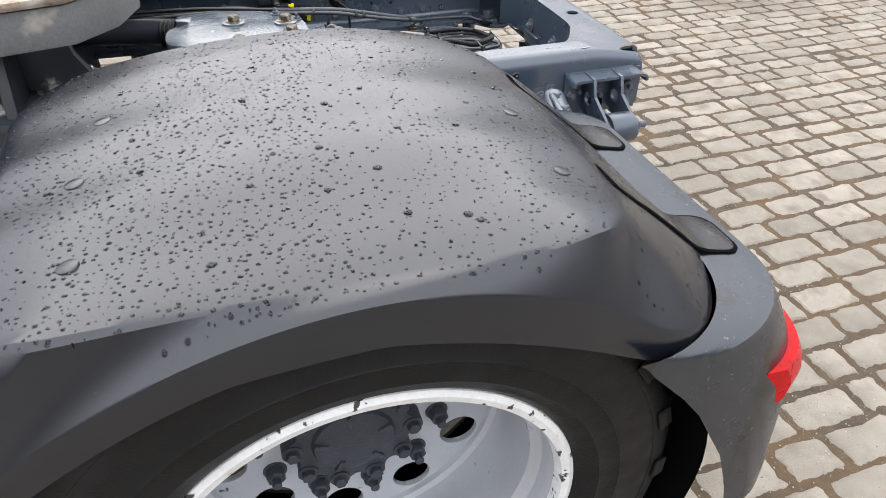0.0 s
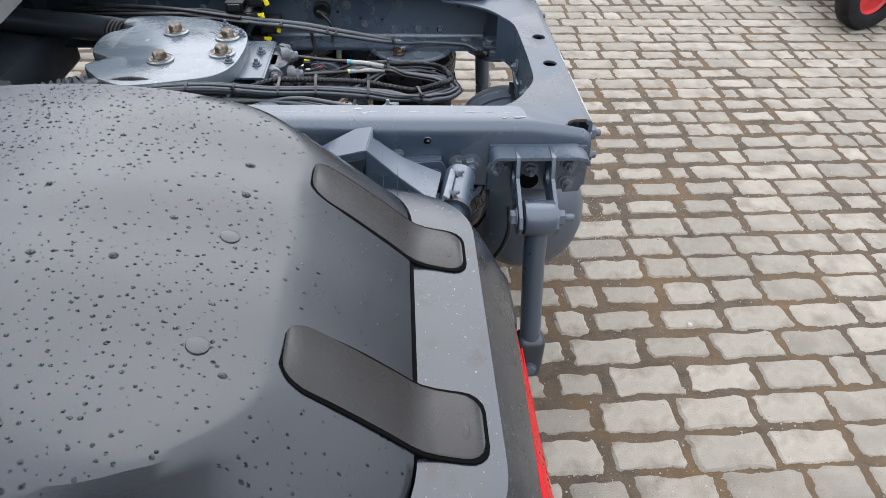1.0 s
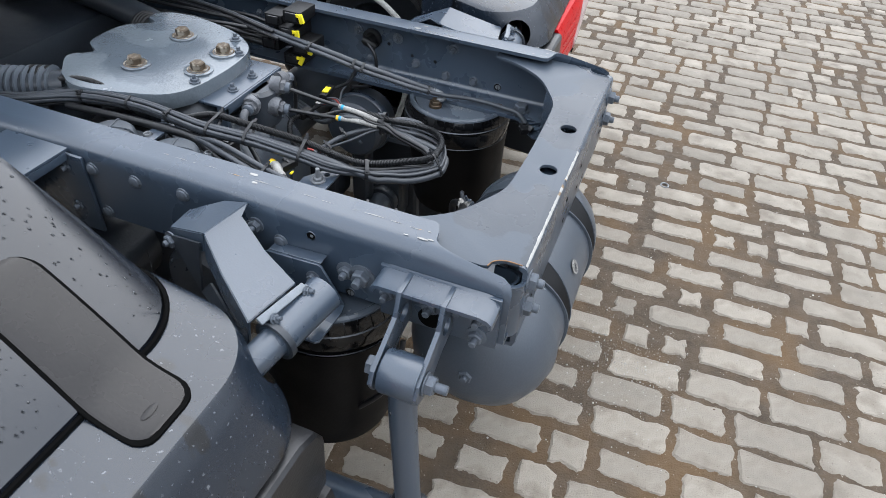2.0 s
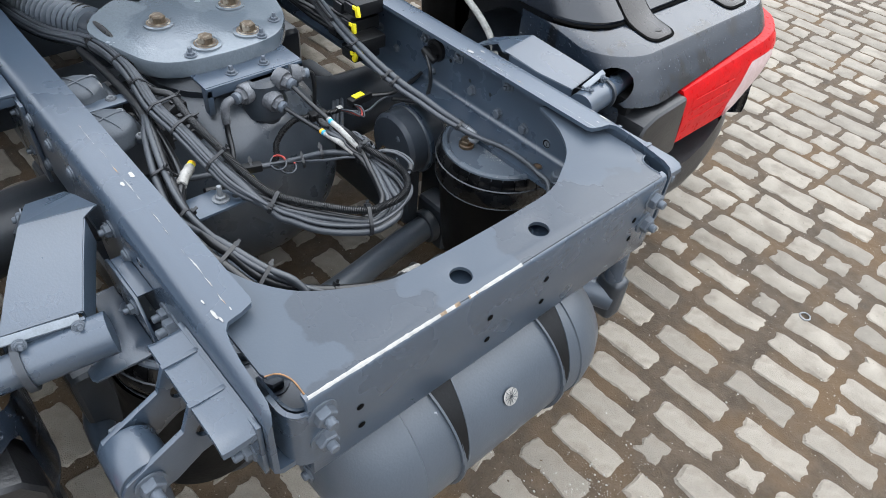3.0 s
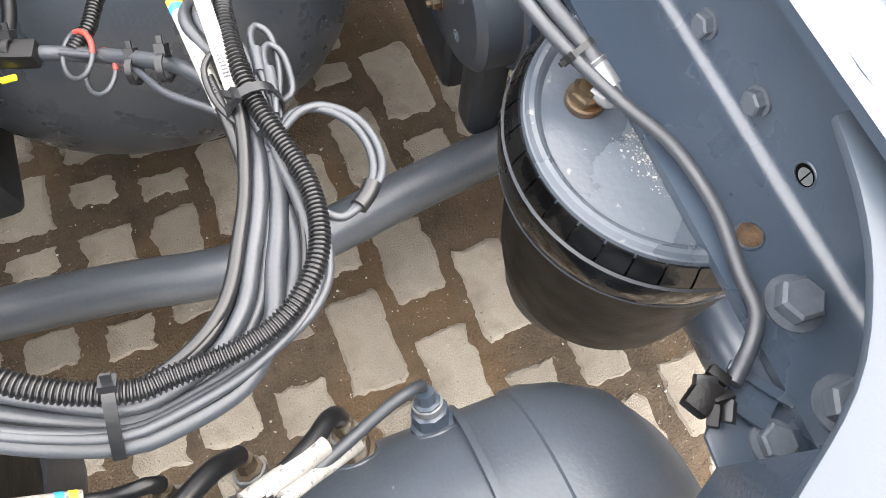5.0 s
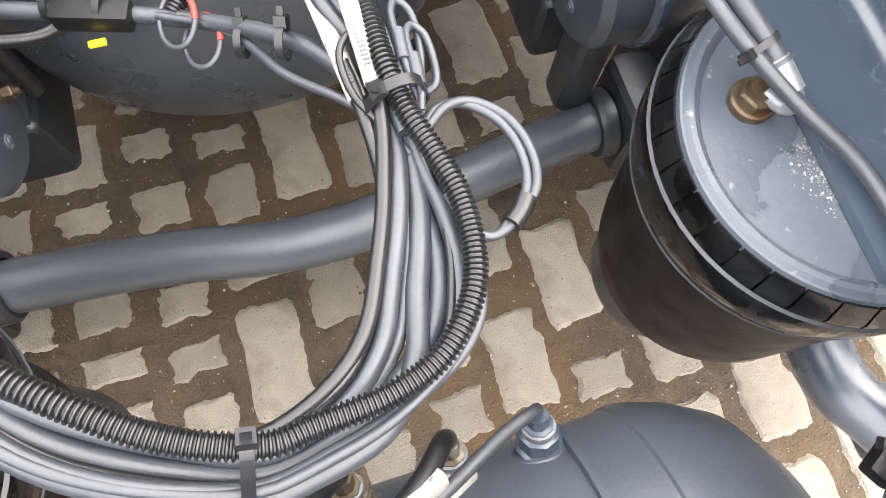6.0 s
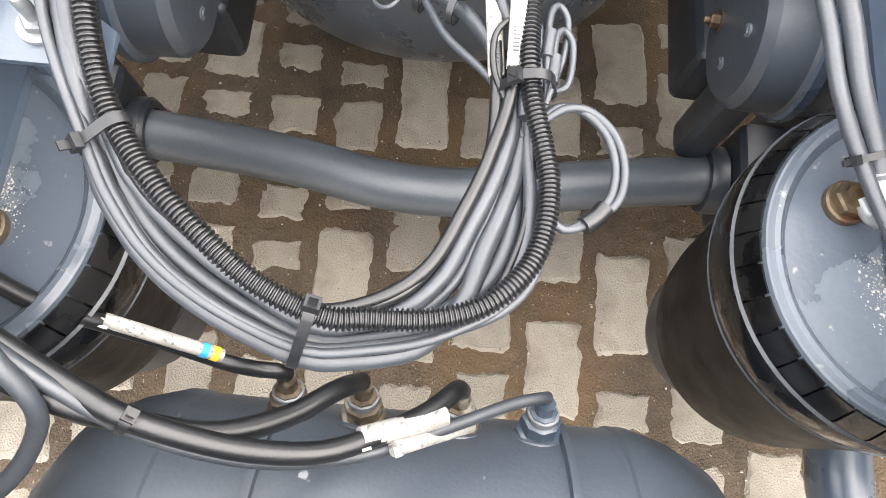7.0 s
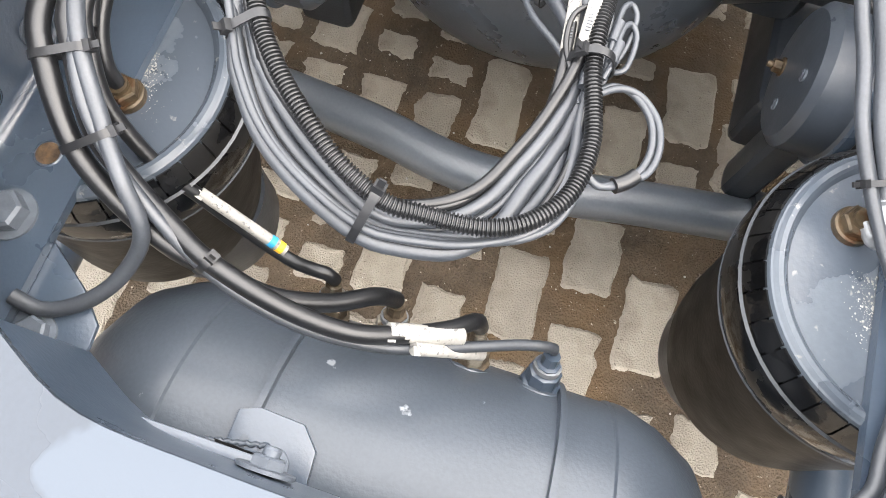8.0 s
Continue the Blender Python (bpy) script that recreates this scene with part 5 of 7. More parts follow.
    bm = prism([(0.645, 0.43), (0.845, 0.45), (0.822, 0.616), (0.70, 0.606), (0.66, 0.588), (0.64, 0.55)], 0.0, 0.1, 0.014, (), 3)
    part("lamp_carrier", turned(bm, Matrix(((0, 0, 1, -0.302), (s, 0, 0, 0), (0, 1, 0, drop_z), (0, 0, 0, 1)))), PLASTIC_CARRIER, guard)
    verts, faces = [], []
    lip_y = (0.64, 0.66, 0.75, 0.85, 0.95, 1.02, 1.08, 1.13, 1.17, 1.2, 1.215)
    for y in lip_y:
        t = max(0.0, (y - 0.95) / 0.27)
        back = 0.10 * (1 - math.sqrt(max(0.0, 1 - t * t)))
        up = 0.11 * t ** 1.3
        for dx, z in ((-0.16, 0.31), (-0.012, 0.298), (0.002, 0.304), (0.006, 0.33), (-0.006, 0.385), (-0.09, 0.395)):
            verts.append((-0.196 - back + dx, s * y, z + up))
    for i in range(len(lip_y) - 1):
        for j in range(5):
            faces.append((i * 6 + j, i * 6 + j + 1, i * 6 + 7 + j, i * 6 + 6 + j))
    faces += [tuple(range(6)), tuple(range(len(verts) - 6, len(verts)))]
    bm = bmesh.new()
    vs = [bm.verts.new(v) for v in verts]
    for f in faces:
        bm.faces.new([vs[i] for i in f])
    part("valance", bm, PLASTIC_CARRIER, guard, angle=30)

    # rain drops
    rng = random.Random(11 if s < 0 else 12)
    verts, faces = [], []
    cap = [(1.0, 0.0), (0.93, 0.3), (0.68, 0.55), (0.32, 0.68)]

    tree = BVHTree.FromPolygons([tuple(v.co) for v in cover.data.vertices], [tuple(p.vertices) for p in cover.data.polygons])

    def under(x, y):
        return tree.ray_cast(Vector((x, s * y, 1.3)), Vector((0, 0, -1)), 0.8)

    def skin(x, y):
        """Height of the cover under a point, its bevels included."""
        at = under(x, y)[0]
        return at.z if at else crown(x, y)

    def drop(x, y, r):
        b = len(verts)
        seg = 9 if r < 0.003 else 14
        st = rng.uniform(0.9, 1.3)
        for rr, h in cap:
            for j in range(seg):
                a = 2 * math.pi * j / seg
                dx, dy = rr * r * math.cos(a) * st, rr * r * math.sin(a)
                verts.append((x + dx, s * (y + dy), skin(x + dx, y + dy) + h * r * 0.62 - 0.0002))
        verts.append((x, s * y, skin(x, y) + 0.72 * r * 0.62))
        for i in range(len(cap) - 1):
            for j in range(seg):
                f = (b + i * seg + j, b + i * seg + (j + 1) % seg, b + (i + 1) * seg + (j + 1) % seg, b + (i + 1) * seg + j)
                faces.append(f if s > 0 else f[::-1])
        for j in range(seg):
            f = (b + 3 * seg + j, b + 3 * seg + (j + 1) % seg, len(verts) - 1)
            faces.append(f if s > 0 else f[::-1])

    count = 7000 if s < 0 else 700
    taken = set()
    while count:
        x, y = rng.uniform(-1.28, -0.4), rng.uniform(0.645, 1.31)
        if x > -0.535 and min(abs(y - 0.795), abs(y - 1.119)) < 0.056:
            continue
        at, normal = under(x, y)[:2]
        if at is None or abs(normal.z) < 0.55:
            continue
        dense = 1.0 if x < -0.78 + 0.1 * math.sin(y * 5) else 0.36
        dense *= 0.35 + 0.65 * (noise.noise((x * 9, y * 3, 0)) > -0.1)
        if rng.random() > dense:
            continue
        cell = (int(x / 0.0052), int(y / 0.0052))
        count -= 1
        if cell in taken:
            continue
        taken.update((cell[0] + i, cell[1] + j) for i in (0, 1) for j in (0, 1))
        drop(x, y, (0.6 if x > -0.56 else 0.74 if x > -0.82 else 0.8) * rng.choice((0.0013, 0.0016, 0.0018, 0.0022, 0.0026, 0.0031)))
    for _ in range(30):
        drop(rng.uniform(-1.2, -0.57), rng.uniform(0.78, 1.24), rng.uniform(0.003, 0.0056))
    raw("rain_drops", verts, faces, WATER, guard, "rain drops tinted grey to look dark", 60, "stuff")
    return guard


mudguard(-1)
mudguard(1)


def guard_bracket(s):
    """Pressed arm from the rail to the tube that carries the mudguard."""
    arm = thing("mudguard_bracket", (-0.4, s * 0.5, 0.62), "grey pressed steel mudguard bracket with clamped tube", "bracket", "mudguard brackets")
    # one folded plate: head against the rail, sloping body, edges turned down
    head = [(-0.552, 0.50, 0.714), (-0.562, 0.44, 0.705), (-0.485, 0.438, 0.746), (-0.452, 0.422, 0.744), (-0.462, 0.525, 0.75)]
    body = [(-0.452, 0.422, 0.744), (-0.452, 0.444, 0.731), (-0.392, 0.476, 0.705), (-0.318, 0.508, 0.69), (-0.337, 0.608, 0.69), (-0.405, 0.566, 0.721), (-0.462, 0.525, 0.75)]
    bm = bmesh.new()
    known = {}

    def corner(p, dz=0.0, dx=0.0, dy=0.0):
        p = (p[0] + dx, s * (p[1] + dy), p[2] + dz)
        if p not in known:
            known[p] = bm.verts.new(p)
        return known[p]

    bm.faces.new([corner(p) for p in head])
    for quad in ((0, 1, 5, 6), (1, 2, 5), (2, 3, 4, 5)):
        bm.faces.new([corner(body[k]) for k in quad])
    for p, q, deep, dx, dy in ((body[1], body[2], 0.05, 0.003, -0.003), (body[2], body[3], 0.05, 0.003, -0.003), (body[6], body[5], 0.05, -0.004, 0.003), (body[5], body[4], 0.05, -0.004, 0.003), (head[0], head[4], 0.036, -0.004, 0.003)):
        bm.faces.new((corner(p), corner(q), corner(q, -deep, dx, dy), corner(p, -deep, dx, dy)))
    bmesh.ops.recalc_face_normals(bm, faces=bm.faces)
    bmesh.ops.solidify(bm, geom=bm.faces[:], thickness=0.005)
    bmesh.ops.bevel(bm, geom=[e for e in bm.edges if len(e.link_faces) == 2 and e.calc_face_angle() > 0.35], offset=0.0015, segments=2, affect="EDGES")
    part("arm", bm, PAINT, arm)
    bolt((-0.545, s * 0.507, 0.695), (-0.25, s, 0), arm, 0.011, 0.011, 0.016, 0.004)
    bolt((-0.455, s * 0.42, 0.69), (0, s, 0), arm, 0.0085, 0.009, 0.013, 0.004)
    bm = bmesh.new()
    for tri in (((-0.548, 0.505, 0.705), (-0.466, 0.53, 0.735), (-0.478, 0.535, 0.632)), ((-0.478, 0.535, 0.632), (-0.459, 0.532, 0.655), (-0.345, 0.606, 0.64), (-0.352, 0.604, 0.622))):
        bm.faces.new([bm.verts.new((x, s * y, z)) for x, y, z in tri])
    bmesh.ops.recalc_face_normals(bm, faces=bm.faces)
    bmesh.ops.solidify(bm, geom=bm.faces[:], thickness=0.004)
    part("side_web", bm, CAST, arm)
    post = tube("tube", [(-0.285, s * 0.51, 0.668), (-0.295, s * 0.56, 0.663), (-0.31, s * 0.64, 0.654), (-0.34, s * 0.76, 0.635)], 0.024, PAINT, arm, seg=24, step=0.02)
    lathe("clamp_ring", [(0.029, -0.005), (0.0355, -0.005), (0.0355, 0.005), (0.029, 0.005)], axis_matrix((-0.301, s * 0.596, 0.6592), (-0.18, s * 0.98, -0.09)), CAST, arm, "dark clamp ring", n=32, closed=True)
    tube("sleeve", [(-0.28, s * 0.49, 0.67), (-0.284, s * 0.51, 0.668), (-0.292, s * 0.545, 0.664), (-0.302, s * 0.6, 0.659)], 0.0305, PAINT, arm, seg=24, step=0.02)
    part("clamp_bar", turned(box(-0.0065, 0.0065, -0.047, 0.047, -0.003, 0.003, 0.0025), Matrix.Translation((-0.307, s * 0.563, 0.701)) @ Matrix.Rotation(radians(12 * s), 4, "Z") @ Matrix.Rotation(radians(28), 4, "Y")), PAINT_LIGHT, arm)
    part("clamp_lug", turned(box(-0.004, 0.004, -0.045, 0.045, -0.02, 0.014, 0.003), Matrix.Translation((-0.306, s * 0.555, 0.686)) @ Matrix.Rotation(radians(12 * s), 4, "Z")), PAINT, arm)
    for dy in (-0.034, 0.034):
        bolt((-0.297 - 0.2 * dy, s * (0.557 + dy), 0.696), (1, 0, 0.5), arm, 0.0068, 0.007, 0.009, 0.006, STEEL_DARK)
    # angle plate over the air spring
    upright = Matrix(((1, 0, 0, 0), (0, 0, s, 0), (0, 1, 0, 0), (0, 0, 0, 1)))
    part("angle_plate", turned(prism([(-0.43, 0.6), (-0.272, 0.6), (-0.312, 0.672), (-0.318, 0.675), (-0.412, 0.671), (-0.43, 0.66)], 0.4395, 0.4445, 0.001), upright), PAINT, arm)
    part("angle_lip", turned(prism([(-0.414, 0.6665), (-0.316, 0.671), (-0.314, 0.676), (-0.412, 0.672)], 0.4165, 0.4393, 0.001), upright), PAINT, arm)
    part("angle_flange", prism([(-0.43, s * 0.4448), (-0.271, s * 0.4448), (-0.268, s * 0.46), (-0.27, s * 0.532), (-0.276, s * 0.537), (-0.294, s * 0.537), (-0.3, s * 0.53), (-0.305, s * 0.49), (-0.43, s * 0.48)][::int(s)], 0.599, 0.604, 0.0015), PAINT, arm)
    bolt((-0.327, s * 0.4445, 0.646), (0, s, 0), arm, 0.009, 0.01, 0.0125, 0.005)
    return arm


guard_bracket(-1)
guard_bracket(1)


# ---- wheels ----
def wheel(s):
    w = thing("wheel", (-0.89, s * 1.12, 0.0), "truck wheel with black tyre and deep silver rim", "wheel", "rear wheels")
    m = Matrix(((1, 0, 0, -0.89), (0, 0, s, s * 1.287), (0, 1, 0, 0.423), (0, 0, 0, 1)))
    tyre_prof = [(0.292, -0.30), (0.30, -0.315), (0.33, -0.335), (0.38, -0.345), (0.43, -0.335), (0.462, -0.31), (0.472, -0.29), (0.4745, -0.235), (0.466, -0.233), (0.466, -0.225), (0.4755, -0.223), (0.4755, -0.155), (0.467, -0.153), (0.467, -0.145), (0.4755, -0.143),
                 (0.4745, -0.085), (0.466, -0.083), (0.466, -0.075), (0.4745, -0.073), (0.473, -0.03), (0.466, -0.012), (0.45, 0.002), (0.43, 0.008), (0.428, 0.0085), (0.426, 0.007), (0.40, 0.012), (0.37, 0.0135), (0.368, 0.015), (0.366, 0.0135), (0.34, 0.012), (0.335, 0.0135), (0.333, 0.0115), (0.318, 0.006), (0.304, -0.006), (0.298, -0.02)]
    tyre = lathe("tyre", tyre_prof, m, TYRE, w, n=96)
    for k in range(22):
        a = 2 * math.pi * k / 22
        lug = box(-0.012, 0.012, -0.02, 0.02, 0.004, 0.0095, 0.003)
        part("side_lug", turned(lug, m @ Matrix.Rotation(a, 4, "Z") @ Matrix.Translation((0.445, 0, 0.0)) @ Matrix.Rotation(0.25, 4, "Y")), TYRE, tyre)
    lathe("rim_flange", [(0.279, -0.024), (0.2795, -0.012), (0.283, -0.004), (0.294, -0.001), (0.302, -0.005), (0.3045, -0.014), (0.300, -0.02)], m, RIM_EDGE, w, n=96)
    lathe("rim_well", [(0.285, -0.02), (0.278, -0.03), (0.276, -0.06), (0.262, -0.075), (0.262, -0.10), (0.266, -0.16), (0.268, -0.19), (0.262, -0.205), (0.252, -0.21), (0.25, -0.222)], m, RIM, w, n=96)
    # dished disc with hand holes
    outline = [(0.256 * math.cos(a), 0.256 * math.sin(a)) for a in np.linspace(0, 2 * math.pi, 80, endpoint=False)]
    holes = [(0.213 * math.cos(2 * math.pi * k / 10 - 1.07), 0.213 * math.sin(2 * math.pi * k / 10 - 1.07), 0.035) for k in range(10)]
    bm = prism(outline, -0.232, -0.22, 0.002, holes)
    disc = part("disc", turned(bm, m), RIM, w)
    hub = [((0.106 + 0.011 * math.cos(10 * a)) * math.cos(a), (0.106 + 0.011 * math.cos(10 * a)) * math.sin(a)) for a in np.linspace(0, 2 * math.pi, 120, endpoint=False)]
    hub = part("hub", turned(prism(hub, -0.222, -0.188, 0.004), m), HUB, w, "dark cast hub with lobed rim")
    lathe("hub_cap", [(0.0, -0.176), (0.05, -0.177), (0.066, -0.181), (0.07, -0.189)], m, HUB, hub, n=48)
    for k in range(5):
        a = 2 * math.pi * k / 5 + 0.4
        part("hub_rib", turned(box(-0.012, 0.012, -0.004, 0.004, -0.003, 0.004, 0.002), m @ Matrix.Rotation(a, 4, "Z") @ Matrix.Translation((0.055, 0, -0.178))), HUB, hub)
    for k in range(10):
        a = 2 * math.pi * k / 10 - 0.76
        bolt(m @ Vector((0.152 * math.cos(a), 0.152 * math.sin(a), -0.22)), (0, s, 0), disc, 0.016, 0.022, 0.02, 0.012, HUB, "wheel_nut")
        a = 2 * math.pi * k / 10
        bolt(m @ Vector((0.1 * math.cos(a), 0.1 * math.sin(a), -0.188)), (0, s, 0), hub, 0.0115, 0.014, 0.017, 0, HUB)
    lathe("brake_drum", [(0.0, -0.33), (0.2, -0.33), (0.2, -0.3), (0.0, -0.3)], m, HUB, w, n=40)
    return w


wheel(-1)
wheel(1)


# ---- cables and hoses ----
harness = thing("cable_harness", (-0.4, -0.1, 0.62), "bundle of black cables and corrugated conduit held by cable ties", "cable harness")
# the loop between two lines: its outer and its inner edge, from the tie by the bracket round to the upper tie
OUTER = glide([(-0.349, -0.206, 0.690), (-0.316, -0.187, 0.685), (-0.285, -0.160, 0.675), (-0.261, -0.119, 0.665), (-0.245, -0.073, 0.655), (-0.248, -0.041, 0.650), (-0.254, -0.010, 0.648), (-0.267, 0.019, 0.646), (-0.288, 0.047, 0.645), (-0.320, 0.061, 0.645), (-0.356, 0.065, 0.646), (-0.393, 0.061, 0.648), (-0.425, 0.053, 0.650)], 0.004)
INNER = glide([(-0.355, -0.189, 0.690), (-0.325, -0.161, 0.685), (-0.300, -0.128, 0.675), (-0.285, -0.099, 0.665), (-0.274, -0.073, 0.655), (-0.280, -0.050, 0.650), (-0.291, -0.026, 0.648), (-0.311, -0.007, 0.646), (-0.343, 0.008, 0.645), (-0.368, 0.018, 0.645), (-0.390, 0.025, 0.646), (-0.406, 0.030, 0.648), (-0.421, 0.032, 0.650)], 0.004)
FEED = [Vector(p) for p in ((-1.3, -0.33, 0.70), (-1.12, -0.29, 0.70), (-0.98, -0.235, 0.715), (-0.83, -0.225, 0.725), (-0.68, -0.24, 0.725), (-0.57, -0.235, 0.725), (-0.47, -0.23, 0.718), (-0.41, -0.219, 0.706))]
LEAVE = [Vector(p) for p in ((-0.45, 0.042, 0.652), (-0.485, 0.038, 0.655))]
# radius, height, and how far in from the outer edge at five stations round the loop
STRANDS = [(0.0066, -0.004, 0.12, 0.08, 0.12, 0.62, 0.5), (0.0034, 0.005, 0.35, 0.22, 0.3, 0.04, 0.25), (0.0052, -0.002, 0.55, 0.5, 0.42, 0.22, 0.4), (0.0056, 0.0, 0.85, 0.85, 0.72, 0.86, 0.75), (0.0036, 0.004, 0.98, 0.98, 0.92, 1.0, 0.98),
           (0.0034, -0.005, 0.7, 0.75, 0.85, 0.93, 0.9), (0.006, -0.009, 0.3, 0.35, 0.52, 0.42, 0.6), (0.0032, 0.007, 0.2, 0.16, 0.22, 0.12, 0.15), (0.0042, -0.006, 0.62, 0.63, 0.62, 0.73, 0.68), (0.0028, 0.001, 0.45, 0.3, 0.2, 0.3, 0.32)]
runs = []
for k, (r, high, *inward) in enumerate(STRANDS):
    line = []
    for i, p in enumerate(FEED):
        turn = k * 2 * math.pi / len(STRANDS) * 1.6 + i * 0.22
        spread = 0.0155 * (0.45 + 0.55 * ((k * 7) % 10) / 9)
        line.append(p + Vector((0.0, spread * math.cos(turn), spread * math.sin(turn) * 0.8)))
    for i in range(1, 24):
        u = i / 24
        at = u * 4
        j = min(3, int(at))
        w = inward[j] + (inward[j + 1] - inward[j]) * ease(at - j)
        a, b = OUTER[int(u * (len(OUTER) - 1))], INNER[int(u * (len(INNER) - 1))]
        line.append(a.lerp(b, w) + Vector((0, 0, high + 0.002 * noise.noise((u * 5, k * 2.3, 0)))))
    for p in LEAVE:
        line.append(p + Vector((0.0, (0.5 - inward[4]) * 0.018, high * 0.8)))
    run = glide(line, 0.008)
    runs.append((run, r))
    raw("cable", *sweep_data(run, r, 12), CABLE_GREY if k % 5 != 4 else CABLE, harness, "", 60)
    if k in (3, 6):
        i = int(len(run) * (0.66 if k == 3 else 0.83))
        raw("tape_wrap", *sweep_data(run[i:i + 5], r + 0.0014, 12), CABLE_GREY, harness, "grey tape wrapped round a cable", 40)
PIPE = [(-1.25, -0.178, 0.696), (-1.11, -0.205, 0.711), (-1, -0.205, 0.736), (-0.93, -0.203, 0.728), (-0.84, -0.207, 0.708), (-0.76, -0.208, 0.71), (-0.68, -0.203, 0.735), (-0.58, -0.214, 0.742), (-0.48, -0.213, 0.738), (-0.42, -0.206, 0.724), (-0.37, -0.190, 0.708), (-0.33, -0.160, 0.701), (-0.298, -0.123, 0.693), (-0.28, -0.095, 0.685), (-0.269, -0.062, 0.677),
                    (-0.271, -0.04, 0.671), (-0.275, -0.003, 0.666), (-0.286, 0.026, 0.664), (-0.308, 0.048, 0.663), (-0.333, 0.058, 0.662), (-0.364, 0.06, 0.662), (-0.392, 0.054, 0.663), (-0.42, 0.046, 0.666), (-0.452, 0.042, 0.67), (-0.5, 0.043, 0.667), (-0.54, 0.047, 0.652), (-0.586, 0.058, 0.626), (-0.625, 0.073, 0.608), (-0.65, 0.082, 0.602)]
conduit("conduit", PIPE, 0.0069, CONDUIT, harness, "black corrugated conduit", 0.003)
runs.append((glide(PIPE, 0.008), 0.0069))


for near, width, head in (((-0.26, -0.073, 0.66), 0.0065, (-0.5, 0, 1)), ((-0.355, -0.197, 0.69), 0.0065, (0.6, -0.6, 0.7)), ((-0.43, 0.042, 0.654), 0.0065, (0, -0.7, 0.7)), ((-0.47, -0.235, 0.72), 0.006, (0, 0.5, 1)), ((-0.58, -0.235, 0.725), 0.006, (0, 1, 0.3)), ((-0.66, -0.24, 0.725), 0.006, (0, 0.7, 0.8)), ((-0.76, -0.23, 0.725), 0.006, (0, -0.6, 1)), ((-0.86, -0.225, 0.725), 0.006, (0, 0.8, 0.5)), ((-0.97, -0.235, 0.715), 0.006, (0, -0.5, 1))):
    bundle_tie(runs, near, harness, width, 0.036, head, 0.007 if near[1] > 0 else 0.0)
# upper end: cables on to the relay valve
for k, (dy, dz) in enumerate(((0.0, 0.0), (0.012, 0.006), (-0.01, 0.004))):
    tube("cable", [(-0.41, 0.047 + dy * 0.4, 0.653 + dz), (-0.46, 0.042 + dy * 0.6, 0.655 + dz), (-0.52, 0.03 + dy, 0.66), (-0.62, 0.11 + dy, 0.58), (-0.75, 0.2 + dy, 0.55)], 0.0045, CABLE_GREY, harness)
# small spare loop
for k in range(2):
    o = 0.006 * k
    tube("loop_wire", [(-0.405, 0.05, 0.655), (-0.422, 0.064 + o, 0.65), (-0.424, 0.082 + o, 0.645), (-0.41, 0.099 + o, 0.642), (-0.388, 0.106 + o, 0.64), (-0.366, 0.102 + o, 0.64), (-0.351, 0.088 + 0.7 * o, 0.64), (-0.343, 0.074, 0.642), (-0.352, 0.062, 0.646), (-0.372, 0.056, 0.65)], 0.003, CABLE_GREY, harness, seg=10, step=0.003)
tube("loop_tape", [(-0.361, 0.1, 0.64), (-0.354, 0.0945, 0.64), (-0.347, 0.086, 0.641)], 0.0062, CABLE, harness, seg=10, step=0.004)
for k, (dx, dy) in enumerate(((0.0, 0.0), (0.018, 0.004))):
    tube("loop_wire", [(-0.418, 0.055, 0.662), (-0.45 + dx, 0.054 + dy, 0.666), (-0.48 + dx, 0.055 + dy, 0.664), (-0.491 + dx, 0.061 + dy, 0.66), (-0.482 + dx, 0.068 + dy, 0.656), (-0.456 + dx, 0.066 + dy, 0.653), (-0.43, 0.058, 0.65), (-0.405, 0.055, 0.648)], 0.0024, CABLE_GREY, harness, seg=10, step=0.0025)
    tube("loop_tape", [(-0.468 + dx, 0.0555 + dy, 0.665), (-0.448 + dx, 0.0535 + dy, 0.666)], 0.0042, CABLE_GREY, harness, seg=10, step=0.005)
tube("loop_wire", [(-0.415, 0.032, 0.66), (-0.437, 0.021, 0.664), (-0.46, 0.02, 0.668), (-0.472, 0.03, 0.668), (-0.47, 0.04, 0.664)], 0.0022, CABLE, harness, seg=10, step=0.003)

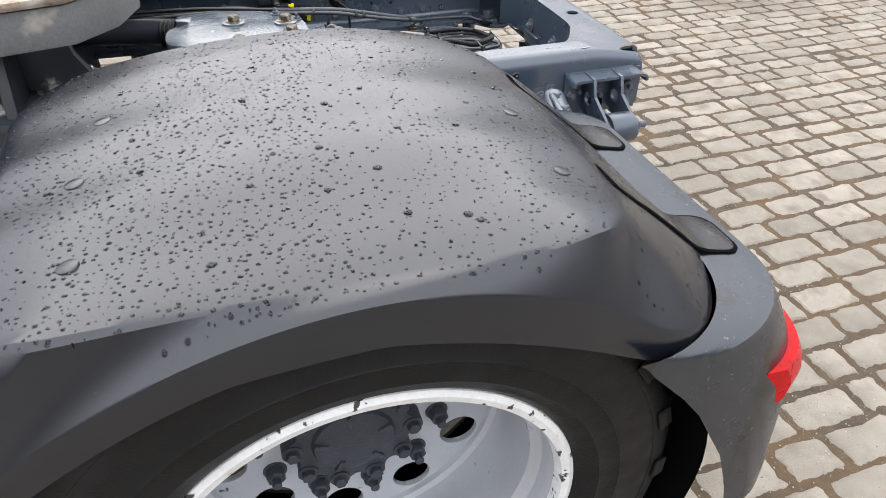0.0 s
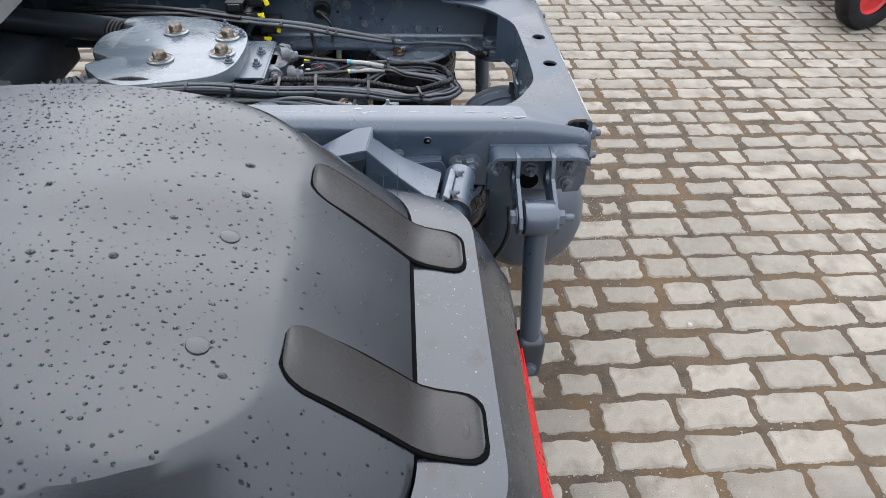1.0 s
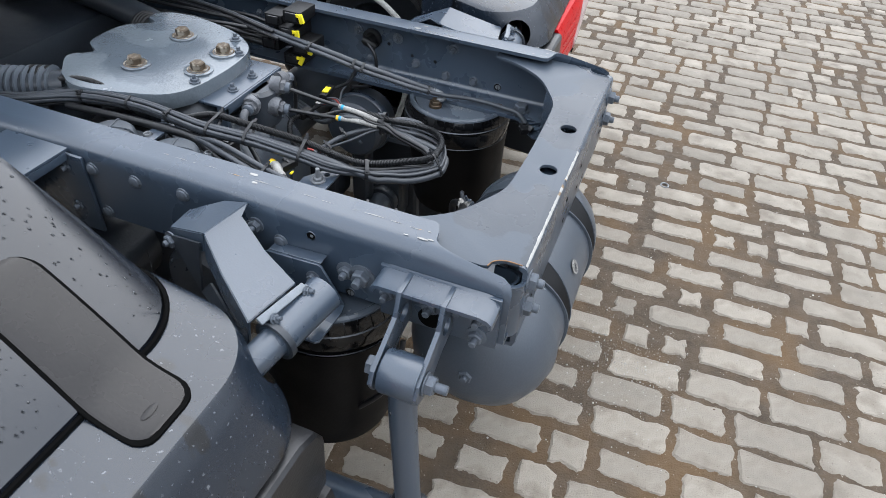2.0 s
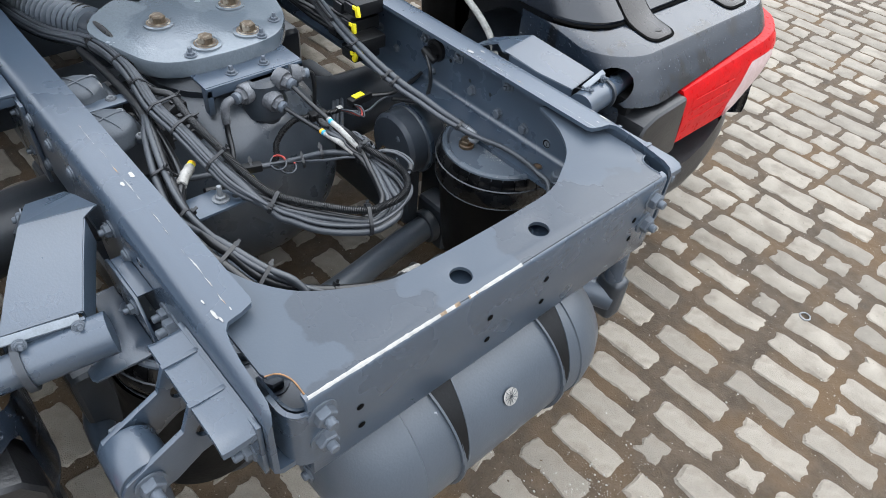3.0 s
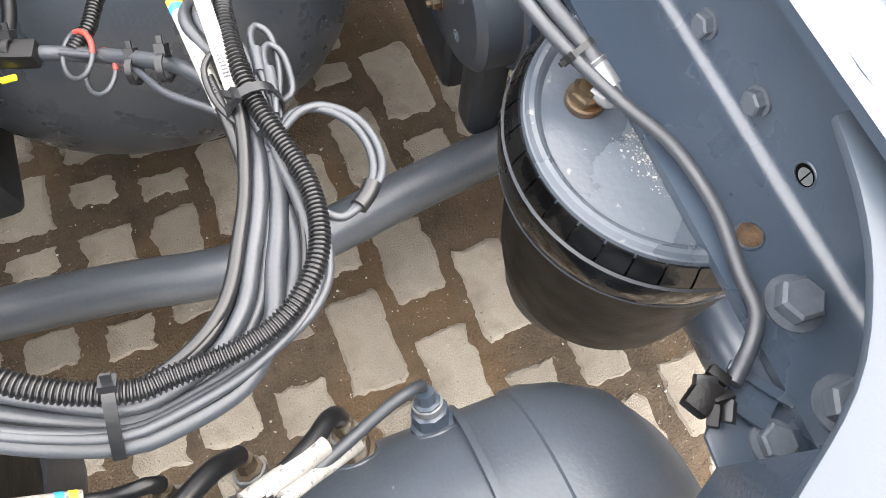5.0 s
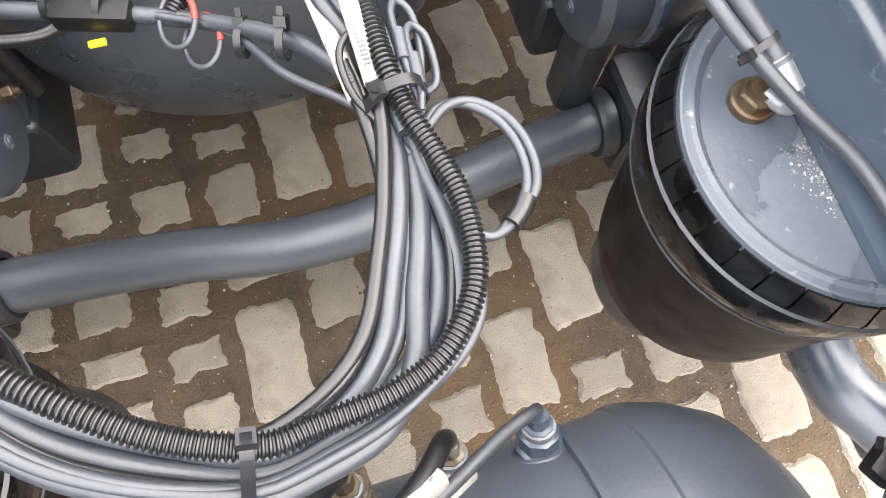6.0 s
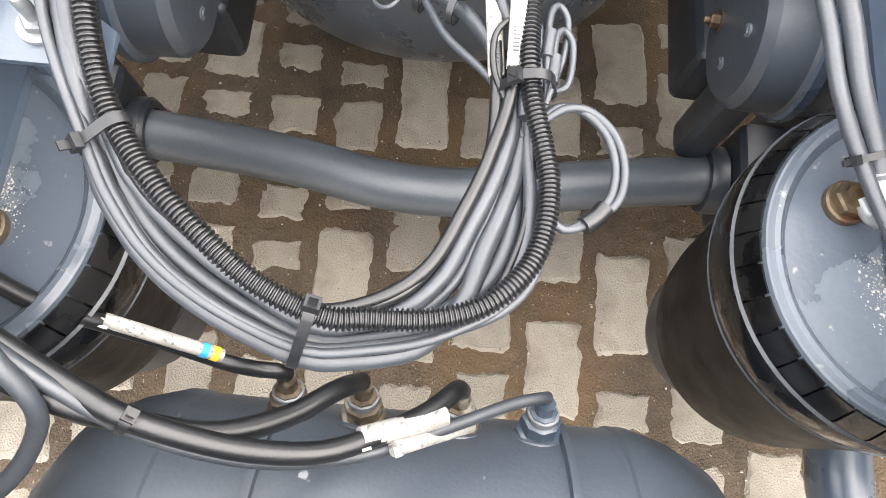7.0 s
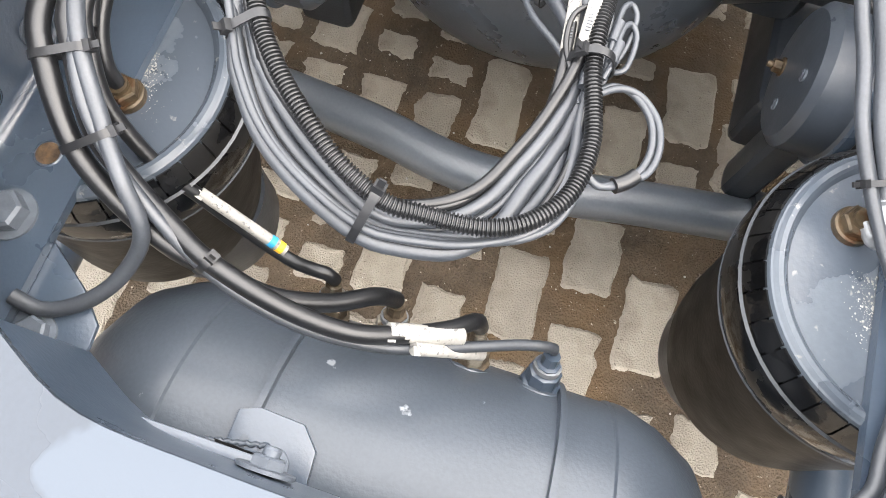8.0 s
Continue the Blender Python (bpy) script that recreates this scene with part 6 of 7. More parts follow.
# two labelled hoses from the valve
for k, (a, b) in enumerate((((-0.575, 0.0, 0.685), (-0.432, 0.034, 0.664)), ((-0.57, -0.018, 0.665), (-0.428, 0.024, 0.658)))):
    hose = thing("air_hose", a, "black air hose with a white printed sleeve", "hose", "labelled air hoses")
    start = Vector((-0.655, 0.03 - 0.03 * k, 0.69 - 0.034 * k))
    B = Vector(b)
    A = start.lerp(B, 0.36)
    tube("hose", [start, A, A.lerp(B, 0.5) + Vector((0, 0, 0.003)), B] + [INNER[int(f * (len(INNER) - 1))] + Vector((0, 0, 0.005 - 0.007 * k)) for f in (0.9, 0.78, 0.66, 0.54, 0.42, 0.3, 0.18, 0.06)] + [FEED[-1], FEED[-2]], 0.0046, CABLE, hose, seg=12)
    tube("sleeve", [A.lerp(B, 0.38) + Vector((0, 0, 0.002)), A.lerp(B, 0.62) + Vector((0, 0, 0.003)), A.lerp(B, 0.95)], 0.0055, WHITE, hose, "white sleeve with small print", seg=12)
    for f, mat in ((0.30, ORANGE if k else WHITE), (0.34, BLUE)):
        tube("colour_band", [A.lerp(B, f) + Vector((0, 0, 0.002)), A.lerp(B, f + 0.045) + Vector((0, 0, 0.002))], 0.0058, mat, hose, seg=12)
    d = (B - A).normalized()
    for i in range(26):
        c = A.lerp(B, 0.44 + i * 0.018) + Vector((0, 0, 0.0053 + 0.002 * (1 - abs(0.22 - i * 0.018) * 2)))
        part("print_mark", turned(box(-0.0004, 0.0004, -0.0026, 0.0014, -0.0003, 0.0003, 0), Matrix.Translation(c) @ d.to_track_quat("X", "Z").to_matrix().to_4x4()), CABLE_GREY, hose)

# hoses down to the tank
tank_hoses = thing("tank_hoses", (-0.25, -0.2, 0.45), "black air hoses with printed sleeves leading to the tank fittings", "hoses")
routes = [
    ([(-1.0, -0.255, 0.70), (-0.85, -0.25, 0.705), (-0.7, -0.255, 0.71), (-0.62, -0.27, 0.715), (-0.5, -0.30, 0.71), (-0.40, -0.316, 0.705), (-0.332, -0.314, 0.70), (-0.298, -0.299, 0.688), (-0.261, -0.28, 0.662), (-0.24, -0.252, 0.64), (-0.219, -0.213, 0.624), (-0.205, -0.182, 0.615), (-0.193, -0.125, 0.595), (-0.193, -0.075, 0.575), (-0.205, -0.04, 0.558), (-0.226, -0.002, 0.535), (-0.246, 0.02, 0.512), (-0.248, 0.026, 0.485)], 0.0078, CABLE),
    ([(-1.0, -0.255, 0.70), (-0.85, -0.25, 0.705), (-0.7, -0.255, 0.71), (-0.61, -0.285, 0.70), (-0.5, -0.318, 0.695), (-0.40, -0.335, 0.70), (-0.324, -0.333, 0.698), (-0.288, -0.318, 0.685), (-0.249, -0.294, 0.656), (-0.226, -0.262, 0.633), (-0.209, -0.22, 0.612), (-0.204, -0.19, 0.601), (-0.2, -0.14, 0.58), (-0.215, -0.1, 0.55), (-0.238, -0.07, 0.522), (-0.248, -0.056, 0.485)], 0.0082, CABLE),
    ([(-1.0, -0.255, 0.70), (-0.85, -0.25, 0.705), (-0.7, -0.255, 0.71), (-0.6, -0.26, 0.70), (-0.5, -0.28, 0.695), (-0.42, -0.318, 0.688), (-0.347, -0.321, 0.68), (-0.316, -0.311, 0.66), (-0.292, -0.299, 0.63), (-0.274, -0.27, 0.585), (-0.269, -0.243, 0.55), (-0.264, -0.215, 0.515), (-0.253, -0.165, 0.49), (-0.25, -0.14, 0.492), (-0.25, -0.124, 0.492), (-0.249, -0.118, 0.48)], 0.0066, CABLE),
    ([(-1.0, -0.255, 0.70), (-0.85, -0.25, 0.705), (-0.7, -0.255, 0.71), (-0.61, -0.278, 0.73), (-0.5, -0.305, 0.725), (-0.40, -0.318, 0.715), (-0.32, -0.305, 0.70), (-0.26, -0.275, 0.672), (-0.215, -0.215, 0.628), (-0.192, -0.16, 0.6), (-0.185, -0.1, 0.575), (-0.195, -0.04, 0.55), (-0.22, 0.02, 0.525), (-0.24, 0.065, 0.505), (-0.248, 0.092, 0.495), (-0.249, 0.097, 0.48)], 0.005, CABLE_GREY),
    ([(-1.0, -0.255, 0.70), (-0.85, -0.25, 0.705), (-0.7, -0.255, 0.71), (-0.6, -0.29, 0.72), (-0.48, -0.325, 0.715), (-0.4, -0.332, 0.705), (-0.32, -0.303, 0.7), (-0.262, -0.268, 0.672), (-0.232, -0.245, 0.66), (-0.222, -0.237, 0.65), (-0.209, -0.23, 0.635), (-0.194, -0.235, 0.615), (-0.169, -0.249, 0.6), (-0.148, -0.269, 0.594), (-0.135, -0.294, 0.594), (-0.138, -0.318, 0.602)], 0.0062, CABLE_GREY),
]
lines = []
for pts, r, mat in routes:
    lines.append(glide(pts, 0.01))
    raw("hose", *sweep_data(lines[-1], r, 14), mat, tank_hoses, "", 60)
hose_runs = [(line, r) for line, (pts, r, mat) in zip(lines, routes)]
for near, chosen, head in (((-0.204, -0.186, 0.61), (0, 1, 3), (-0.3, 0.2, 1)), ((-0.252, -0.278, 0.66), (0, 1, 3, 4), (-0.6, 0.6, 0.4)), ((-0.297, -0.306, 0.688), (0, 1, 3, 4), (-0.6, 0.6, 0.4)), ((-0.4, -0.325, 0.70), (0, 1, 2, 3, 4), (0, 1, 0.4)), ((-0.5, -0.31, 0.705), (0, 1, 2, 3, 4), (0, 0.6, 0.8))):
    bundle_tie([hose_runs[k] for k in chosen], near, tank_hoses, 0.006, 0.034, head)
for a, b, r, bands in (((-0.205, -0.045, 0.5605), (-0.226, 0.012, 0.5285), 0.0083, 1), ((-0.2, -0.022, 0.553), (-0.222, 0.035, 0.502), 0.0059, 0), ((-0.271, -0.241, 0.552), (-0.2575, -0.168, 0.498), 0.0056, 2)):
    A, B = Vector(a), Vector(b)
    tube("sleeve", [A, A.lerp(B, 0.5) + Vector((0, 0, 0.001)), B], r, WHITE, tank_hoses, "white printed sleeve", seg=14)
    if bands == 2:
        for f, mat in ((0.8, BLUE), (0.9, ORANGE)):
            tube("colour_band", [A.lerp(B, f), A.lerp(B, f + 0.07)], r + 0.0005, mat, tank_hoses, seg=14)
    d = (B - A).normalized()
    for i in range(18):
        c = A.lerp(B, 0.15 + i * 0.036) + Vector((0, 0, r + 0.0004))
        part("print_mark", turned(box(-0.0004, 0.0004, -r * 0.45, r * 0.3, -0.0003, 0.0003, 0), Matrix.Translation(c) @ d.to_track_quat("X", "Z").to_matrix().to_4x4()), CABLE_GREY, tank_hoses)
    wrap = Matrix.Translation(A) @ d.to_track_quat("X", "Z").to_matrix().to_4x4()
    part("torn_tape", turned(box(-0.003, 0.004, -r * 1.1, r * 0.2, 0.0, 0.0007, 0.0002), wrap @ Matrix.Translation((0, 0, r * 0.6))), WHITE, tank_hoses)

tube("spring_hose", [(-0.62, -0.27, 0.7), (-0.5, -0.312, 0.69), (-0.42, -0.327, 0.672), (-0.36, -0.329, 0.65), (-0.33, -0.323, 0.628), (-0.322, -0.318, 0.604)], 0.0068, CABLE, tank_hoses, seg=12)

# short labelled end beside the bundle
A, B = Vector((-0.522, -0.25, 0.7)), Vector((-0.474, -0.291, 0.703))
tube("hose", [A, A.lerp(B, 0.5) + Vector((0, 0, 0.003)), B, (-0.43, -0.314, 0.7), (-0.38, -0.322, 0.69), (-0.34, -0.322, 0.66)], 0.0052, CABLE, tank_hoses, seg=12)
tube("sleeve", [A.lerp(B, 0.22), A.lerp(B, 0.4) + Vector((0.001, 0.001, 0.003)), A.lerp(B, 0.7) + Vector((-0.001, 0, 0.002)), B], lambda i: 0.0088 + 0.0008 * math.sin(i * 2.1), WHITE, tank_hoses, "crumpled white printed sleeve", seg=14)
for f, mat in ((0.0, ORANGE), (0.08, YELLOW), (0.15, BLUE)):
    tube("colour_band", [A.lerp(B, f), A.lerp(B, f + 0.075)], 0.0072, mat, tank_hoses, seg=14)

# cable along the right rail
side_cable = thing("side_cable", (-0.5, 0.25, 0.6), "black cables tied along the inside of the rail", "cable")
R1 = [(-1.3, 0.32, 0.70), (-1.05, 0.30, 0.70), (-0.83, 0.25, 0.695), (-0.665, 0.22, 0.69), (-0.569, 0.226, 0.67), (-0.504, 0.246, 0.652), (-0.46, 0.256, 0.642), (-0.419, 0.274, 0.63), (-0.375, 0.298, 0.618), (-0.33, 0.322, 0.611), (-0.276, 0.329, 0.608), (-0.227, 0.320, 0.609), (-0.202, 0.318, 0.608), (-0.189, 0.312, 0.606), (-0.176, 0.300, 0.603), (-0.161, 0.280, 0.602)]
r1 = glide(R1, 0.006)
raw("cable", *sweep_data(r1, 0.0056, 14), CABLE_GREY, side_cable, "", 60)
R2 = [(-1.3, 0.332, 0.705), (-1.05, 0.312, 0.705), (-0.83, 0.262, 0.70), (-0.665, 0.232, 0.696), (-0.569, 0.238, 0.677), (-0.504, 0.258, 0.658), (-0.46, 0.269, 0.646), (-0.42, 0.286, 0.632), (-0.4, 0.2925, 0.624)]
r2 = glide(R2, 0.006)
raw("hose", *sweep_data(r2, 0.0067, 14), CABLE_GREY, side_cable, "", 60)
for u, v, r, cut in ((-0.006, 0.008, 0.004, 0.42), (0.006, 0.009, 0.0045, 0.4)):
    raw("cable", *sweep_data(shifted(r1, u, v)[: int(len(r1) * cut)], r, 10), CABLE, side_cable, "", 60)
for near, wide in (((-0.417, 0.282, 0.63), 0.005), ((-0.6, 0.226, 0.677), 0.006), ((-0.575, 0.232, 0.672), 0.006), ((-0.72, 0.228, 0.69), 0.006)):
    bundle_tie([(r1, 0.0056), (r2, 0.0067)], near, side_cable, wide, 0.03, (-0.4, -0.8, 0.4))
ferrule = tube("ferrule", [(-0.409, 0.2895, 0.628), (-0.388, 0.2965, 0.619)], 0.0079, STEEL_GREY, side_cable, "grey metal ferrule", seg=16, step=0.005)
tube("ferrule_ring", [(-0.408, 0.29, 0.6275), (-0.4055, 0.291, 0.6265)], 0.0092, CABLE_GREY, ferrule, seg=16, step=0.002)
tube("elbow", [(-0.39, 0.296, 0.62), (-0.382, 0.298, 0.614), (-0.384, 0.296, 0.606), (-0.398, 0.29, 0.605)], 0.0062, STEEL_GREY, side_cable, seg=12, step=0.004)
# cable end clipped under the corner plate
plug = part("plug", turned(box(-0.009, 0.009, -0.013, 0.012, -0.008, 0.006, 0.003, 2), Matrix.Translation((-0.161, 0.258, 0.601)) @ Matrix.Rotation(0.5, 4, "Z")), BLACK, side_cable)
lathe("threaded_end", [(0.0, 0.0), (0.0075, 0.0), (0.0085, 0.002), (0.0072, 0.004), (0.0085, 0.006), (0.0072, 0.008), (0.0085, 0.01), (0.0072, 0.012), (0.0085, 0.014), (0.006, 0.016), (0.0, 0.016)], axis_matrix((-0.157, 0.248, 0.600), (0.35, -0.9, -0.1)), STEEL_GREY, plug, "grey threaded end", n=18).scale = (0.75, 0.75, 0.75)
part("clip_plate", turned(box(-0.004, 0.004, -0.024, 0.024, -0.002, 0.002, 0.001), Matrix.Translation((-0.154, 0.301, 0.596)) @ Matrix.Rotation(-0.95, 4, "Z")), PAINT, side_cable, "grey clip plate")
part("clip_plate", turned(box(-0.014, 0.012, -0.018, 0.018, -0.002, 0.002, 0.001), Matrix.Translation((-0.148, 0.288, 0.592)) @ Matrix.Rotation(-0.95, 4, "Z")), PAINT, side_cable, "grey clip plate")
for k, (x, y, z, turn) in enumerate(((-0.169, 0.273, 0.603, 0.5), (-0.169, 0.263, 0.603, 1.1), (-0.147, 0.257, 0.603, -0.6), (-0.146, 0.268, 0.603, -0.6), (-0.155, 0.268, 0.603, 1.5))):
    part("plug_clip", turned(box(-0.0075, 0.0075, -0.004, 0.004, -0.004, 0.004, 0.0015), Matrix.Translation((x, y, z)) @ Matrix.Rotation(turn, 4, "Z") @ Matrix.Rotation(0.25 * k, 4, "X")), TIE if k % 2 else BLACK, plug)

# connector block with yellow tags
block = thing("connector_block", (-0.83, 0.3, 0.6), "black connector block with yellow locking tags", "connector block")
for k, (x, y, z) in enumerate(((-0.785, 0.285, 0.745), (-0.80, 0.285, 0.70), (-0.755, 0.27, 0.675), (-0.79, 0.28, 0.635), (-0.85, 0.3, 0.72), (-0.86, 0.29, 0.66))):
    body = part("connector", box(x - 0.03, x + 0.022, y - 0.016, y + 0.06, z - 0.017, z + 0.015, 0.005), PLASTIC_DARK, block)
    part("latch", box(x - 0.02, x + 0.012, y - 0.022, y - 0.0165, z - 0.008, z + 0.012, 0.002), PLASTIC_CARRIER, body)
    if k < 4:
        part("yellow_tag", turned(box(-0.006, 0.006, -0.004, 0.004, -0.012, 0.012, 0.002), Matrix.Translation((x + 0.022, y - 0.014, z)) @ Matrix.Rotation(0.25 * k - 0.3, 4, "Y")), YELLOW, body)
        part("yellow_tag", turned(box(-0.009, 0.003, -0.003, 0.003, -0.004, 0.004, 0.0015), Matrix.Translation((x + 0.018, y - 0.018, z + 0.008))), YELLOW, body)
for k in range(7):
    z = 0.7 - 0.02 * (k % 3)
    tube("cable", [(-1.35, 0.24 + 0.012 * k, z), (-1.1, 0.23 + 0.015 * k, z + 0.02 * math.sin(k)), (-0.95, 0.25 + 0.012 * k, z), (-0.85, 0.29 + 0.006 * k, z - 0.02)], 0.005 + 0.001 * (k % 3), CABLE, block)

# plug on the right rail
sensor = thing("rail_plug", (-0.62, 0.39, 0.66), "black sensor plug with a short cable on the rail", "plug")
lathe("socket", [(0.0, 0.03), (0.014, 0.03), (0.016, 0.02), (0.018, 0.012), (0.026, 0.01), (0.026, 0.0)], axis_matrix((-0.625, 0.3945, 0.68), (0, -1, 0)), BLACK, sensor, n=24)
lathe("boot", [(0.009, 0.0), (0.012, 0.01), (0.012, 0.03), (0.008, 0.04), (0.0, 0.04)], axis_matrix((-0.64, 0.365, 0.685), (0.8, 0.1, -0.4)), BLACK, sensor, n=16)
tube("cable", [(-0.625, 0.36, 0.68), (-0.6, 0.352, 0.655), (-0.595, 0.35, 0.61), (-0.6, 0.33, 0.58), (-0.62, 0.26, 0.6)], 0.0045, CABLE, sensor)

# wiring low across the housing
low = thing("low_wiring", (-0.58, 0.05, 0.5), "low wiring with a small yellow-tagged connector and red wire", "wiring")
tube("conduit", [(-0.78, -0.37, 0.61), (-0.7, -0.33, 0.602), (-0.63, -0.26, 0.60), (-0.60, -0.19, 0.60), (-0.58, -0.12, 0.597), (-0.555, -0.06, 0.6), (-0.5, 0.0, 0.63), (-0.44, 0.036, 0.648)], 0.006, CABLE_GREY, low)
part("connector", turned(box(-0.009, 0.009, -0.026, 0.026, -0.008, 0.008, 0.003), Matrix.Translation((-0.578, -0.125, 0.6)) @ Matrix.Rotation(-0.3, 4, "Z")), PLASTIC_DARK, low)
part("yellow_tag", box(-0.566, -0.561, -0.135, -0.123, 0.588, 0.591, 0.001), YELLOW, low)
for k, turn in enumerate((0.0, 0.35)):
    ring = [(-0.556 + 0.021 * math.cos(a) + 0.016 * k, -0.072 + 0.013 * math.sin(a) + 0.012 * k, 0.604 + 0.006 * math.sin(a + turn) - 0.006 * k) for a in np.linspace(0.6, 6.9, 22)]
    tube("loop_wire", ring, 0.0021, CABLE_GREY, low, seg=8, step=0.0025)
    tube("red_wire", [Vector(p) + Vector((0, 0, 0.0003)) for p in ring[2:9]], 0.0023, REDWIRE, low, "faded red wire", seg=8, step=0.0025)
for x, y in ((-0.592, -0.15), (-0.578, -0.118), (-0.526, -0.034), (-0.5, -0.008)):
    cable_tie((x, y, 0.6 if x < -0.55 else 0.607 + (x + 0.526)), (0.35, 0.9, 0.1), 0.0095, low, width=0.005, head_turn=0.8)
tube("cable", [(-0.566, -0.085, 0.6), (-0.548, -0.055, 0.604), (-0.526, -0.034, 0.609), (-0.48, -0.012, 0.63), (-0.445, 0.016, 0.646), (-0.422, 0.034, 0.648), (-0.4, 0.044, 0.648)], 0.003, CABLE_GREY, low, seg=10, step=0.004)
conduit("riser", [(-0.566, -0.075, 0.6), (-0.582, -0.06, 0.602), (-0.608, -0.045, 0.606), (-0.64, -0.008, 0.608), (-0.662, 0.036, 0.606), (-0.66, 0.07, 0.602)], 0.0062, CONDUIT, low, "", 0.003)
joint = part("joint", turned(box(-0.011, 0.011, -0.02, 0.02, -0.009, 0.009, 0.005, 3), Matrix.Translation((-0.656, 0.085, 0.602)) @ Matrix.Rotation(-0.15, 4, "Z")), BLACK, low, "black plastic conduit joint")
tube("joint_neck", [(-0.645, 0.083, 0.603), (-0.628, 0.074, 0.607)], 0.0088, BLACK, joint, seg=14, step=0.005)
conduit("conduit", [(-0.655, 0.1, 0.602), (-0.65, 0.118, 0.601), (-0.648, 0.138, 0.601)], 0.0062, CONDUIT, low, "", 0.003)
plug_body = part("connector", turned(box(-0.01, 0.01, -0.03, 0.03, -0.009, 0.009, 0.003), Matrix.Translation((-0.656, 0.196, 0.604)) @ Matrix.Rotation(0.12, 4, "Z")), PLASTIC_DARK, low)
part("yellow_tag", turned(box(-0.007, 0.008, -0.014, 0.014, 0.009, 0.0125, 0.0015), Matrix.Translation((-0.656, 0.192, 0.604)) @ Matrix.Rotation(0.12, 4, "Z")), YELLOW, plug_body)
part("label", turned(box(-0.006, 0.006, -0.006, 0.006, 0, 0.001, 0.0003), Matrix.Translation((-0.647, 0.136, 0.608))), WHITE, low, "small white label")
for k in range(4):
    tube("wire", [(-0.65, 0.135, 0.602), (-0.632 + 0.006 * k, 0.145, 0.6 + 0.004 * k), (-0.618 + 0.006 * k, 0.158 + 0.003 * k, 0.597), (-0.632 + 0.004 * k, 0.176, 0.598 + 0.003 * k), (-0.648, 0.172, 0.603)], 0.002, REDWIRE if k == 2 else CABLE_GREY, low, seg=8, step=0.003)
tube("cable", [(-0.655, 0.222, 0.603), (-0.65, 0.245, 0.6), (-0.643, 0.278, 0.598), (-0.65, 0.33, 0.6), (-0.66, 0.38, 0.61)], 0.0048, CABLE, low)
tube("cable", [(-0.64, 0.15, 0.598), (-0.622, 0.19, 0.592), (-0.638, 0.24, 0.594), (-0.645, 0.3, 0.595), (-0.66, 0.375, 0.605)], 0.0028, CABLE_GREY, low)

# brake valves beside the left rail
for x, y, big in ((-0.826, -0.32, 0.95), (-0.683, -0.325, 1.05)):
    v = thing("modulator_valve", (x, y, 0.62), "grey ribbed brake modulator valve with bolted round cover", "valve", "modulator valves")
    part("valve_body", box(x - 0.042 * big, x + 0.042 * big, y - 0.055, y + 0.06, 0.62, 0.695, 0.008, 2), CAST, v)
    dome = lathe("cover", [(0.05 * big, 0.69), (0.05 * big, 0.698), (0.046 * big, 0.703), (0.0445 * big, 0.714), (0.0425 * big, 0.72), (0.037 * big, 0.7255), (0.022 * big, 0.729), (0.0, 0.73)], Matrix.Translation((x, y, 0)), PAINT_DUSTY, v, "dusty grey domed cover", n=40, angle=50)
    for k in range(2):
        c, q = math.cos(0.35 + math.pi * k / 2), math.sin(0.35 + math.pi * k / 2)
        tube("rib", [(x + c * t, y + q * t, z) for t, z in ((-0.043, 0.719), (-0.036, 0.7265), (-0.018, 0.7298), (0.0, 0.7306), (0.018, 0.7298), (0.036, 0.7265), (0.043, 0.719))], 0.0018, PAINT_DUSTY, dome, seg=6)
    for dx, dy in ((0.046, 0.04), (-0.046, 0.04), (0.046, -0.04), (-0.046, -0.04)):
        lug = lathe("lug", [(0.0, 0.694), (0.0105, 0.694), (0.0105, 0.705), (0.009, 0.7065), (0.0, 0.7065)], Matrix.Translation((x + dx, y + dy, 0)), CAST, v, n=20)
        lathe("lug_ring", [(0.0042, 0.7065), (0.0052, 0.7085), (0.0072, 0.7085), (0.008, 0.7065)], Matrix.Translation((x + dx, y + dy, 0)), STEEL_GREY, lug, n=18)
    tube("port_hose", [(x + 0.02, y + 0.05, 0.65), (x + 0.03, y + 0.075, 0.64), (x + 0.03, y + 0.085, 0.52), (x + 0.02, y + 0.08, 0.42)], 0.008, CABLE, v)
    part("side_block", box(x - 0.03, x + 0.03, y + 0.06, y + 0.10, 0.64, 0.69, 0.006), PLASTIC_DARK, v)

# strap between the valves and the plugs behind the bundle
valve_strap = thing("valve_strap", (-0.772, -0.3, 0.69), "flat grey steel strap between the brake valves", "strap")
part("strap", box(-0.788, -0.757, -0.392, -0.222, 0.7, 0.705, 0.0015), PAINT, valve_strap)
bolt((-0.772, -0.24, 0.705), (0, 0, 1), valve_strap, 0.008, 0.008, 0.011, 0.005)
plug_stack = thing("plug_stack", (-0.7, -0.18, 0.64), "stack of black cable plugs behind the harness", "plug")
for x, y, z, wide, turn in ((-0.738, -0.178, 0.672, 0.03, 0.2), (-0.705, -0.18, 0.66, 0.026, 0.05), (-0.672, -0.178, 0.652, 0.03, -0.12)):
    body = part("plug", turned(box(-0.013, 0.013, -wide, wide * 0.5, -0.013, 0.013, 0.003), Matrix.Translation((x, y, z)) @ Matrix.Rotation(turn, 4, "Z")), BLACK, plug_stack)
    part("latch", turned(box(-0.006, 0.006, -0.012, 0.008, 0.013, 0.017, 0.001), Matrix.Translation((x, y, z)) @ Matrix.Rotation(turn, 4, "Z")), PLASTIC_CARRIER, body)
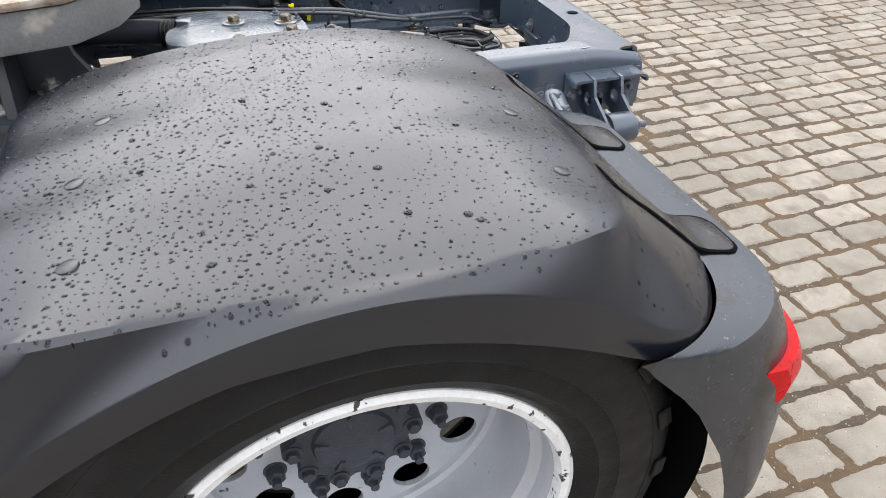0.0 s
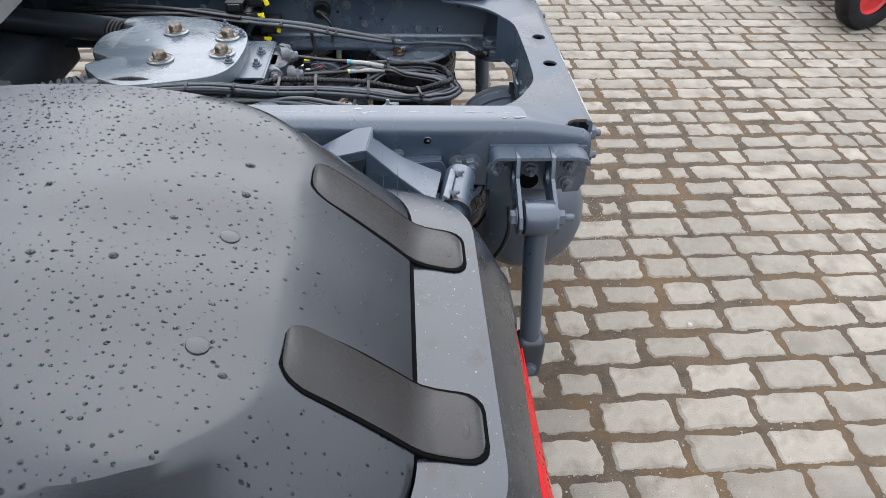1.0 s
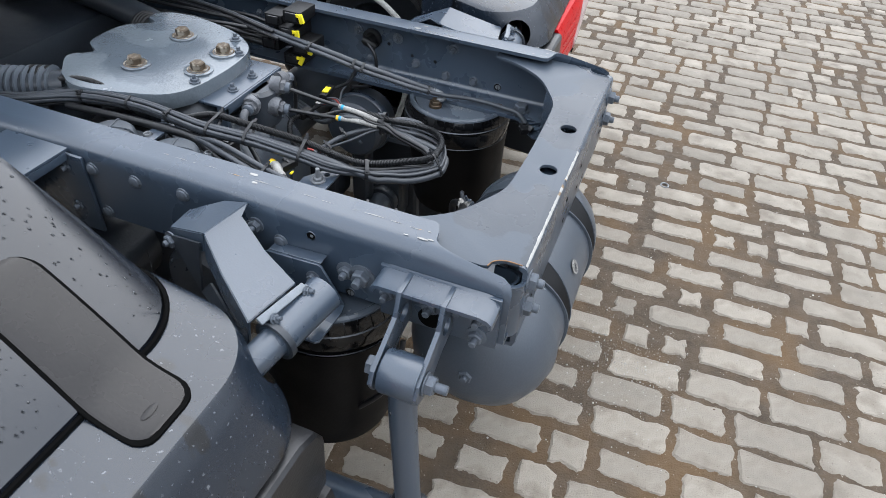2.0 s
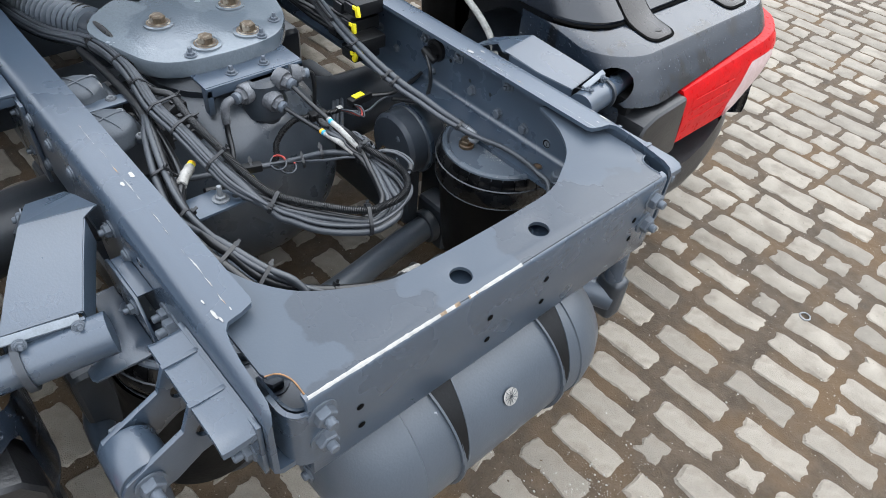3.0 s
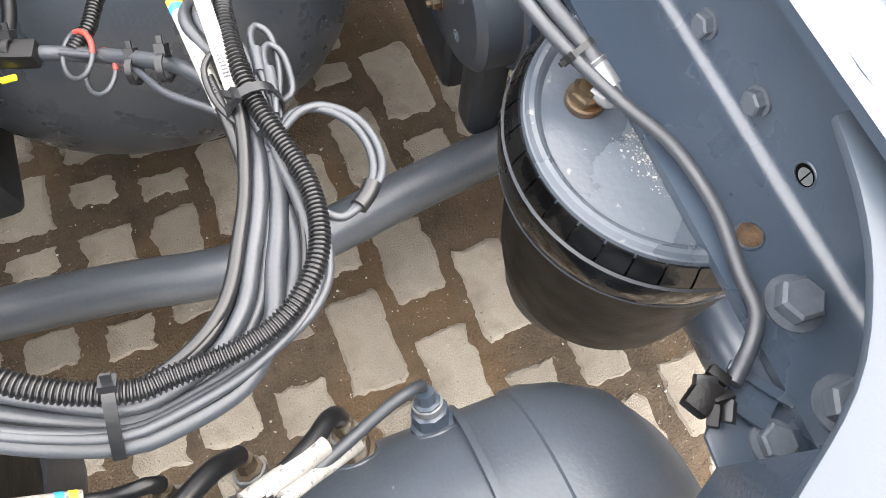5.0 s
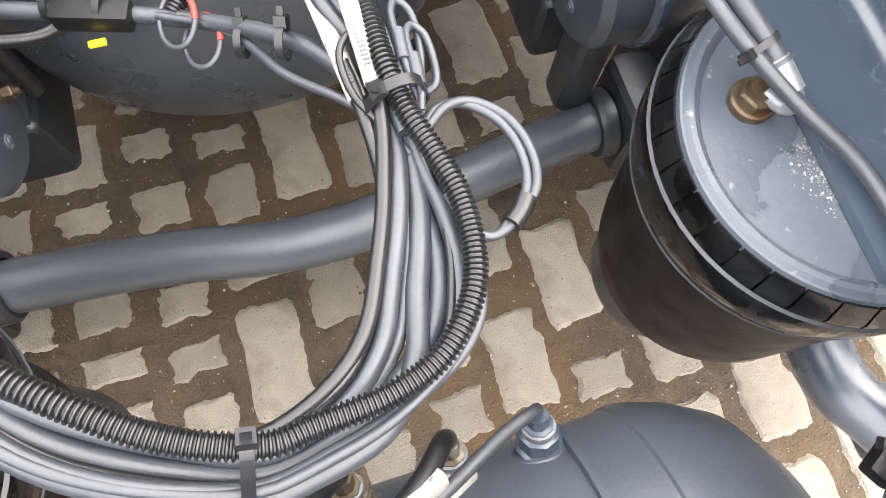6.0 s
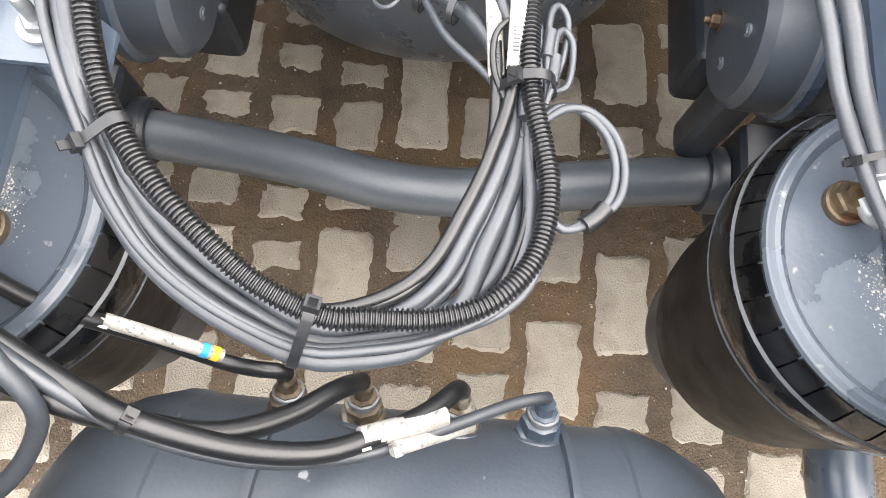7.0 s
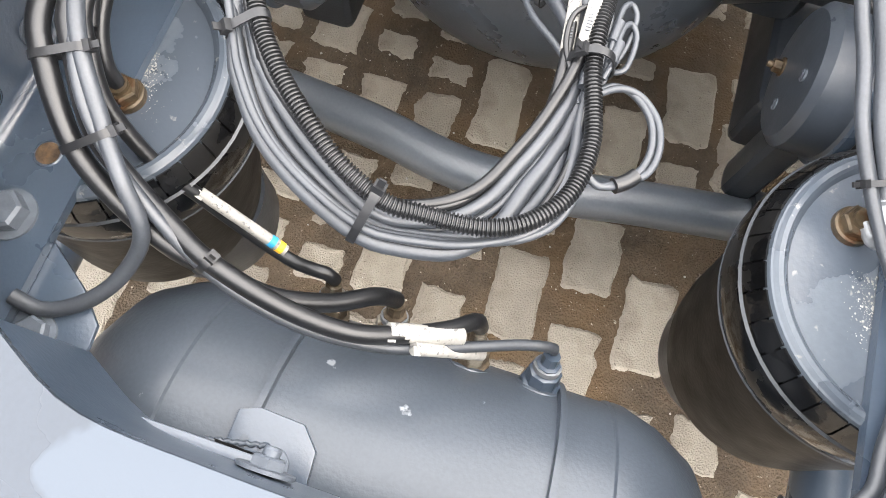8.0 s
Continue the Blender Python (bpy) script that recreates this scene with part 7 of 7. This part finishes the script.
tube("cable", [(-0.672, -0.2, 0.652), (-0.675, -0.23, 0.655), (-0.7, -0.25, 0.67), (-0.76, -0.25, 0.69)], 0.006, CABLE, plug_stack)

# slotted bracket that carries the harness
clip = thing("harness_bracket", (-0.42, -0.25, 0.6), "grey slotted bracket with a bolt under the harness", "bracket")
part("strip", prism([(-0.455, -0.30), (-0.40, -0.30), (-0.40, -0.205), (-0.425, -0.205), (-0.455, -0.25)], 0.682, 0.687, 0.001, [(-0.42, -0.226, 0.006)]), PAINT, clip)
part("leg", box(-0.455, -0.44, -0.305, -0.298, 0.59, 0.687, 0.001), PAINT, clip)
bolt((-0.425, -0.25, 0.687), (0, 0, 1), clip, 0.009, 0.009, 0.014, 0.016, STEEL_GREY)

# torque rod with rubber boot
rod = thing("torque_rod", (-1.3, -0.2, 0.6), "grey torque rod with a ribbed rubber boot", "rod")
conduit("ribbed_boot", [(-1.085, -0.2, 0.70), (-1.2, -0.247, 0.695), (-1.42, -0.305, 0.69)], 0.043, BAR_PAINT, rod, "grey ribbed rubber boot", 0.016)
for s, y0, y1 in ((-1, -0.19, -0.30), (1, 0.12, 0.26)):
    tube("rod", [(-1.06, y0, 0.70), (-1.2, (y0 + y1) / 2 - 0.0, 0.695), (-1.75, y1 + s * 0.08, 0.68)], 0.034, CAST, rod, seg=20, step=0.03)
    way = Vector((-0.08, s * 0.026, -0.003)).normalized()
    lathe("boot", [(0.034, 0.0), (0.038, 0.002), (0.038, 0.008), (0.035, 0.01), (0.038, 0.013), (0.038, 0.019), (0.035, 0.021), (0.038, 0.024), (0.038, 0.03), (0.035, 0.032), (0.038, 0.035), (0.038, 0.041), (0.034, 0.044)], axis_matrix((-1.1, y0 + s * 0.008, 0.7), way), BLACK, rod, n=28)
    lathe("eye", [(0.0, 0.04), (0.04, 0.04), (0.052, 0.03), (0.052, -0.03), (0.04, -0.04), (0.0, -0.04)], axis_matrix((-1.06, y0, 0.672), (0, 0, 1)), CAST, rod, n=28)

# coupling plate ahead of the axle
coupling = thing("fifth_wheel", (-1.5, 0, 0.75), "greasy rust-stained fifth wheel coupling plate on grey stands", "coupling")
edge = [(-2.1, -0.47), (-1.62, -0.565), (-1.35, -0.585), (-1.215, -0.55), (-1.15, -0.47), (-1.12, -0.36), (-1.14, -0.15), (-1.32, -0.07), (-1.32, 0.07), (-1.14, 0.15), (-1.12, 0.36), (-1.15, 0.47), (-1.215, 0.55), (-1.35, 0.585), (-1.62, 0.565), (-2.1, 0.47)]
part("coupling_plate", prism(edge, 0.985, 1.0, 0.005), GREASE, coupling, "rust-stained greasy bearing plate")
part("plate_skirt", prism([(x * 1.0 - 0.004, y * 0.985) for x, y in edge], 0.915, 0.983, 0.006), CLAY, coupling)
for s in (-1, 1):
    part("stand", turned(prism([(-1.75, 0.765), (-1.235, 0.765), (-1.27, 0.83), (-1.29, 0.914), (-1.62, 0.914)], -0.012, 0.012, 0.003), Matrix(((1, 0, 0, 0), (0, 0, 1, s * 0.33), (0, 1, 0, 0), (0, 0, 0, 1)))), CAST, coupling)
    part("stand", turned(prism([(0.345, 0.765), (0.47, 0.765), (0.41, 0.914), (0.345, 0.914)], -1.39, -1.37, 0.002), Matrix(((0, 0, 1, 0), (s, 0, 0, 0), (0, 1, 0, 0), (0, 0, 0, 1)))), CAST, coupling)
    part("foot", box(-1.8, -1.2, s * 0.27, s * 0.49, 0.749, 0.764, 0.003), PAINT_DUSTY, coupling)
    for x, y in ((-1.327, 0.345), (-1.26, 0.30), (-1.42, 0.30), (-1.41, 0.416), (-1.5, 0.42), (-1.7, 0.4)):
        bolt((x, s * y, 0.764), (0, 0, 1), coupling, 0.019, 0.019, 0.03, 0.006, STEEL_BRIGHT)
# dark bodies added ahead of the axle to keep light off the ground
part("cross_plate", box(-2.2, -1.36, -0.39, 0.39, 0.52, 0.66, 0.01), CAST, chassis)
part("cross_tube", box(-1.35, -1.2, -0.39, 0.39, 0.36, 0.5, 0.03, 3), CAST, chassis)
part("catwalk", box(-4.2, -1.95, -0.6, 0.6, 0.80, 0.83, 0.01), PLASTIC_DARK, chassis)
# unseen tank blocks, added for the same shade
for s in (-1, 1):
    shade_side = thing("fuel_tank", (-2.6, s * 0.85, 0.3), "added fuel tank block, unseen, to darken the space beside the frame", "fuel tank", "fuel tanks")
    part("tank_body", box(-3.6, -1.75, s * 0.46, s * 1.2, 0.28, 0.78, 0.08, 4), PAINT, shade_side)
# unseen shaft, added to darken the space under the frame
shaft = thing("prop_shaft", (-1.5, 0, 0.4), "added propeller shaft, unseen, to darken the space ahead of the axle", "shaft")
tube("shaft_tube", [(-1.1, -0.03, 0.45), (-2.0, 0.0, 0.5), (-3.0, 0.0, 0.55)], 0.06, CAST, shaft, seg=24, step=0.1)
for s in (-1, 1):
    mid_bracket = thing("front_mudguard_bracket", (-0.9, s * 0.5, 0.6), "grey folded bracket bolted to the rail ahead of the axle", "bracket", "front mudguard brackets")
    part("top_sheet", box(-0.97, -0.83, s * 0.417, s * 0.53, 0.732, 0.738, 0.002), PAINT, mid_bracket)
    part("edge_fold", box(-0.834, -0.83, s * 0.424, s * 0.53, 0.716, 0.7315, 0.001), PAINT, mid_bracket)
    part("web_sheet", box(-0.96, -0.955, s * 0.417, s * 0.52, 0.60, 0.7315, 0.001), CAST, mid_bracket)
    part("foot_sheet", box(-0.97, -0.80, s * 0.417, s * 0.424, 0.56, 0.727, 0.002), PAINT, mid_bracket)

# ---- a red-wheeled machine parked farther off ----
machine = thing("parked_machine", (2.4, 2.5, 0), "parked machine on red steel wheels with black tyres", "machine")
for x, y in ((2.28, 2.1), (3.2, 2.3)):
    m = axis_matrix((x, y, 0.2), (0.25, -1, 0))
    lathe("tyre", [(0.11, -0.05), (0.14, -0.06), (0.185, -0.055), (0.2, -0.03), (0.2, 0.03), (0.185, 0.055), (0.14, 0.06), (0.11, 0.05)], m, TYRE, machine, n=40, closed=True)
    lathe("wheel_rim", [(0.0, 0.02), (0.04, 0.025), (0.06, 0.015), (0.10, 0.02), (0.115, 0.045), (0.12, 0.045), (0.12, -0.04)], m, REDWHEEL, machine, n=32)
part("deck", turned(box(2.2, 3.6, 2.2, 3.1, 0.26, 0.42, 0.02), Matrix.Identity(4)), PLASTIC_DARK, machine)
part("axle_beam", box(2.3, 3.3, 2.25, 2.31, 0.17, 0.23, 0.01), PAINT, machine)

# ---- pavers ----
rng = random.Random(77)


def paver_shape(length, width, seed, points=22):
    """A worn stone: an uneven rounded rim, a sloping shoulder that the sand covers, a flat top."""
    r = random.Random(seed)
    hx, hy = length / 2 + 0.003, width / 2 + 0.003
    lean, waist = r.uniform(-0.12, 0.12), r.uniform(-0.003, 0.0035)
    verts, inner = [], []
    for j in range(points):
        a = 2 * math.pi * (j + r.uniform(-0.16, 0.16)) / points
        c, q = math.cos(a), math.sin(a)
        # even steps along the sides, rounded corners
        px = math.copysign(min(1.0, abs(c) * 1.34) ** 0.72, c)
        py = math.copysign(min(1.0, abs(q) * 1.34) ** 0.72, q)
        x, y = hx * px, hy * py
        y += waist * math.cos(2 * math.pi * x / max(0.09, length)) * math.copysign(1, y)
        swell = 0.005 * noise.noise((x * 28 + seed * 3.7, y * 28, 1.0)) + r.gauss(0, 0.0021)
        if r.random() < 0.07:
            swell -= r.uniform(0.003, 0.009)
        d = math.hypot(x, y)
        x, y = x * (1 + swell / d) + lean * y * 0.5, y * (1 + swell / d)
        verts.append((x, y, -0.0065))
        k = r.uniform(0.006, 0.013) / d
        inner.append((x * (1 - k), y * (1 - k * 1.2), r.gauss(0, 0.0004)))
    n = points
    faces = [(j, (j + 1) % n, n + (j + 1) % n, n + j) for j in range(n)]
    faces.append(tuple(range(n, 2 * n)))
    return verts + inner, faces


def paver_mesh(verts, faces):
    me = bpy.data.meshes.new("paver")
    me.from_pydata(verts, [], faces)
    me.update()
    me.materials.append(STONE)
    return me


LONG, SHORT, MID = 0.196, 0.092, 0.142
shapes = {}
for kind, length in (("long", LONG), ("short", SHORT), ("mid", MID), ("worn_long", LONG), ("worn_short", SHORT), ("worn_mid", MID)):
    for v in range(14):
        less = 0.024 if "worn" in kind else 0.004
        verts, faces = paver_shape(length - less, 0.0985 - less, len(kind) * 100 + v * 7 + int(length * 1000))
        shapes[kind, v] = (paver_mesh(verts, faces), np.array(verts), faces)
paving = tagged(new("paving"), "worn beige concrete pavers laid in rows with sandy joints", "paving", kind="structure")
far_v, far_f, base_i = [], [], 0
ROW, GAPX = 0.1125, 0.0155
# the stones that lie open under the frame, row by row: where each begins and ends
UNDER = {-4: ((-1.008, -0.889), (-0.852, -0.791), (-0.766, -0.689), (-0.61, -0.54)),
         -3: ((-0.976, -0.916), (-0.887, -0.777), (-0.744, -0.698), (-0.602, -0.541), (-0.505, -0.465), (-0.425, -0.368)),
         -2: ((-0.96, -0.889), (-0.849, -0.798), (-0.747, -0.677), (-0.582, -0.526), (-0.489, -0.439), (-0.4, -0.338)),
         -1: ((-0.932, -0.867), (-0.822, -0.777), (-0.747, -0.657), (-0.615, -0.55), (-0.52, -0.342)),
         0: ((-0.853, -0.67), (-0.6, -0.454), (-0.393, -0.315)),
         1: ((-0.93, -0.86), (-0.775, -0.66), (-0.63, -0.54), (-0.502, -0.342)),
         2: ((-0.946, -0.9), (-0.83, -0.681), (-0.6, -0.46), (-0.398, -0.253)),
         3: ((-0.95, -0.791), (-0.746, -0.695), (-0.52, -0.355), (-0.297, -0.24)),
         4: ((-0.958, -0.91), (-0.858, -0.717), (-0.56, -0.48), (-0.437, -0.373), (-0.318, -0.232)),
         5: ((-0.44, -0.28), (-0.228, -0.108))}


def row_y(row, x):
    return -0.042 + ROW * row + 0.029 * (x + 0.5) + 0.0025 * math.sin(x * 2.3 + row * 1.7)


for row, stones in UNDER.items():
    for k, (a, b) in enumerate(stones):
        wide = (0.088 if b - a > 0.1 else 0.079) + rng.uniform(-0.004, 0.005)
        cx = (a + b) / 2
        ob = attach(new("paver", paver_mesh(*paver_shape(b - a, wide, 900 + row * 17 + k))), paving)
        ob.matrix_basis = Matrix.Translation((cx, row_y(row, cx), rng.gauss(0, 0.0006))) @ Matrix.Rotation(0.029 + rng.gauss(0, 0.02), 4, "Z") @ Matrix.Rotation(rng.gauss(0, 0.004), 4, "X")
for row in range(-54, 74):
    x = -5.0 + rng.uniform(0, 0.2)
    while x < 8.0:
        kind = rng.choices(("long", "short", "mid"), (0.64, 0.22, 0.14))[0]
        length = {"long": LONG, "short": SHORT, "mid": MID}[kind]
        taken = UNDER.get(row)
        if taken and x + length > taken[0][0] - 0.012 and x < taken[-1][1]:
            x = taken[-1][1] + 0.022
            continue
        cx = x + length / 2
        cy = row_y(row, cx) + rng.gauss(0, 0.0022)
        x += length + GAPX + rng.gauss(0, 0.003)
        v = rng.randrange(14)
        under = cx < 0.12 + 0.1 * math.sin(cy * 7) and abs(cy) < 0.62 + 0.1 * math.sin(cx * 5)
        if not under and (noise.noise((cx * 2.1, cy * 2.1, 5.0)) > 0.33 or (cx < 0.85 and 0.25 + 0.2 * noise.noise((cx * 3, cy * 3, 2)) < cy < 1.3)):
            under = True
        me, verts, faces = shapes["worn_" + kind if under else kind, v]
        m = Matrix.Translation((cx, cy, rng.gauss(0, 0.0007))) @ Matrix.Rotation(rng.choice((0, math.pi)) + 0.029 + rng.gauss(0, 0.016), 4, "Z") @ Matrix.Rotation(rng.gauss(0, 0.005), 4, "X")
        if -1.0 < cx < 0.8 and -0.75 < cy < 0.95:
            ob = attach(new("paver", me), paving)
            ob.matrix_basis = m
        else:
            a = np.array(m)
            far_v.append(verts @ a[:3, :3].T + a[:3, 3])
            far_f += [tuple(i + base_i for i in f) for f in faces]
            base_i += len(verts)
raw("pavers", np.concatenate(far_v).tolist(), far_f, STONE, paving, "worn beige concrete pavers", 40, "stuff")

sensor_hose = thing("sensor_hose", (-0.2, -0.47, 0.4), "thin black hose hanging between the drop link and the mudguard", "hose")
tube("hose", [(-0.165, -0.44, 0.56), (-0.163, -0.46, 0.525), (-0.168, -0.47, 0.497), (-0.18, -0.47, 0.46), (-0.205, -0.47, 0.417), (-0.24, -0.47, 0.37), (-0.275, -0.475, 0.33), (-0.34, -0.5, 0.28)], 0.0052, CABLE, sensor_hose)

# pale pipe beside the right wheel
pipe = thing("brake_pipe", (-0.7, 0.57, 0.5), "pale grey plastic pipe bending down beside the wheel", "pipe")
tube("pipe", [(-1.0, 0.57, 0.74), (-0.85, 0.57, 0.765), (-0.78, 0.57, 0.752), (-0.707, 0.57, 0.717), (-0.66, 0.57, 0.69), (-0.622, 0.57, 0.655), (-0.602, 0.57, 0.6), (-0.6, 0.56, 0.45), (-0.62, 0.5, 0.33)], 0.0085, CRUST, pipe)

# ---- grit ----
rng = random.Random(91)
verts, faces = [], []
for i in range(3400):
    x, y = (rng.uniform(-0.8, 1.4), rng.uniform(-0.9, 1.3)) if i < 1500 else (rng.gauss(0.22, 0.09), rng.gauss(0.2, 0.1)) if i < 2300 else (rng.gauss(0.1, 0.25), rng.gauss(-0.95, 0.2))
    r, b = 0.0006 + 0.0026 * rng.random() ** 4, len(verts)
    turn = rng.uniform(0, 6)
    for k in range(5):
        q = r * rng.uniform(0.7, 1.2)
        verts.append((x + q * math.cos(turn + k * 1.257), y + q * math.sin(turn + k * 1.257), -0.001))
    verts.append((x, y, 0.001 + r * rng.uniform(0.5, 0.9)))
    faces += [(b + k, b + (k + 1) % 5, b + 5) for k in range(5)]
grit = raw("grit", verts, faces, GRIT, None, "", 60)
tagged(grit, "fine pale grit scattered over the pavers and sand", "grit", kind="stuff")
pebble = lathe("pebble", [(0.0, 0.008), (0.007, 0.0065), (0.0095, 0.002), (0.008, -0.002)], Matrix.Translation((0.45, -0.27, 0.0)), GRIT, None, n=9)
tagged(pebble, "small pale pebble lying on the pavers", "pebble")
ring = lathe("ring", [(0.012, 0.0), (0.0125, 0.003), (0.0165, 0.003), (0.017, 0.0)], Matrix.Translation((0.23, 1.14, 0.0)), STEEL_GREY, None, n=24)
tagged(ring, "small grey metal washer lying on the pavers", "washer")
